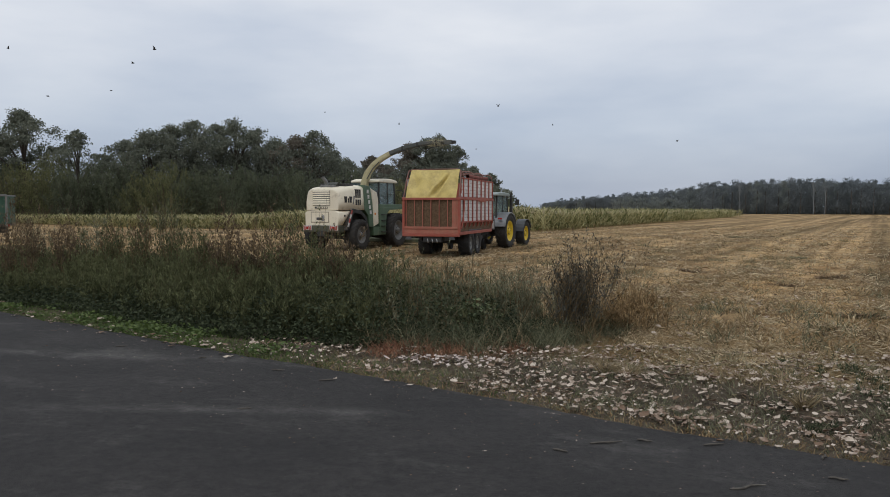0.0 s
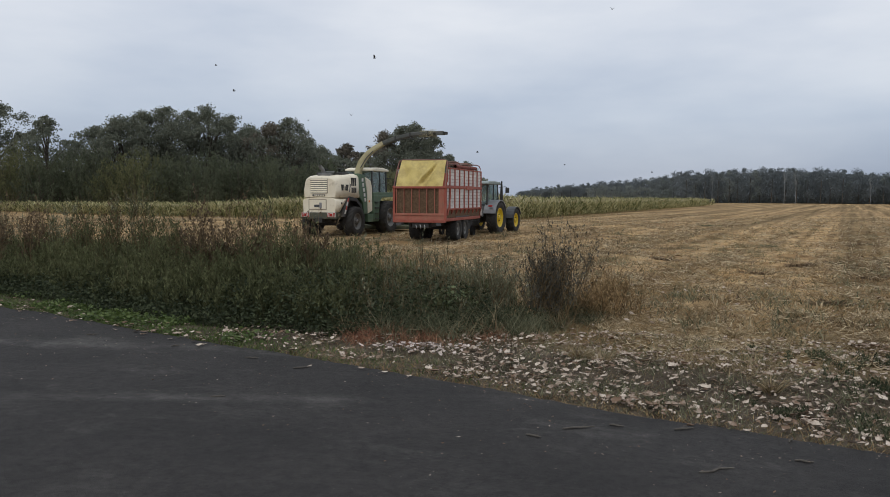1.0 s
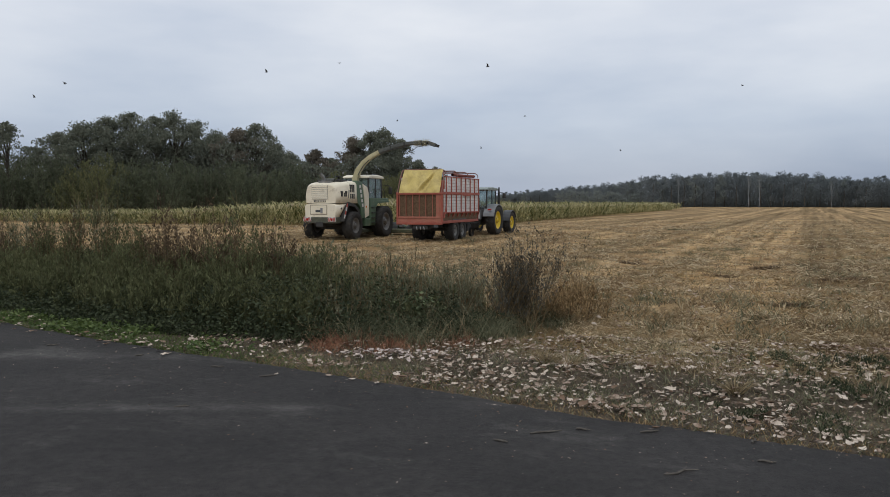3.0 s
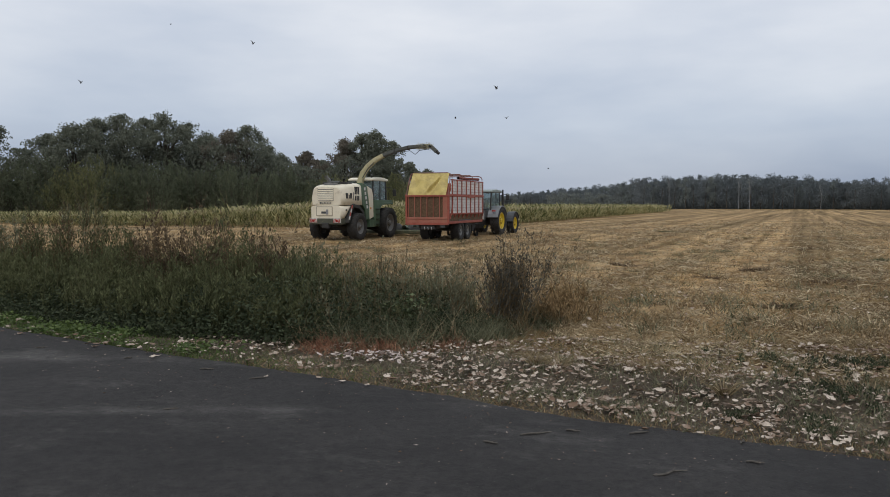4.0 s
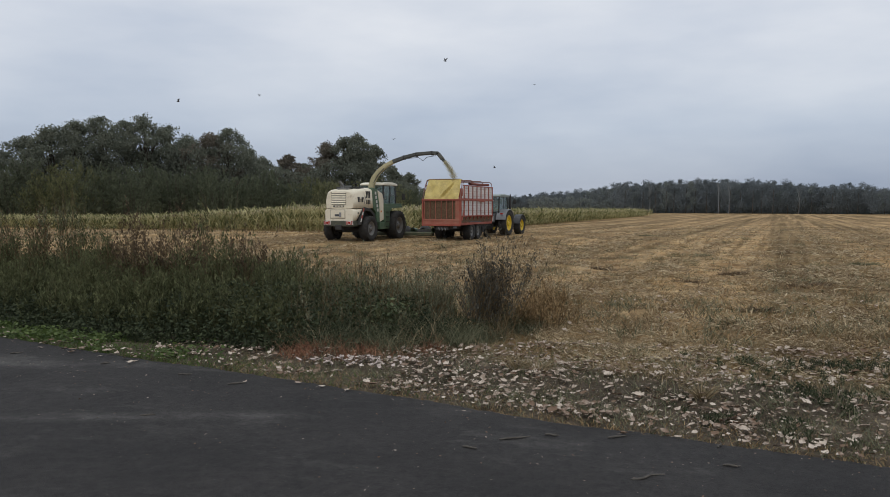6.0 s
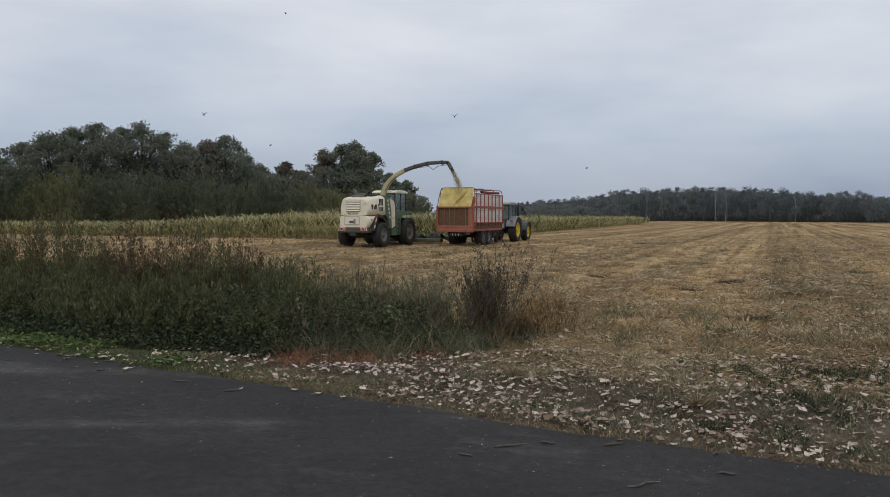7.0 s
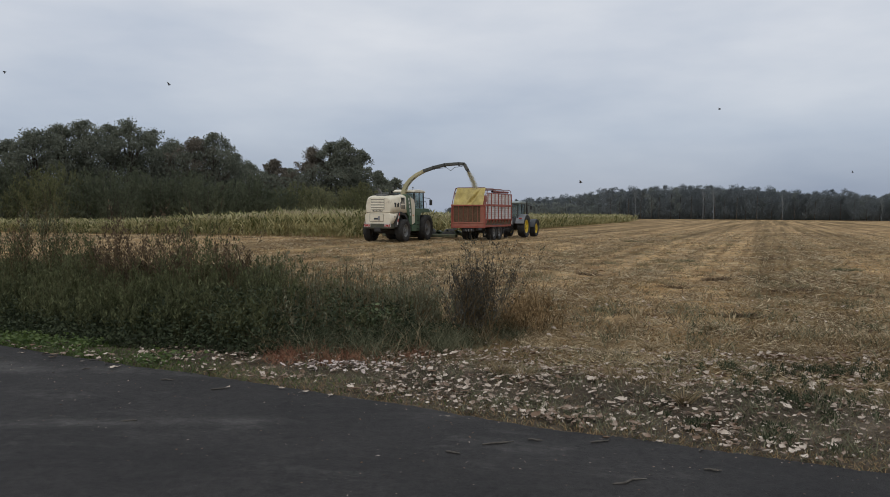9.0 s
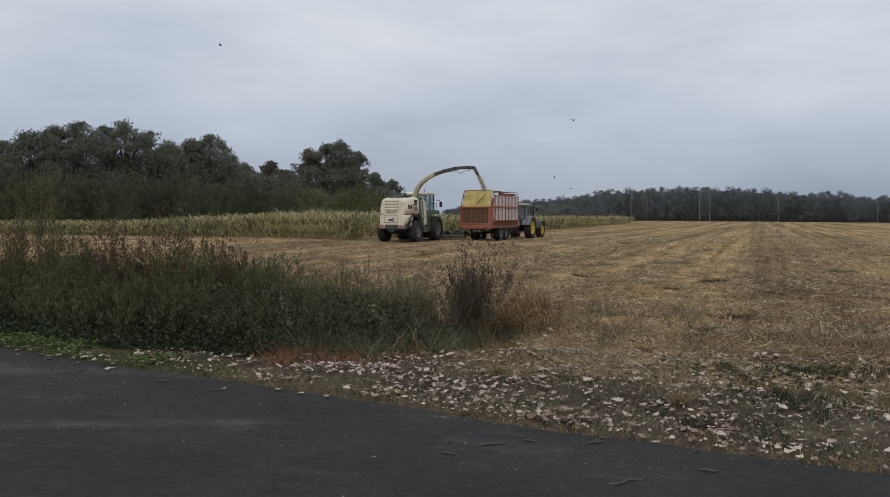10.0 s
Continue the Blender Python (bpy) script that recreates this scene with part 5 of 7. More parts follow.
def build_woods():
    # tall trees behind the hedge: bearing to the right in degrees, distance, elevation of the top in degrees, width
    tall = [(-34.5, 158.0, 6.0, 15.0), (-31.5, 156.0, 6.0, 13.7), (-28.6, 150.0, 6.6, 11.6), (-25.4, 139.0, 5.5, 8.9), (-22.3, 136.0, 4.9, 9.1), (-21.0, 132.0, 5.6, 9.7), (-19.4, 134.0, 6.1, 9.7), (-17.9, 136, 6.5, 10.3), (-16.4, 140, 6.25, 9.7), (-15.2, 136, 6.55, 10.3), (-13.6, 140, 6.0, 9.7), (-12.3, 144, 5.2, 9.7), (-10.9, 136, 5.5, 8.5), (-9.6, 138, 5.85, 9.0), (-8.2, 144, 4.4, 8.5), (-7.2, 142, 3.7, 8.5), (-5.5, 144, 4.05, 5.9), (-4.2, 150, 3.4, 7.4), (-2.7, 146, 4.9, 8.4), (-1.4, 144, 5.3, 8.4), (-0.4, 146, 5.55, 8.4), (0.85, 148, 4.7, 7.6), (2.0, 158, 3.2, 6.4), (3.3, 164, 2.65, 6.0)]
    for i, (az, d, el, w) in enumerate(tall):
        x, y = at_bearing(az, d)
        h = d * math.tan(radians(el)) + 1.9
        brown = i in (12, 16, 18)
        tree("oak_tree", x, y, h, w * 1.08, 100 + i, M_OAKBROWN if brown else M_OAK, "tall dark green broadleaf tree" + (" turning brown" if brown else " with a lumpy crown"), low=0.18, blobs=62, per=420 if w > 11 else 230, leaf=0.29 if w > 11 else 0.275, open_crown=0.12 if az == -25.4 else 0.0)
    # bushy hedge in front of them
    for i, az in enumerate(np.arange(-36.5, 4.6, 1.55)):
        rng = np.random.RandomState(300 + i)
        d = np.interp(az, [-36, -30, -25, -20, -8, 0, 5], [152, 146, 130, 121, 121, 130, 140]) + rng.uniform(-5, 4)
        el = np.interp(az, [-36, -30, -27, -24, -20, -15, -11, -7, -4, -2.5, 0, 2.5, 4.6], [3.6, 3.7, 3.4, 3.2, 3.25, 3.3, 2.9, 2.5, 2.3, 2.0, 2.1, 1.8, 1.5]) + 0.12 + 0.42 * math.sin(i * 2.4) * rng.uniform(0.4, 1.0)
        x, y = at_bearing(az, d)
        h = d * math.tan(radians(el)) + 1.9
        yellow = -29.5 < az < -26.5 or -21.8 < az < -18.5 or -33 < az < -31
        light = -4.0 < az < 3.5
        shrub(x, y, h, rng.uniform(6.4, 9.4) * d / 118, 300 + i, M_YELLOWHEDGE if yellow else (M_HEDGE if not light else M_OLIVE if i % 3 else M_YELLOWHEDGE),
              "dense hedge shrub with yellowing leaves" if yellow else "pale olive shrub beside the standing maize" if light else "dense dark green hedge shrub")
    # dark underwood closes the gaps at the foot of the hedge and between the trunks
    rng = np.random.RandomState(9)
    for deep, m, name in ((0.0, M_HEDGE, "underwood"), (9.0, M_OAK, "inner_wood")):
        az = rng.uniform(-40, 5, 60000)
        d = np.interp(az, [-40, -36, -30, -25, -20, -8, 0, 5], [158, 156, 150, 134, 125, 125, 134, 144]) + deep + rng.uniform(-1.5, 5, len(az))
        el_top = np.interp(az, [-40, -24, -11, -4, 5], [1.9, 1.8, 1.6, 1.2, 0.8]) if deep == 0 else 0.86 * np.interp(az, [-40, -34.5, -28.6, -27, -24, -21, -18, -15, -12.6, -9.6, -8.2, -4.2, -2.6, -0.4, 0.75, 1.9, 5], [5.5, 6, 6.2, 4.3, 3.6, 5.2, 6.0, 6.1, 5.1, 5.5, 4.2, 3.2, 4.4, 5.1, 4.2, 2.8, 1.8])
        P = np.stack([d * np.sin(np.radians(az)), d * np.cos(np.radians(az)), rng.rand(len(az)) * (d * np.tan(np.radians(el_top)) + 1.2)], axis=1)
        stuff(name, leaflets(P, rng.uniform(0.2, 0.42, len(P)), rng, 0.7, 0.0, UPRIGHT), m, "dark undergrowth between the hedge shrubs and trunks", "undergrowth")


def build_far_woods():
    rng = np.random.RandomState(21)
    leaves_a, leaves_b, trunks = [], [], []
    azs = np.concatenate([np.arange(7.6, 18, 0.30), np.arange(17.5, 42, 0.36)])
    for k, az in enumerate(azs):
        for row in range(2):
            a = az + rng.uniform(-0.15, 0.15)
            d = np.interp(a, [7.6, 17, 19, 30, 42], [470, 400, 345, 330, 300]) + row * 9 + rng.uniform(-4, 4)
            el = np.interp(a, [7.6, 8.4, 11.5, 14.3, 17, 18.2, 19, 22.6, 26, 27.5, 29.1, 31, 33.2, 33.8, 35, 37, 42], [0.5, 0.72, 1.0, 1.28, 1.5, 1.75, 2.0, 2.2, 2.22, 2.05, 2.1, 1.8, 1.6, 1.75, 1.5, 1.35, 1.3]) + rng.uniform(-0.20, 0.12) - 0.08 * (1 - row)
            h = d * math.tan(radians(max(el, 0.3))) + 1.8
            x, y = at_bearing(a, d)
            w = rng.uniform(5.0, 8.5)
            B = [(x + rng.uniform(-0.35, 0.35) * w, y + rng.uniform(-0.35, 0.35) * w, -0.2 + h * (0.12 + 0.82 * (j + 0.5) / 9), w * rng.uniform(0.24, 0.40) * (1 - 0.42 * j / 9)) for j in range(9)]
            P = crown_points(rng, B, 165, 0.9)
            (leaves_b if rng.rand() < 0.16 else leaves_a).append(leaflets(P, rng.uniform(0.22, 0.46, len(P)), rng, 0.7, 0.0, UPRIGHT))
            if row == 0 and k % 2:
                trunks.append(tube_np([(x, y - 2, -0.2), (x + 0.2, y - 2, h * 0.7)], [0.18, 0.10], 4))
    az = rng.uniform(7.2, 43, 95000)
    d = np.interp(az, [7.2, 17, 19, 30, 43], [478, 408, 352, 337, 308]) + rng.uniform(7, 18, len(az))
    el = 0.95 * np.interp(az, [7.2, 8.4, 11.5, 17, 19, 26, 29, 33.2, 37, 43], [0.4, 0.6, 0.85, 1.3, 1.75, 1.95, 1.8, 1.4, 1.15, 1.1])
    P = np.stack([d * np.sin(np.radians(az)), d * np.cos(np.radians(az)), rng.rand(len(az)) * (d * np.tan(np.radians(el)) + 1.7) - 0.2], axis=1)
    leaves_a.append(leaflets(P, rng.uniform(0.5, 1.1, len(P)), rng, 0.5, 0.0, UPRIGHT))
    az = rng.uniform(7.2, 43, 26000)
    d = np.interp(az, [7.2, 17, 19, 30, 43], [472, 402, 346, 331, 302]) + rng.uniform(2, 14, len(az))
    P = np.stack([d * np.sin(np.radians(az)), d * np.cos(np.radians(az)), rng.uniform(-0.3, 3.0, len(az))], axis=1)
    leaves_a.append(leaflets(P, rng.uniform(0.35, 0.7, len(P)), rng, 0.7))
    # the haze over these woods comes from their leaf colours alone
    stuff("far_woods", leaves_a, M_FARWOOD, "dark woods on the far field edge, haze put into the leaf colour", "woods")
    stuff("far_light_trees", leaves_b, M_FARGREEN, "paler trees among the far woods, leaf colour tinted for haze", "woods")
    stuff("far_trunks", trunks, M_BARK, "thin dark trunks along the far woods", "trunks")
    # low paler thicket before the darker wood
    P = []
    for a in np.arange(12.5, 18.6, 0.35):
        x, y = at_bearing(a, 365)
        h = rng.uniform(4.0, 7.5)
        P.append(crown_points(rng, [(x + rng.uniform(-1.5, 1.5), y, h * q, 1.9) for q in (0.25, 0.5, 0.78)], 60, 0.5))
    P = np.concatenate(P)
    stuff("far_thicket", leaflets(P, rng.uniform(0.5, 1.1, len(P)), rng, 0.5, 0.0, UPRIGHT), M_FARGREEN, "low grey-green thicket before the far woods, tinted for haze", "shrubs")
    for az, d, h0, h in ((20.9, 336, 0, 12.5), (25.55, 319, 0, 12.5), (26.25, 320, 0, 11.5), (30.7, 313, 0, 8.5), (36.6, 296, 0, 7.0)):
        x, y = at_bearing(az, d)
        b = empty("birch_tree", "slender pale birch at the far wood's edge", "tree", "birches at the far wood")
        b.location = (x, y, -0.2)
        r = 0.085 if az < 27 else 0.05
        part("trunk", mesh_np("trunk", *join_np([tube_np([(0, 0, 0), (0.1, 0, h * 0.45), (-0.15, 0, h)], [r * 1.3, r, 0.07], 6), tube_np([(0.05, 0, h * 0.6), (0.9, 0.2, h * 0.95)], [0.08, 0.03], 4), tube_np([(0.0, 0, h * 0.7), (-0.8, 0, h * 1.02)], [0.08, 0.03], 4)]), M_BIRCH, True), None, b)
        P = crown_points(rng, [(rng.uniform(-0.8, 0.8), rng.uniform(0.2, 0.8), h * q, 1.3) for q in (0.7, 0.9, 1.05)], 14, 0.9)
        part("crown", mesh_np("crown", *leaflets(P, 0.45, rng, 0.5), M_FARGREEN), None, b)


# ---- maize ----
def maize_arrays(P, h, rng):
    """Stalks, arching leaves and tassels for plants at P of height h."""
    n = len(P)
    up = np.tile([0.0, 0.0, 1.0], (n, 1))
    lean = up + rng.normal(size=(n, 3)) * np.array([0.05, 0.05, 0])
    stalk = ribbons(P, lean, lean, h * 0.92, 0.035, (1, 0.9, 0.6), rng)
    Ls = []
    for k in range(8):
        t = 0.10 + 0.80 * k / 7 + rng.uniform(-0.04, 0.04, n)
        a = rng.uniform(0, 6.28, n)
        out = np.stack([np.cos(a), np.sin(a), np.zeros(n)], axis=1)
        B = P + lean * (h * t)[:, None]
        L = rng.uniform(0.6, 1.05, n) * (1.0 - 0.35 * abs(t - 0.45))
        Ls.append(ribbons(B, out * 0.45 + up * rng.uniform(0.8, 1.7, n)[:, None], out * 0.8 + up * rng.uniform(-0.9, 1.0, n)[:, None], L, rng.uniform(0.075, 0.12, n), (0.7, 1.0, 0.75, 0.08), rng))
    top = P + lean * (h * 0.9)[:, None]
    Ts = []
    for k in range(4):
        d = up * 1.0 + rng.normal(size=(n, 3)) * np.array([0.38, 0.38, 0.1])
        Ts.append(ribbons(top, d, d + rng.normal(size=(n, 3)) * 0.2, h * rng.uniform(0.11, 0.20, n), 0.042, (1, 0.4), rng))
    return stalk, join_np(Ls), join_np(Ts)


def in_maize(x, y):
    """The uncut block: behind its front line, and left of the strip that is being cut and of the right-hand edge."""
    front = (x - 0.3) * 0.66 + (y - 57.5) * 0.75 > 0
    left_of_strip = (x - 0.3) * 0.857 - (y - 57.5) * 0.515 < 0
    ahead = (x - 7.6) * 0.515 + (y - 62.8) * 0.857 > 0
    inside_right = (x - 7.5) * 0.893 - (y - 62.0) * 0.451 < 0
    return front & ((left_of_strip & inside_right) | (ahead & inside_right))


def build_maize():
    rng = np.random.RandomState(31)
    u, v = np.array([0.515, 0.857]), np.array([0.857, -0.515])  # along and across the rows
    pts = []
    for r in range(-230, 90):
        s = np.arange(-80, 290, 0.17)
        q = np.array([0.3, 57.5]) + v * (r * 0.75) + u[None] * s[:, None]
        q = q + rng.normal(size=q.shape) * 0.06
        ok = in_maize(q[:, 0], q[:, 1])
        q = q[ok]
        if not len(q):
            continue
        # keep the rim, thin out the inside
        depth_front = (q[:, 0] - 0.3) * 0.66 + (q[:, 1] - 57.5) * 0.75
        depth_right = -((q[:, 0] - 7.5) * 0.893 - (q[:, 1] - 62.0) * 0.451)
        dist = np.hypot(q[:, 0], q[:, 1])
        az = np.degrees(np.arctan2(q[:, 0], q[:, 1]))
        rim = np.minimum(depth_front, depth_right)
        keep = np.where(rim < 4.5, 0.75, np.where(rim < 12, 0.22, 0.04)) * np.clip(95 / dist, 0.22, 1)
        ok = (rng.rand(len(q)) < keep) & (az > -38) & (dist < 195 + 25 * rng.rand(len(q)))
        pts.append(q[ok])
    q = np.concatenate(pts)
    P = np.stack([q[:, 0], q[:, 1], land(q[:, 0], q[:, 1])], axis=1)
    h = rng.normal(1.93, 0.11, len(P)) * np.interp(np.degrees(np.arctan2(P[:, 0], P[:, 1])), [-30, -16, -9, -3, 3, 6, 9], [0.54, 0.58, 0.82, 1.0, 1.0, 0.92, 0.80])
    near = (P[:, 1] < 64) & (P[:, 0] > -9)
    pick = np.where(near)[0][:130]
    rest = np.ones(len(P), bool)
    rest[pick] = False
    stalk, leaf, tas = maize_arrays(P[rest], h[rest], rng)
    stuff("maize_stalks", stalk, M_MAIZESTALK, "stalks of the standing maize crop", "maize")
    stuff("maize_leaves", leaf, M_MAIZE, "ripening green and straw-coloured standing maize", "maize")
    stuff("maize_tassels", tas, M_TASSEL, "pale dry tassels over the standing maize", "maize")
    models = []
    for k in range(5):
        e = empty("maize_plant", "ripening maize plant at the edge of the uncut crop", "maize", "maize plants at the crop edge")
        s, l, t = maize_arrays(np.zeros((1, 3)), np.array([1.9 + 0.04 * k]), rng)
        part("stalk", mesh_np("stalk", *s, M_MAIZESTALK), None, e)
        part("leaves", mesh_np("leaves", *l, M_MAIZE), None, e)
        part("tassel", mesh_np("tassel", *t, M_TASSEL), None, e)
        models.append(e)
    for k, i in enumerate(pick):
        m = pose(*P[i], 0, 0, rng.uniform(0, 360))
        if k < 5:
            models[k].matrix_basis = m
        else:
            copy_thing(models[k % 5], m)


# ---- weeds, grass and litter ----
BASE_X = [-30, -14, -8.92, -6.6, -4.3, -2.7, -1.39, -0.62, 0.12, 0.89, 1.68, 2.53, 3.26]
BASE_Y = [37, 20.5, 15.35, 13.8, 11.96, 10.89, 10.21, 9.92, 10.01, 10.23, 10.47, 11.3, 12.4]


def weed_arrays(P, h, rng, leaves=70, leaf=0.055, spread=0.32, bare=0.0, stems=3, aspect=0.26):
    """Branchy upright weeds: thin stems with side twigs and many narrow leaves."""
    S, Lf, Ld = [], [], []
    n = len(P)
    up = np.tile([0.0, 0.0, 1.0], (n, 1))
    for k in range(stems):
        a = rng.uniform(0, 6.28, n)
        out = np.stack([np.cos(a), np.sin(a), np.zeros(n)], axis=1)
        d = up + out * rng.uniform(0.0, spread, n)[:, None]
        L = h * rng.uniform(0.7, 1.0, n)
        S.append(ribbons(P, d, d + up * 0.3, L, 0.010, (1, 0.8, 0.3), rng))
        for j in range(5):
            t = rng.uniform(0.25, 0.9, n)
            B = P + unit(d) * (L * t)[:, None]
            a2 = rng.uniform(0, 6.28, n)
            o2 = np.stack([np.cos(a2), np.sin(a2), np.zeros(n)], axis=1)
            tw = o2 * 0.55 + up * rng.uniform(0.7, 1.7, n)[:, None]
            tl = h * rng.uniform(0.12, 0.28, n) * (1.1 - 0.5 * t)
            S.append(ribbons(B, tw, tw + up * 0.5, tl, 0.006, (1, 0.8, 0.3), rng))
            m = max(1, int(leaves / (stems * 5)))
            for _ in range(m):
                q = rng.uniform(0.1, 1.05, n)
                Lf.append(B + unit(tw) * (tl * q)[:, None] + rng.normal(size=(n, 3)) * 0.018)
                Ld.append(tw)
    Q, D = np.concatenate(Lf), np.concatenate(Ld)
    ok = rng.rand(len(Q)) > bare
    return join_np(S), leaflets(Q[ok], leaf * rng.uniform(0.6, 1.7, ok.sum()), rng, aspect, 0.0, D[ok])


def build_weeds():
    rng = np.random.RandomState(41)
    n = 2000
    x = np.concatenate([rng.uniform(-9.5, 0.9, n), rng.uniform(-16, -9, 420), rng.uniform(0.5, 1.5, 40)])
    back = rng.rand(len(x)) ** 0.9 * 2.5
    y = np.interp(x, BASE_X, BASE_Y) + 0.25 + back
    x = x + back * 0.25
    P = np.stack([x, y, soil(x, y)], axis=1)
    top = np.interp(x, [-16, -9, -6, -3, -1.2, -0.5, 0.2, 1.0, 2.2], [1.20, 1.20, 1.20, 1.20, 1.22, 1.12, 0.84, 0.62, 0.5])
    h = top * rng.uniform(np.interp(x, [-4, 0], [0.58, 0.36]), np.interp(x, [-4, 0], [1.04, 1.18])) * (1 + 0.07 * np.sin(x * 2.3) + 0.05 * np.sin(x * 5.1 + 1)) * np.clip(0.55 + back * 0.5, 0.5, 1)
    thin = (x > -1.0) & (rng.rand(len(x)) < np.interp(x, [-1.0, 0.6], [0.35, 0.85]))
    s, l = weed_arrays(P[thin], h[thin] * rng.uniform(0.9, 1.35, thin.sum()), rng, leaves=90, leaf=0.042, spread=0.18, bare=0.25)
    stuff("thin_weed_stems", s, M_WEEDBROWN, "thin brown stems where the weed bank thins out", "weeds")
    stuff("thin_weed_foliage", l, M_WEEDDARK, "sparse grey-green leaves where the weed bank thins out", "weeds")
    P, h = P[~thin], h[~thin]
    s, l = weed_arrays(P, h, rng, leaves=135, leaf=0.049)
    stuff("weed_stems", s, M_WEEDSTEM, "thin stems of the roadside weed bank", "weeds")
    stuff("weed_foliage", l, M_WEED, "dense olive-green weeds along the road verge", "weeds")
    # low leafy skirt; its dark leaf colour stands in for shade at the foot
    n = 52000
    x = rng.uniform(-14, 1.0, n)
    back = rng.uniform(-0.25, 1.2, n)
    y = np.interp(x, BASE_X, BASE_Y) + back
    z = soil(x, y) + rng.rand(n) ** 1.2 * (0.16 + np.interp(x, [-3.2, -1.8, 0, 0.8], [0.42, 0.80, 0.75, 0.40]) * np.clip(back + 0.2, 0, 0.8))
    stuff("nettle_skirt", leaflets(np.stack([x, y, z], axis=1), rng.uniform(0.03, 0.075, n), rng, 0.5, 0.3), M_WEEDLOW, "low nettles at the weed bank's foot, leaf colour darkened as shade", "weeds")
    # dark leaves added so that the gaps in the long grass look shaded
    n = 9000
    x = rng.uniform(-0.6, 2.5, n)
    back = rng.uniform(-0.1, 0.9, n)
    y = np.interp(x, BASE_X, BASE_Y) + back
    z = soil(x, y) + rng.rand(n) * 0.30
    stuff("shaded_undergrowth", leaflets(np.stack([x, y, z], axis=1), rng.uniform(0.02, 0.05, n), rng, 0.4, 0.2), M_WEEDLOW, "low leaves under the long grass, darkened as shade", "weeds")
    # tall dry seed stalks that stand out above the bank
    talls = [(-9.3, 16.6, 1.55, 0), (-8.7, 16.2, 1.5, 0), (-7.9, 15.9, 1.42, 0), (-7.4, 16.3, 1.38, 1), (-6.7, 15.6, 1.5, 1), (-6.0, 15.0, 1.62, 1), (-5.6, 15.2, 1.66, 1), (-5.1, 14.6, 1.58, 1), (-4.5, 14.3, 1.45, 1), (-3.9, 13.4, 1.42, 0), (-3.55, 13.2, 1.46, 0), (-3.2, 13.0, 1.40, 0), (-2.6, 12.6, 1.30, 0), (-2.1, 12.3, 1.46, 1), (-1.75, 12.2, 1.28, 0), (-1.15, 12.1, 0.92, 1)]
    talls += [(x, float(np.interp(x, BASE_X, BASE_Y)) + 2.4, h, k % 2) for k, (x, h) in enumerate(((-10.6, 1.5), (-8.2, 1.45), (-6.3, 1.5), (-3.0, 1.36), (-1.6, 1.0), (-9.9, 1.42), (-7.2, 1.36), (-5.4, 1.38), (-8.9, 1.5), (-4.6, 1.25)))]
    for i, (x, y, h, green) in enumerate(talls):
        e = empty("dock_plant", "tall dry brown dock stalks above the weeds" if not green else "tall grey-green mugwort above the weeds", "weed", "tall stalks in the weed bank")
        e.location = (x, y, float(soil(x, y)))
        P = np.concatenate([rng.normal(size=(7, 2)) * 0.09, np.zeros((7, 1))], axis=1)
        s, l = weed_arrays(P, np.full(7, h * 1.46) * rng.uniform(0.74, 1.03, 7), rng, leaves=285, leaf=0.042, spread=0.24, bare=0.30, aspect=0.34)
        tagged(part("stemwork", mesh_np("stemwork", *s, M_WEEDBROWN), None, e), kind="stuff")
        tagged(part("foliage", mesh_np("foliage", *l, (M_WEED if i % 3 else M_WEEDDARK) if green else M_DOCK), None, e), kind="stuff")
    # a paler leafy clump at the foot of the bank
    e = empty("bramble_clump", "pale green leafy bramble clump at the weed bank's foot", "weed")
    e.location = (0.40, 10.65, float(soil(0.40, 10.65)))
    n = 620
    d = unit(rng.normal(size=(n, 3)))
    P = d * (rng.rand(n) ** 0.4)[:, None] * np.array([0.42, 0.30, 0.27]) + np.array([0, 0, 0.33])
    stem = [tube_np([(0, 0, 0), (0.4 * q[0], 0.4 * q[1], 0.35), (q[0], q[1], q[2])], [0.006, 0.005, 0.003], 4) for q in P[:26]]
    tagged(part("stemwork", mesh_np("stemwork", *join_np(stem), M_WEEDSTEM), None, e), kind="stuff")
    tagged(part("foliage", mesh_np("foliage", *leaflets(P, rng.uniform(0.03, 0.075, n), rng, 0.7, 0.5), M_BRAMBLE), None, e), kind="stuff")
    # the dark bush and the rusty clumps at the end of the bank
    for (x, y, h, w, m, label, k) in ((1.66, 10.8, 1.46, 0.24, M_MUGWORT, "dark grey-brown mugwort bush at the bank's end", 15), (1.96, 10.75, 1.70, 0.20, M_MUGWORT, "dark grey-brown mugwort bush at the bank's end", 24), (1.0, 11.0, 1.42, 0.24, M_WEEDDARK, "thin dry mugwort clump beside the bush", 8), (2.75, 11.4, 0.78, 0.30, M_WITHERED, "rusty brown withered weed clump", 11), (3.15, 11.9, 0.85, 0.45, M_WITHERED, "brown withered weed clump", 14), (2.5, 11.1, 0.6, 0.3, M_WITHERED, "rusty brown withered weed clump", 10)):
        e = empty("mugwort_bush" if "mugwort" in label else "withered_clump", label, "weed")
        e.location = (x, y, float(soil(x, y)))
        P = np.concatenate([rng.normal(size=(k, 2)) * w * 0.45, np.zeros((k, 1))], axis=1)
        s, l = weed_arrays(P, h * rng.uniform(0.65, 1.0, k), rng, leaves=200, leaf=0.036, spread=0.68 if "bush" in label else 0.55, aspect=0.28)
        tagged(part("stemwork", mesh_np("stemwork", *s, M_WEEDBROWN), None, e), kind="stuff")
        tagged(part("foliage", mesh_np("foliage", *l, m), None, e), kind="stuff")


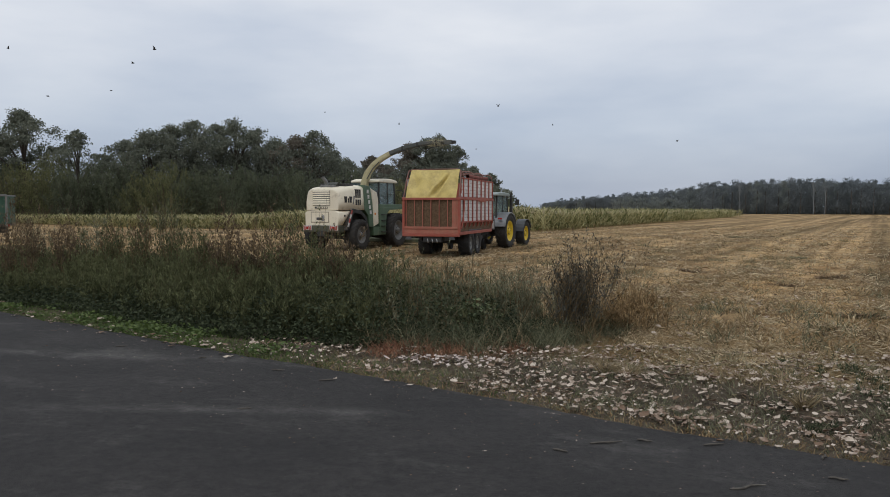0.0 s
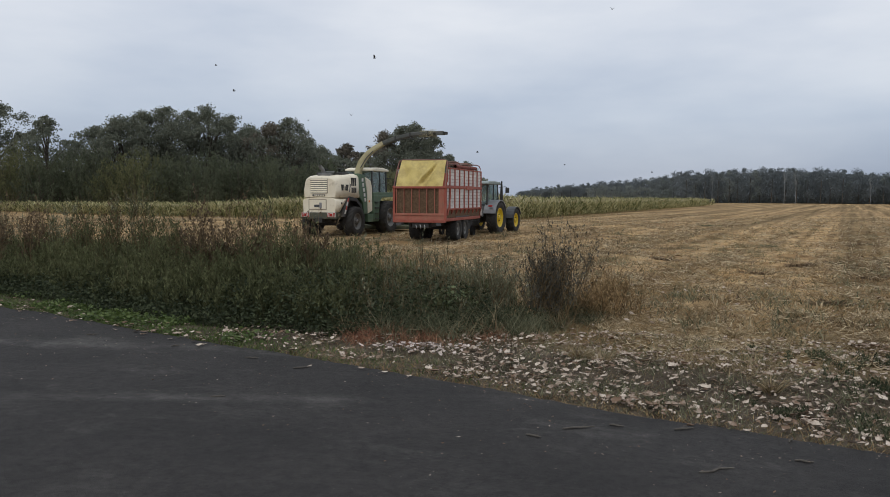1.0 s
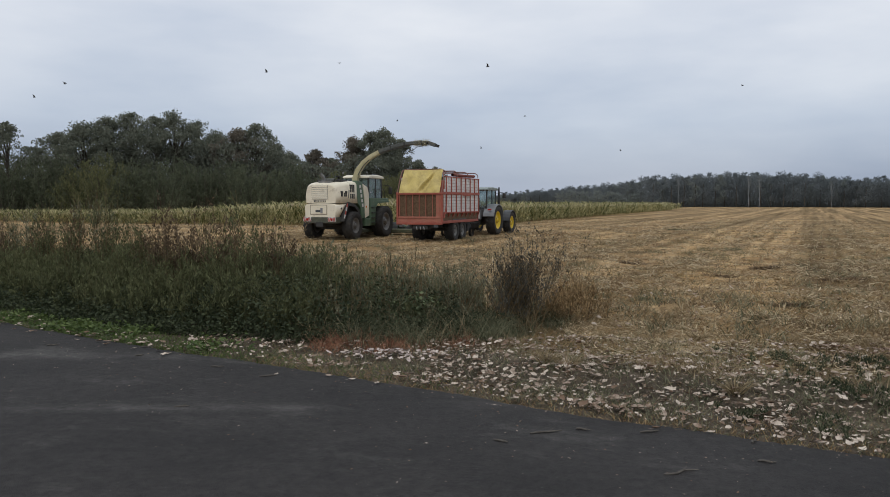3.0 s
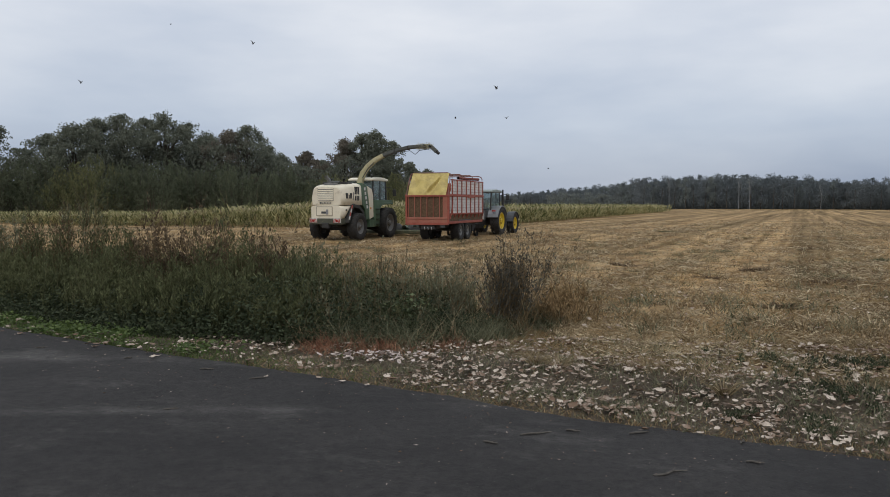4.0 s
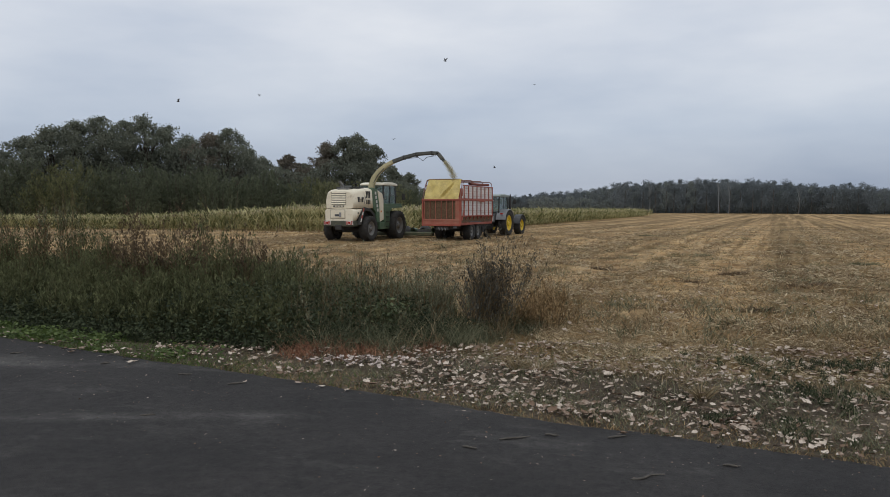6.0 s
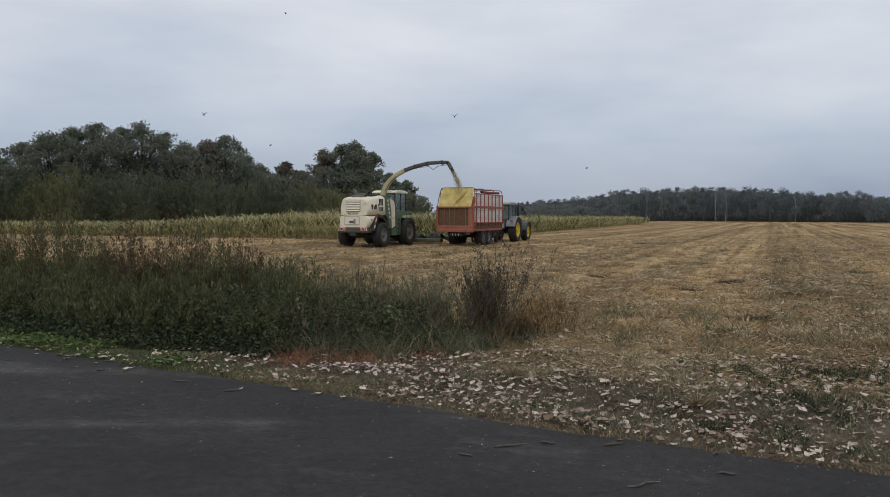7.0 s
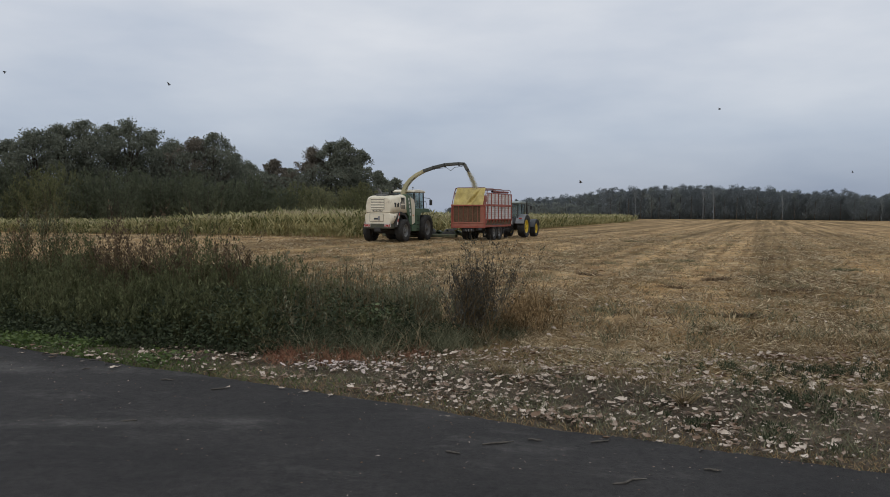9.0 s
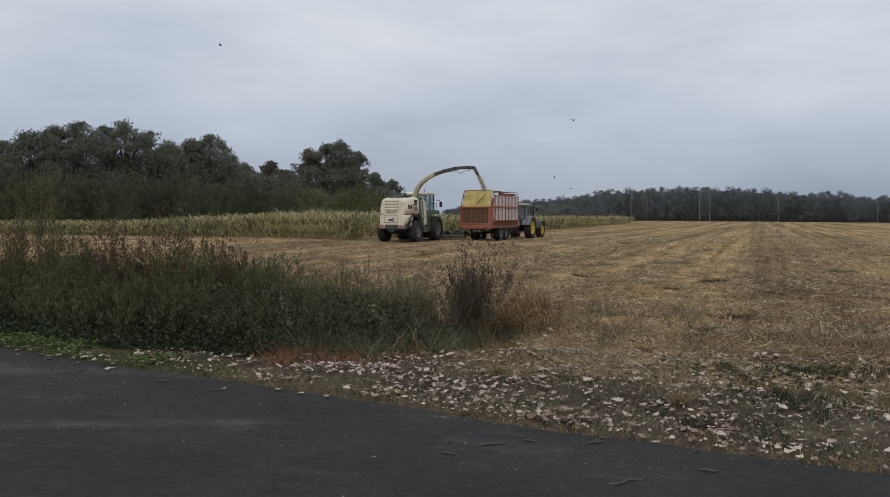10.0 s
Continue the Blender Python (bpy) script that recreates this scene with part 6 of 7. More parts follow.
def blades(name, x, y, L, wd, m, label, rng, lean=0.5, droop=0.4, category="grass"):
    n = len(x)
    P = np.stack([x, y, soil(x, y) - 0.01], axis=1)
    a = rng.uniform(0, 6.28, n)
    out = np.stack([np.cos(a), np.sin(a), np.zeros(n)], axis=1)
    up = np.tile([0.0, 0.0, 1.0], (n, 1))
    d0 = up + out * rng.uniform(0, lean, n)[:, None]
    d1 = out * rng.uniform(0.3, 1.2, n)[:, None] + up * rng.uniform(-droop, 0.9, n)[:, None]
    return stuff(name, ribbons(P, d0, d1, L, wd, (1, 0.8, 0.12), rng), m, label, category)


def clustered(rng, cx, cy, per, spread):
    n = len(cx)
    x = np.repeat(cx, per) + rng.normal(size=n * per) * spread
    y = np.repeat(cy, per) + rng.normal(size=n * per) * spread
    return x, y


def build_grass():
    rng = np.random.RandomState(51)
    # short verge grass along the asphalt edge, greener to the left
    x = rng.uniform(-13, 7, 22000)
    off = np.abs(rng.normal(size=len(x))) * np.interp(x, [-12, -4, 0, 7], [0.75, 0.6, 0.45, 0.40]) - 0.05
    y = edge_y(x) + off / 0.8
    green = x + rng.normal(size=len(x)) * 1.2 < -1.5
    blades("verge_grass", x[green], y[green], rng.uniform(0.04, 0.13, green.sum()), 0.008, M_GREENBRIGHT, "short fresh green verge grass by the asphalt", rng, 0.9)
    half = rng.rand(len(x)) < 0.35
    for pick, m, name, label in ((~green & half, M_GRASSGREY, "verge_grey_grass", "short grey-green verge grass by the asphalt"), (~green & ~half, M_WITHERED, "verge_dry_grass", "short dead verge grass by the asphalt")):
        blades(name, x[pick], y[pick], rng.uniform(0.02, 0.075, pick.sum()), 0.006, m, label, rng, 1.2)
    # leafy green ground cover on the left
    n = 15000
    x = rng.uniform(-13, -1.6, n)
    f = rng.rand(n)
    y = edge_y(x) * (1 - f) + (np.interp(x, BASE_X, BASE_Y) + 0.1) * f
    keep = (np.sin(x * 2.1 + y) + np.sin(x * 5.3 + 1) + np.sin(y * 4.1) + rng.normal(size=n) * 0.7) > 0.35
    x, y = x[keep], y[keep]
    P = np.stack([x, y, soil(x, y) + rng.rand(len(x)) * 0.10], axis=1)
    stuff("ground_cover", leaflets(P, rng.uniform(0.03, 0.075, len(x)), rng, 0.75, 0.7), M_GREENBRIGHT, "low fresh green ground cover on the verge", "ground cover")
    # long grey-green grass before the bush, rusty dead grass beside it
    cx = rng.uniform(-0.5, 2.45, 130)
    cy = np.interp(cx, BASE_X, BASE_Y) + rng.uniform(-0.35, 0.6, 130)
    x, y = clustered(rng, cx, cy, 60, 0.09)
    blades("long_grass", x, y, rng.uniform(0.20, 0.52, len(x)), 0.0065, M_GRASSGREY, "long grey-green drooping grass before the weed bank", rng, 0.9, 1.3)
    cx = rng.uniform(-1.0, 2.5, 26)
    cy = np.interp(cx, BASE_X, BASE_Y) + rng.uniform(-0.3, 0.9, 26)
    x, y = clustered(rng, cx, cy, 26, 0.07)
    blades("bleached_grass", x, y, rng.uniform(0.30, 0.75, len(x)), 0.005, M_GRASSDRY, "bleached dry grass stalks among the long grass", rng, 0.5, 0.5)
    # a ragged fringe of thin stalks where the bank thins out
    cx = rng.uniform(-1.6, 1.3, 60)
    cy = np.interp(cx, BASE_X, BASE_Y) + rng.uniform(0.6, 2.2, 60)
    x, y = clustered(rng, cx, cy, 16, 0.10)
    blades("fringe_stalks", x, y, rng.uniform(0.5, 1.15, len(x)), 0.008, M_WEEDDARK, "thin grey-brown stalks where the weed bank thins out", rng, 0.35, 0.1, "weeds")
    cx = rng.uniform(-0.85, 0.95, 44)
    cy = np.interp(cx, BASE_X, BASE_Y) + rng.uniform(-0.75, 0.10, 44)
    x, y = clustered(rng, cx, cy, 60, 0.12)
    blades("rusty_grass", x, y, rng.uniform(0.07, 0.28, len(x)), 0.007, M_GRASSRUST, "rust-coloured dead grass patch on the verge", rng, 0.9, 0.9)
    # thin mat of dead and living fibres over the verge soil
    x = rng.uniform(-1.5, 10, 42000)
    y = edge_y(x) + rng.uniform(0.1, 6.0, len(x)) * np.interp(x, [-1.5, 1, 10], [0.35, 0.9, 1.15])
    pick = rng.rand(len(x)) < np.clip(0.35 + 0.12 * (y - edge_y(x)) + 0.25 * np.sin(x * 1.9) * np.sin(y * 1.4), 0.1, 0.9)
    blades("verge_dead_fibres", x[pick], y[pick], rng.uniform(0.03, 0.10, pick.sum()), 0.005, M_GRASSDRY, "thin mat of dead fibres over the verge soil", rng, 1.6, 0.9)
    blades("verge_live_fibres", x[~pick], y[~pick], rng.uniform(0.02, 0.07, (~pick).sum()), 0.005, M_GRASSGREY, "sparse grey-green blades over the verge soil", rng, 1.2, 0.9)
    # tussocks out on the field
    n = 900
    r = 11.0 * (52 / 11.0) ** rng.rand(n)
    az = np.radians(rng.uniform(-10, 41, n))
    cx, cy = r * np.sin(az), r * np.cos(az)
    ok = (off_road(cx, cy) > 4.5) & ~in_maize(cx, cy) & ~((cx < 2.6) & (cy < np.interp(cx, BASE_X, BASE_Y) + 2.6))
    x, y = clustered(rng, cx[ok][::7], cy[ok][::7], 90, 0.20)
    blades("field_tufts", x, y, rng.uniform(0.10, 0.34, len(x)), 0.011, M_GRASSGREY, "grey-green grass tufts in the stubble", rng, 0.8, 0.6, "grass")
    x, y = clustered(rng, cx[ok], cy[ok], 40, 0.18)
    blades("field_tussocks", x, y, rng.uniform(0.08, 0.28, len(x)), 0.010, M_WITHERED, "brown withered tussocks in the stubble", rng, 1.0, 0.6, "grass")
    # tufts among the litter, dark and pale
    cx = rng.uniform(-0.5, 8.5, 230)
    cy = edge_y(cx) + rng.uniform(0.2, 4.2, 230)
    x, y = clustered(rng, cx, cy, 44, 0.13)
    blades("litter_tufts", x, y, rng.uniform(0.06, 0.20, len(x)), 0.006, M_GRASSGREY, "small grey-green tufts among the litter", rng, 0.9)
    cx = rng.uniform(1.5, 12, 260)
    cy = edge_y(cx) + rng.uniform(2.2, 8.0, 260)
    x, y = clustered(rng, cx, cy, 60, 0.16)
    blades("dry_tufts", x, y, rng.uniform(0.08, 0.28, len(x)), 0.007, M_GRASSDRY, "dry straw-coloured grass tufts at the field's edge", rng, 1.0, 0.9)
    for (tx, ty) in ((1.75, 8.3), (3.25, 6.9), (1.95, 8.15), (4.1, 9.8), (5.2, 9.6)):
        e = empty("grass_tuft", "bleached dry grass tuft among the litter", "grass", "bleached tufts")
        e.location = (tx, ty, float(soil(tx, ty)))
        a = rng.uniform(0, 6.28, 110)
        out = np.stack([np.cos(a), np.sin(a), np.zeros(110)], axis=1)
        up = np.tile([0.0, 0.0, 1.0], (110, 1))
        P = out * rng.rand(110)[:, None] * 0.09
        tagged(part("leafage", mesh_np("leafage", *ribbons(P, up + out * 0.6, up * 0.2 + out, rng.uniform(0.14, 0.34, 110), 0.006, (1, 0.8, 0.1), rng), M_GRASSDRY), None, e), kind="stuff")
    # dark green weeds low among the litter on the right
    cx = np.concatenate([rng.uniform(2.8, 3.9, 20), rng.uniform(4.2, 7.5, 26), 5.6 + rng.normal(size=80) * 0.75, 4.35 + rng.normal(size=30) * 0.25])
    cy = np.concatenate([edge_y(cx[:20]) + rng.uniform(0.3, 1.2, 20), edge_y(cx[20:46]) + rng.uniform(2.0, 4.6, 26), 8.1 + rng.normal(size=80) * 0.22, 6.6 + rng.normal(size=30) * 0.4])
    P = np.stack([cx, cy, soil(cx, cy)], axis=1)
    s, l = weed_arrays(P, rng.uniform(0.06, 0.17, len(P)), rng, leaves=60, leaf=0.026, spread=1.2)
    stuff("low_weed_stems", s, M_WEEDDARK, "thin stems of low weeds in the litter", "weeds")
    stuff("low_weeds", l, M_WEEDLOW, "low dark green weeds among the maize litter", "weeds")


def build_stubble():
    """Straw, broken stalks and stubble over the harvested field, denser near by."""
    rng = np.random.RandomState(61)
    n = 190000
    r = 9.0 * (95 / 9.0) ** (rng.rand(n) ** 1.05)
    az = np.radians(rng.uniform(-33, 41, n))
    x, y = r * np.sin(az), r * np.cos(az)
    ok = (off_road(x, y) > 1.8) & ~in_maize(x, y) & ~((x < 2.4) & (y < np.interp(x, BASE_X, BASE_Y) + 2.4))
    lump = np.sin(x * 0.9 + 1.3 * np.sin(y * 0.5)) + np.sin(y * 1.1 + x * 0.4) + rng.normal(size=n) * 0.8
    c = x * 0.857 - y * 0.515
    lump += 0.9 * np.sin(c * 1.15 + 0.6) + 0.5 * np.sin(c * 2.7)
    ok &= lump > np.interp(r, [9, 25, 60], [-0.9, -0.2, 0.3])
    x, y, r = x[ok], y[ok], r[ok]
    m = len(x)
    P = np.stack([x, y, soil(x, y) + rng.uniform(0.0, 0.05, m)], axis=1)
    a = rng.uniform(0, 6.28, m)
    d = np.stack([np.cos(a), np.sin(a), rng.uniform(-0.05, 0.35, m)], axis=1)
    k = np.clip(r / 22, 1.0, 3.0)
    stuff("maize_straw", ribbons(P, d, d + rng.normal(size=(m, 3)) * 0.3, rng.uniform(0.04, 0.16, m) * np.clip(r / 14, 1, 1.8), rng.uniform(0.004, 0.013, m) * k, (0.8, 1, 0.5), rng), M_STRAW, "loose maize straw over the harvested field", "straw")
    # standing fuzz of dry grass and stubs
    n = 110000
    r = 10.0 * (110 / 10.0) ** rng.rand(n)
    az = np.radians(rng.uniform(-33, 41, n))
    x, y = r * np.sin(az), r * np.cos(az)
    ok = (off_road(x, y) > 2.8) & ~in_maize(x, y) & ~((x < 2.4) & (y < np.interp(x, BASE_X, BASE_Y) + 2.4))
    ok &= (np.sin(x * 0.5 + 2 * np.sin(y * 0.23)) + np.sin(y * 0.61 + x * 0.2) + rng.normal(size=n) * 0.5) > np.interp(r, [10, 25, 60], [0.4, 0.3, -0.1])
    x, y, r = x[ok], y[ok], r[ok]
    blades("stubble_fuzz", x, y, rng.uniform(0.05, 0.17, len(x)), 0.006 * np.clip(r / 18, 1, 4), M_GRASSDRY, "dry standing stubble over the field", rng, 1.0, 0.5, "stubble")
    # cut stubs in rows
    u, v = np.array([0.515, 0.857]), np.array([0.857, -0.515])
    pts = []
    for k in range(-30, 80):
        s = np.arange(-20, 75, 0.22)
        q = v * (k * 0.75) + u[None] * s[:, None] + rng.normal(size=(len(s), 2)) * 0.04
        dist = np.hypot(q[:, 0], q[:, 1])
        azq = np.degrees(np.arctan2(q[:, 0], q[:, 1]))
        ok = (dist < 60) & (off_road(q[:, 0], q[:, 1]) > 4.0) & ~in_maize(q[:, 0], q[:, 1]) & (azq > -30) & (azq < 40) & (rng.rand(len(q)) < 0.55)
        ok &= ~((q[:, 0] < 2.4) & (q[:, 1] < np.interp(q[:, 0], BASE_X, BASE_Y) + 2.6))
        pts.append(q[ok])
    q = np.concatenate(pts)
    P = np.stack([q[:, 0], q[:, 1], soil(q[:, 0], q[:, 1])], axis=1)
    up = np.tile([0.0, 0.0, 1.0], (len(P), 1)) + rng.normal(size=(len(P), 3)) * 0.25
    stuff("cut_stubs", ribbons(P, up, up, rng.uniform(0.06, 0.17, len(P)), 0.022, (1.0, 0.95, 0.8), rng), M_STRAW, "cut maize stubs standing in rows", "stubble")
    # torn maize leaves, long and pale, lying curled over the stubble
    n = 8000
    r = 11.0 * (60 / 11.0) ** rng.rand(n)
    az = np.radians(rng.uniform(-20, 41, n))
    x, y = r * np.sin(az), r * np.cos(az)
    c = x * 0.857 - y * 0.515
    ok = (off_road(x, y) > 3.4) & ~in_maize(x, y) & ~((x < 2.4) & (y < np.interp(x, BASE_X, BASE_Y) + 2.4)) & (np.sin(c * 1.15 + 0.6) + rng.normal(size=n) * 0.6 > 0)
    x, y = x[ok], y[ok]
    P = np.stack([x, y, soil(x, y) + 0.03], axis=1)
    a = rng.uniform(0, 6.28, len(x))
    d = np.stack([np.cos(a), np.sin(a), rng.uniform(0.1, 0.9, len(x))], axis=1)
    stuff("torn_maize_leaves", ribbons(P, d, d * np.array([1, 1, -0.6]) + rng.normal(size=(len(x), 3)) * 0.4, rng.uniform(0.12, 0.48, len(x)) * np.clip(np.hypot(x, y) / 22, 0.4, 1), rng.uniform(0.015, 0.04, len(x)) * np.clip(np.hypot(x, y) / 22, 0.4, 1), (0.5, 1, 0.7, 0.1), rng), M_STRAW, "torn pale maize leaves curled over the stubble", "leaves")
    # loose heaps of chopped trash: pale shreds over brown matted clumps
    n = 230
    r = 11.5 * (62 / 11.5) ** rng.rand(n)
    az = np.radians(rng.uniform(-8, 41, n))
    cx, cy = r * np.sin(az), r * np.cos(az)
    ok = (off_road(cx, cy) > 4.2) & ~in_maize(cx, cy) & ~((cx < 3.0) & (cy < np.interp(cx, BASE_X, BASE_Y) + 2.6))
    cx, cy, r = cx[ok], cy[ok], r[ok]
    x, y = clustered(rng, cx, cy, 46, 0.27)
    big = np.repeat(np.clip(r / 20, 0.7, 2.2), 46)
    P = np.stack([x, y, soil(x, y) + rng.uniform(0.02, 0.11, len(x))], axis=1)
    a = rng.uniform(0, 6.28, len(x))
    d = np.stack([np.cos(a), np.sin(a), rng.uniform(-0.1, 0.5, len(x))], axis=1)
    stuff("trash_heaps", ribbons(P, d, d + rng.normal(size=(len(x), 3)) * 0.5, rng.uniform(0.06, 0.24, len(x)), rng.uniform(0.007, 0.017, len(x)) * big, (0.6, 1, 0.3), rng), M_STRAW, "loose heaps of chopped maize trash on the stubble", "straw")
    x, y = clustered(rng, cx + 0.35, cy - 0.15, 80, 0.34)
    blades("brown_mats", x, y, rng.uniform(0.08, 0.24, len(x)), 0.012, M_MATBROWN, "dark brown matted clumps in the stubble", rng, 1.4, 1.0, "stubble")
    # sparse green regrowth
    n = 1500
    r = 12 * (80 / 12.0) ** rng.rand(n)
    az = np.radians(rng.uniform(-5, 41, n))
    x, y = clustered(rng, r * np.sin(az), r * np.cos(az), 10, 0.15)
    ok = (off_road(x, y) > 5) & ~in_maize(x, y)
    blades("green_regrowth", x[ok], y[ok], rng.uniform(0.06, 0.2, ok.sum()), 0.016, M_GRASSGREY, "sparse green regrowth in the stubble", rng, 0.9)
    # bigger broken stalks as things of their own
    stalks = [mesh_np("broken_stalk", *tube_np([(-L / 2, 0, 0.02), (-L * 0.1, 0.02, 0.05), (L * 0.2, -0.02, 0.03), (L / 2, 0.05, 0.06)], [0.011, 0.010, 0.009, 0.006], 5), M_STRAW, True) for L in (0.35, 0.5, 0.7)]
    for k in range(48):
        az, d = rng.uniform(6, 38), rng.uniform(13, 34)
        x, y = at_bearing(az, d)
        ob = tagged(new("broken_stalk", stalks[k % 3]), "broken straw-coloured maize stalk lying on the stubble", "stalk", "broken stalks on the field")
        ob.matrix_basis = pose(x, y, float(soil(x, y)) + 0.03, 0, rng.uniform(-8, 8), rng.uniform(0, 360))


def build_tussocks():
    """Matted clumps that stand out of the stubble, brown and grey-green."""
    rng = np.random.RandomState(66)
    for x, y, w, green in ((8.0, 24.7, 0.3, 0), (11.1, 18.0, 0.42, 0), (13.3, 24.2, 0.3, 0), (18.3, 26.4, 0.5, 1), (8.6, 19.4, 0.3, 0), (11.1, 22.0, 0.3, 0), (19.9, 52.2, 0.5, 1), (14.8, 32.5, 0.35, 1), (7.1, 27.8, 0.35, 0), (5.1, 14.0, 0.3, 1), (4.0, 14.5, 0.25, 1), (7.0, 12.7, 0.25, 0)):
        e = empty("stubble_tussock", "grey-green grass tussock in the stubble" if green else "dark brown matted tussock in the stubble", "grass", "tussocks in the stubble")
        e.location = (x, y, float(soil(x, y)))
        n = 420
        a, u = rng.uniform(0, 6.28, n), rng.rand(n) ** 0.6
        out = np.stack([np.cos(a), np.sin(a), np.zeros(n)], axis=1)
        P = out * (u * w)[:, None] * np.array([1.5, 0.7, 1])
        P[:, 2] = soil(P[:, 0] + x, P[:, 1] + y) - float(soil(x, y))
        up = np.tile([0.0, 0.0, 1.0], (n, 1))
        blade = ribbons(P, up + out * rng.uniform(0.1, 0.8, n)[:, None], out + up * rng.uniform(-0.8, 0.6, n)[:, None], rng.uniform(0.10, 0.30, n) * (1.15 - 0.5 * u), 0.013, (1, 0.8, 0.12), rng)
        tagged(part("leafage", mesh_np("leafage", *blade, M_GRASSGREY if green else M_MATBROWN), None, e), kind="stuff")


def leaf_mesh(rng, L):
    """A dry fallen leaf: broad, wavy-edged, cupped along its midrib, with a short stalk."""
    nu, nv = 8, 5
    V = []
    bend, twist, wid, cup = rng.uniform(-0.25, 0.25), rng.uniform(-0.9, 0.9), rng.uniform(0.62, 0.85), rng.uniform(0.10, 0.45) * rng.choice([1, 1, -0.5])
    outline = (0.05, 0.62, 0.98, 0.88, 1.0, 0.66, 0.40, 0.03)
    for i in range(nu):
        t = i / (nu - 1) * 2 - 1
        for j in range(nv):
            k = (j - 2) / 2
            w = wid * L * 0.5 * outline[i] * rng.uniform(0.82, 1.12)
            V.append((t * L * 0.5, k * w + bend * L * 0.3 * t * t, 0.004 + L * (cup * k * k * 0.5 * outline[i] + 0.14 * t * t * (1 + twist * k)) + rng.uniform(0, 0.035) * L))
    Q = [(i * nv + j, i * nv + j + 1, (i + 1) * nv + j + 1, (i + 1) * nv + j) for i in range(nu - 1) for j in range(nv - 1)]
    k = len(V)
    V += [(-L * 0.5, -0.002, 0.01), (-L * 0.5, 0.002, 0.01), (-L * 0.85, 0.012, 0.004), (-L * 0.85, 0.008, 0.004)]
    return np.array(V), np.array(Q + [(k, k + 1, k + 2, k + 3)])


def build_litter():
    rng = np.random.RandomState(71)

    def spot(n):
        x = np.concatenate([rng.uniform(-2.6, 2, int(n * 0.07)), 0.2 + 8.0 * rng.rand(n - int(n * 0.07)) ** 0.78])
        width = np.interp(x, [-3.2, -1.5, 0, 2, 4, 7.5], [0.6, 1.0, 1.9, 3.0, 3.9, 5.0])
        off = width * rng.rand(len(x)) ** 0.95 + 0.03
        return x, edge_y(x) + off / 0.8

    shapes = [leaf_mesh(rng, L) for L in (0.066, 0.074, 0.082, 0.092, 0.07, 0.08, 0.10, 0.06)]
    meshes = [mesh_np("fallen_leaf", V, Q, M_LEAF, True) for V, Q in shapes]

    def lay(x, y, scale, lift, tilt, k):
        V, Q = shapes[k % 8]
        m = np.array(pose(x, y, max(0.008, float(soil(x, y)) + lift), rng.uniform(-tilt, tilt), rng.uniform(-tilt, tilt), rng.uniform(0, 360)))
        return V * scale @ m[:3, :3].T + m[:3, 3], Q

    x, y = spot(300)
    for k in range(300):
        ob = tagged(new("fallen_leaf", meshes[k % 8]), "pale dry curled fallen leaf on the verge soil", "leaf", "fallen leaves on the verge")
        ob.matrix_basis = pose(x[k], y[k], float(soil(x[k], y[k])) + 0.03, rng.uniform(-20, 20), rng.uniform(-20, 20), rng.uniform(0, 360))
    # drifts of leaves in loose heaps, with their torn scraps between them
    cx, cy = spot(420)
    cx, cy = np.repeat(cx, 8), np.repeat(cy, 8)
    cx, cy = cx + rng.normal(size=len(cx)) * 0.20, cy + rng.normal(size=len(cy)) * 0.11
    ok = off_road(cx, cy) > 0.02
    arr = [lay(a, b, rng.uniform(0.5, 1.12), 0.03, 22, k) for k, (a, b) in enumerate(zip(cx[ok], cy[ok]))]
    x = rng.uniform(-10, -2.5, 150)
    y = edge_y(x) + rng.normal(size=150) * 0.26 + 0.14
    arr += [lay(a, b, rng.uniform(0.6, 1.2), 0.03, 14, k) for k, (a, b) in enumerate(zip(x, y))]
    # farther out, thinly over the field's edge
    x = rng.uniform(1, 14, 620)
    y = edge_y(x) + rng.uniform(3, 13, 620)
    arr += [lay(a, b, rng.uniform(0.5, 1.0), 0.03, 30, k) for k, (a, b) in enumerate(zip(x, y))]
    x, y = spot(6000)
    P = np.stack([x, y, soil(x, y) + rng.uniform(0.02, 0.05, len(x))], axis=1)
    stuff("leaf_scraps", leaflets(P, rng.uniform(0.012, 0.05, len(x)), rng, 0.6, 0.7), M_LEAF, "torn scraps of dry leaves on the verge", "litter")
    stuff("leaf_litter", arr, M_LEAF, "drifts of pale dry fallen leaves on the verge", "litter", True)
    # the pale heap of leaves on the rusty patch
    arr = []
    for k in range(90):
        V, Q = lay(0.05 + rng.normal() * 0.34, 9.0 + rng.normal() * 0.16, rng.uniform(0.6, 1.1), 0.02 + 0.05 * rng.rand(), 28, k)
        arr.append((V, Q))
    stuff("leaf_heap", arr, mat("bleached_leaf", (0.42, 0.34, 0.30), (0.66, 0.57, 0.51), 9, 0.8, bump=0.2, island=0.4), "small heap of bleached leaves on the rusty grass", "litter", True)
    # sticks and leaves on the asphalt
    sticks = [(1.24, 5.82, 0.26, 8), (1.55, 5.87, 0.12, -35), (1.95, 4.88, 0.26, 18), (0.86, 5.62, 0.13, -40), (-1.79, 6.79, 0.13, 4), (-1.23, 7.96, 0.17, 12), (-2.98, 9.7, 0.16, 0), (-1.85, 8.45, 0.16, -15), (-2.9, 9.15, 0.10, 20), (2.05, 5.78, 0.16, 8), (2.62, 5.03, 0.12, -30), (-4.2, 9.9, 0.14, 5), (2.75, 5.48, 0.10, 50)]
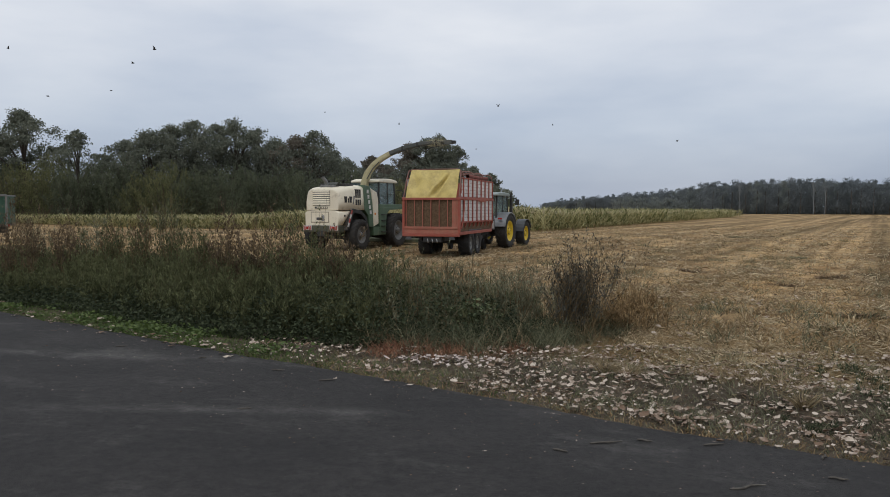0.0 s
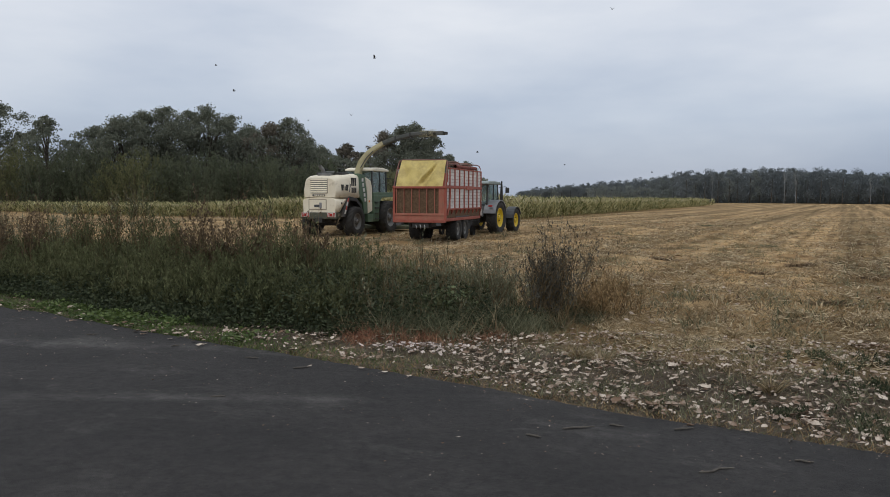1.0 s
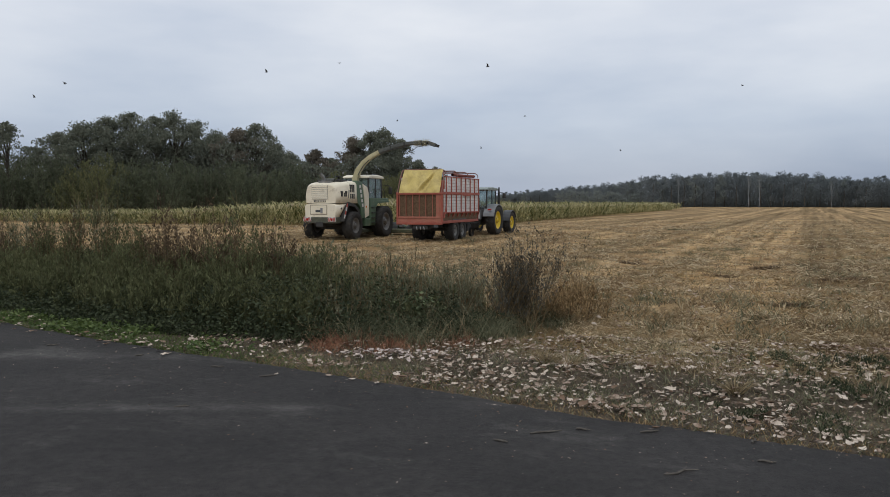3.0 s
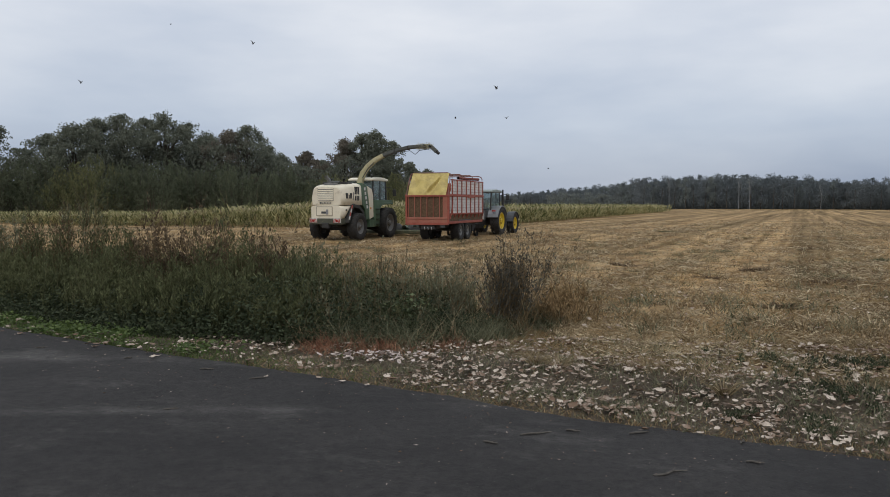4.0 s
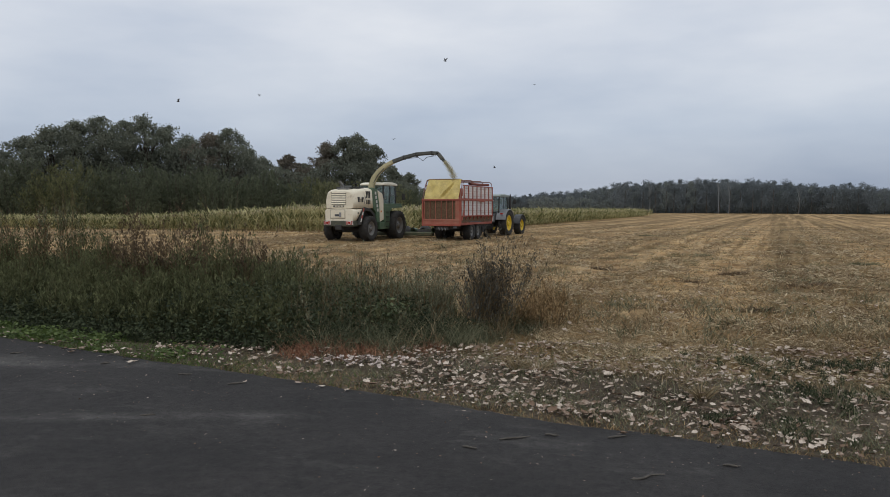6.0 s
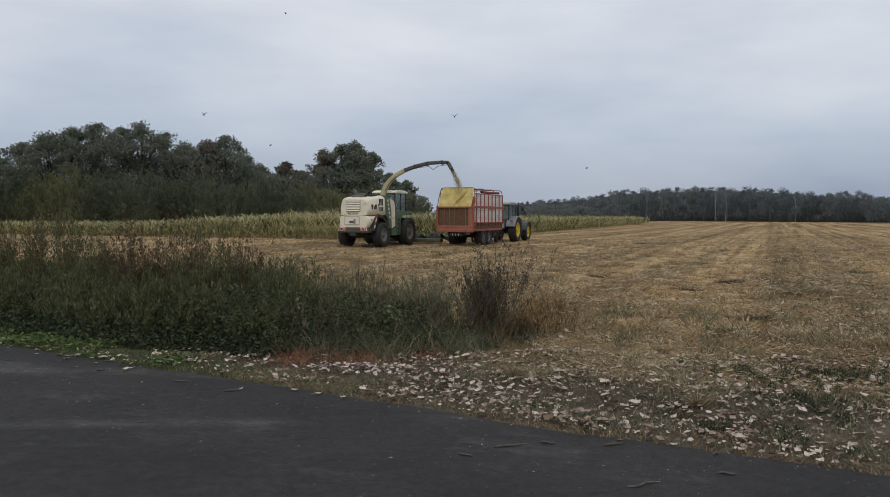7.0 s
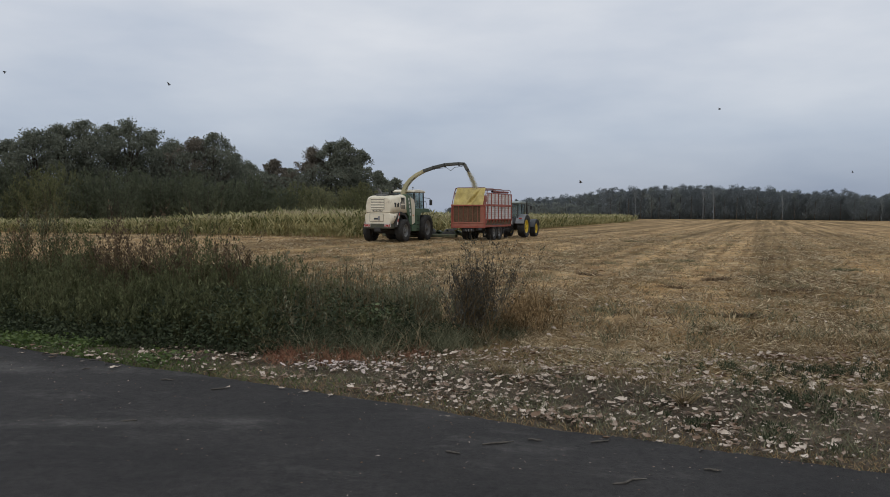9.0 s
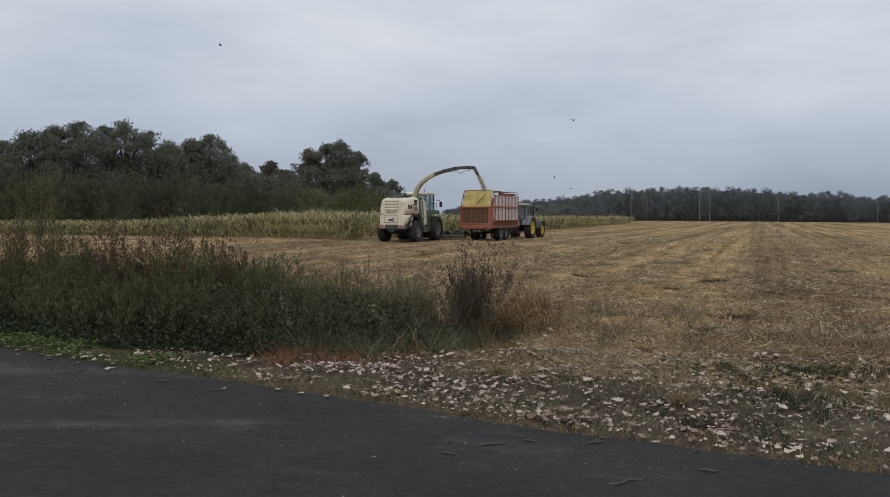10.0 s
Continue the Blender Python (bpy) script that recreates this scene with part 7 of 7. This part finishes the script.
    for i, (x, y, L, a) in enumerate(sticks):
        k = rng.uniform(-0.12, 0.12)
        b = tube_np([(-L / 2, 0, 0.006), (-L * 0.2, k * L, 0.011), (L * 0.15, -k * L * 0.4, 0.009), (L / 2, k * L, 0.013)], [0.006, 0.009, 0.008, 0.004], 6)
        t = tube_np([(L * 0.1, 0, 0.015), (L * 0.3, L * 0.12, 0.025)], [0.004, 0.002], 5)
        ob = tagged(new("stick", mesh_np("stick", *join_np([b, t]), M_STICK, True)), "short dry grey stick lying on the asphalt", "stick", "sticks on the road")
        ob.matrix_basis = pose(x, y, 0.002 + 0.006 * max(0, 1 - abs(off_road(x, y) + 2.4) / 2.4), 0, 0, a)
    leaves = [(2.13, 5.84, 0.09, 10), (-1.15, 8.02, 0.07, 60), (2.52, 5.72, 0.07, 0), (-0.35, 7.72, 0.10, 20), (-2.6, 9.25, 0.11, 0), (-3.6, 10.1, 0.12, 15), (0.3, 5.6, 0.03, 10), (-3.1, 9.6, 0.06, 40), (0.95, 6.65, 0.04, 5), (-0.6, 7.9, 0.09, -30), (-0.1, 7.55, 0.08, 80)]
    for x, y, L, a in leaves:
        V, Q = leaf_mesh(rng, L * 0.85)
        ob = tagged(new("blown_leaf", mesh_np("blown_leaf", V, Q, M_LEAF, True)), "single pale leaf blown onto the asphalt", "leaf", "leaves on the road")
        ob.matrix_basis = pose(x, y, 0.008, 0, 0, a)
    # crumbs of straw and grit on the lane
    n = 900
    x = rng.uniform(-6, 5, n)
    y = edge_y(x) - np.abs(rng.normal(size=n)) * 2.2
    P = np.stack([x, y, np.full(n, 0.016)], axis=1)
    stuff("road_crumbs", leaflets(P, rng.uniform(0.006, 0.028, n), rng, 0.5, 1.0), M_LEAF, "crumbs of straw and grit on the lane", "crumbs")


# ---- the place ----
build_woods()
build_far_woods()
build_maize()
harvester, spout_flap = build_harvester()
wagon = build_wagon()
tractor = build_tractor()
green_trailer = build_green_trailer()
green_trailer.matrix_basis = pose(-22.2, 39.4, float(land(-22.2, 39.4)), 0, 0, 20)
build_weeds()
build_grass()
build_stubble()
build_tussocks()
build_litter()


# ---- chaff and birds ----
def build_chaff():
    """Clumps of chaff that rest in the spout's end until it starts to blow."""
    rng = np.random.RandomState(81)
    out = []
    for k in range(14):
        n = 430
        P = rng.normal(size=(n, 3)) * np.array([0.055 + 0.004 * k, 0.06 + 0.004 * k, 0.08])
        ob = part("chaff_clump", mesh_np("chaff_clump", *leaflets(P, rng.uniform(0.018, 0.05, n), rng, 0.45), M_CHAFFFLY), None, harvester, "flying chopped maize from the spout")
        ob["kind"] = "stuff"
        out.append(ob)
    return out


M_BIRD = mat("dark_feathers", (0.06, 0.06, 0.065), (0.12, 0.12, 0.125), 12, 0.8, bump=0)


def build_bird():
    """A small dark bird: body, head and two wings that beat."""
    e = empty("bird", "small dark bird flying over the field", "bird", "birds over the field")
    b = bmesh.new()
    bmesh.ops.create_icosphere(b, subdivisions=2, radius=0.034)
    for v in b.verts:
        v.co.y *= 2.4
        v.co.z *= 0.9
        if v.co.y < -0.052:
            v.co.x *= 1.5
            v.co.z *= 0.4
    for f in b.faces:
        f.smooth = True
    part("body", b, M_BIRD, e)
    h = bmesh.new()
    bmesh.ops.create_icosphere(h, subdivisions=1, radius=0.024, matrix=Matrix.Translation((0, 0.085, 0.012)))
    part("head", h, M_BIRD, e)
    wings = []
    for s in (-1, 1):
        w = bmesh.new()
        out = [(0, 0.04), (s * 0.07, 0.055), (s * 0.15, 0.015), (s * 0.22, -0.05), (s * 0.12, -0.03), (s * 0.065, -0.04), (0, -0.04)]
        lo = [w.verts.new((x, y, 0)) for x, y in out]
        hi = [w.verts.new((x, y, 0.012)) for x, y in out]
        w.faces.new(lo)
        w.faces.new(hi)
        for i in range(7):
            w.faces.new((lo[i], lo[(i + 1) % 7], hi[(i + 1) % 7], hi[i]))
        bmesh.ops.recalc_face_normals(w, faces=w.faces[:])
        wings.append((part("wing", w, M_BIRD, e), s))
    return e, wings


chaff = build_chaff()

# each bird: seconds, bearing, elevation, distance at a few times
BIRDS = [  # distance, then seconds, bearing, elevation
    (48, [(0, -21.9, 9.8), (1, -13.4, 7.4), (2.5, -8.8, 8.3), (4.5, -9.4, 11.7), (5.5, -13.3, 7.9), (7.5, -10.6, 7.0), (9, -12.5, 8.8), (10, -8.8, 11.8)]),
    (42, [(0, -20.5, 10.8), (1, -3.4, 10.0), (2.5, 6.1, 10.2), (4.5, 8.7, 8.1), (5.5, 6.1, 11.3), (7.5, 8.3, 5.3), (9, 17.1, 2.3), (10, 16.8, 6.9)]),
    (55, [(0, 3.9, 7.5), (1, 4.2, 3.3), (2.5, 10.1, 6.3), (4.5, 8.9, 6.3), (5.5, 8.5, 2.9), (7.5, 20.3, 3.7), (9, 26.6, 7.3), (10, 31.2, 19.4)]),
    (70, [(0, -3.4, 6.2), (1, -5.1, 5.9), (2.5, -2.0, 5.9), (4.5, 6.4, 6.4), (5.5, 5.3, 5.1), (7.5, -8.3, 5.0), (9, 3.5, 16.8), (10, 15.4, 2.8)]),
    (50, [(0, -27.1, 7.3), (1, -32.7, 7.6), (2.5, -24.2, 7.7), (4.5, -20.3, 8.1), (5.5, -29.2, 7.9), (7.5, -30.6, 9.0), (9, -22.5, 8.9), (10, -28.5, 8.6)]),
    (80, [(0, -8.8, 7.0), (1, -8.2, 5.5), (2.5, -1.2, 8.5), (4.5, -17.1, 12.6), (5.5, -10.3, 6.8), (7.5, -5.3, 17.2), (9, -4.7, 20.8), (10, -0.4, 22.5)]),
    (75, [(0, 2.3, 4.4), (1, 10.6, 2.4), (2.5, 5.5, 4.3), (4.5, 13.6, 2.3), (5.5, 12.5, 5.4), (7.5, 15.3, 18.2), (9, 19.9, 18.7), (10, 16.6, 2.0)]),
    (85, [(0, 7.9, 6.1), (1, 16.8, 1.8), (2.5, 13.1, 2.9), (4.5, 41.7, 5.3), (5.5, 43.9, 3.7), (7.5, 43.2, 2.8), (9, 34.9, 2.8), (10, 44.0, 3.5)]),
    (60, [(0, -29.3, 10.1), (1, -35.1, 9.3), (2.5, -22.5, 6.5), (4.5, -33.3, 8.6), (5.5, -34.9, 8.2), (7.5, -34.4, 10.1), (9, -31.3, 12.0), (10, -31.0, 15.1)]),
    (65, [(0, 16.7, 4.8), (1, 13.8, 13.2), (2.5, 22.1, 5.7), (4.5, 29.0, 20.2), (5.5, 14.3, 14.5), (7.5, 11.2, 22.6), (9, 11.7, 25.9), (10, 7.8, 27.7)]),
    (60, [(0, -23.3, 7.9), (1, -14.6, 9.1), (2.5, -13.3, 12.1), (4.5, -14.2, 20.9), (5.5, -13.3, 24.1), (7.5, -12.9, 26.2), (9, -12.3, 26.2), (10, -12.1, 26.3)]),
]
birds = [build_bird() for _ in BIRDS]


def motions():
    walk(wagon, way(WAGON_WAY, 0.06))
    walk(harvester, way(HARVESTER_WAY))
    walk(tractor, way(TRACTOR_WAY))
    for tyre, hub, r, rows in ROLLING:
        walk(tyre, roll_rows(hub, r, rows))
    tilt = [(0.0, -2), (1.0, 0), (2.5, 9), (3.3, 28), (3.8, 42), (5.5, 44), (6.2, 54), (6.8, 60), (7.5, 58), (8.5, 60), (10.0, 61)]
    walk(spout_flap, [(t, pose(4.75, 3.85, 5.36, 0, a, 0)) for t, a in tilt])
    rng = random.Random(7)
    for k, ob in enumerate(chaff):
        rest = pose(3.92 + 0.06 * k, 3.85, 5.37)
        q = (k + 0.5) / len(chaff)
        rows = [(0.0, rest), (5.25, rest)]
        for t in (5.5, 5.8, 6.3, 6.8, 7.3, 7.8, 8.3, 8.8, 9.3, 9.7, 10.0):
            a = radians(np.interp(t, [5.5, 5.8, 6.8], [40, 46, 60]))
            s = 0.58 + (q + 0.04 * rng.uniform(-1, 1)) * np.interp(t, [5.5, 6.0, 6.8], [0.55, 1.4, 1.12])
            rows.append((t, pose(4.75 + s * math.cos(a), 3.85 + rng.uniform(-0.03, 0.03), 5.36 - s * math.sin(a) - 0.16 * (s - 0.58) ** 2, rng.uniform(-25, 25), a * 57.3 - 90, 0)))
        walk(ob, rows)
    for k, (d, marks) in enumerate(BIRDS):
        e, wings = birds[k]
        spots = [(t, Vector((d * math.sin(radians(a)) * math.cos(radians(el)), d * math.cos(radians(a)) * math.cos(radians(el)), 1.8 + d * math.sin(radians(el))))) for t, a, el in marks]
        rows, last = [], None
        for i, (t, p) in enumerate(spots):
            q = spots[min(i + 1, len(spots) - 1)][1] - spots[max(i - 1, 0)][1]
            yaw = math.degrees(math.atan2(-q.x, q.y))
            if last is not None:
                yaw = last + max(-80, min(80, (yaw - last + 180) % 360 - 180))
            last = yaw
            rows.append((t, pose(*p, 0, rng.uniform(-12, 12), yaw)))
        walk(e, rows)
        beat = rng.uniform(2.6, 3.4)
        for wing, s in wings:
            walk(wing, [(t, pose(0, 0, 0.03, 0, -s * (8 + 34 * math.sin(6.283 * beat * t + k)), 0)) for t in np.arange(0, 10.01, 0.1)])


motions()
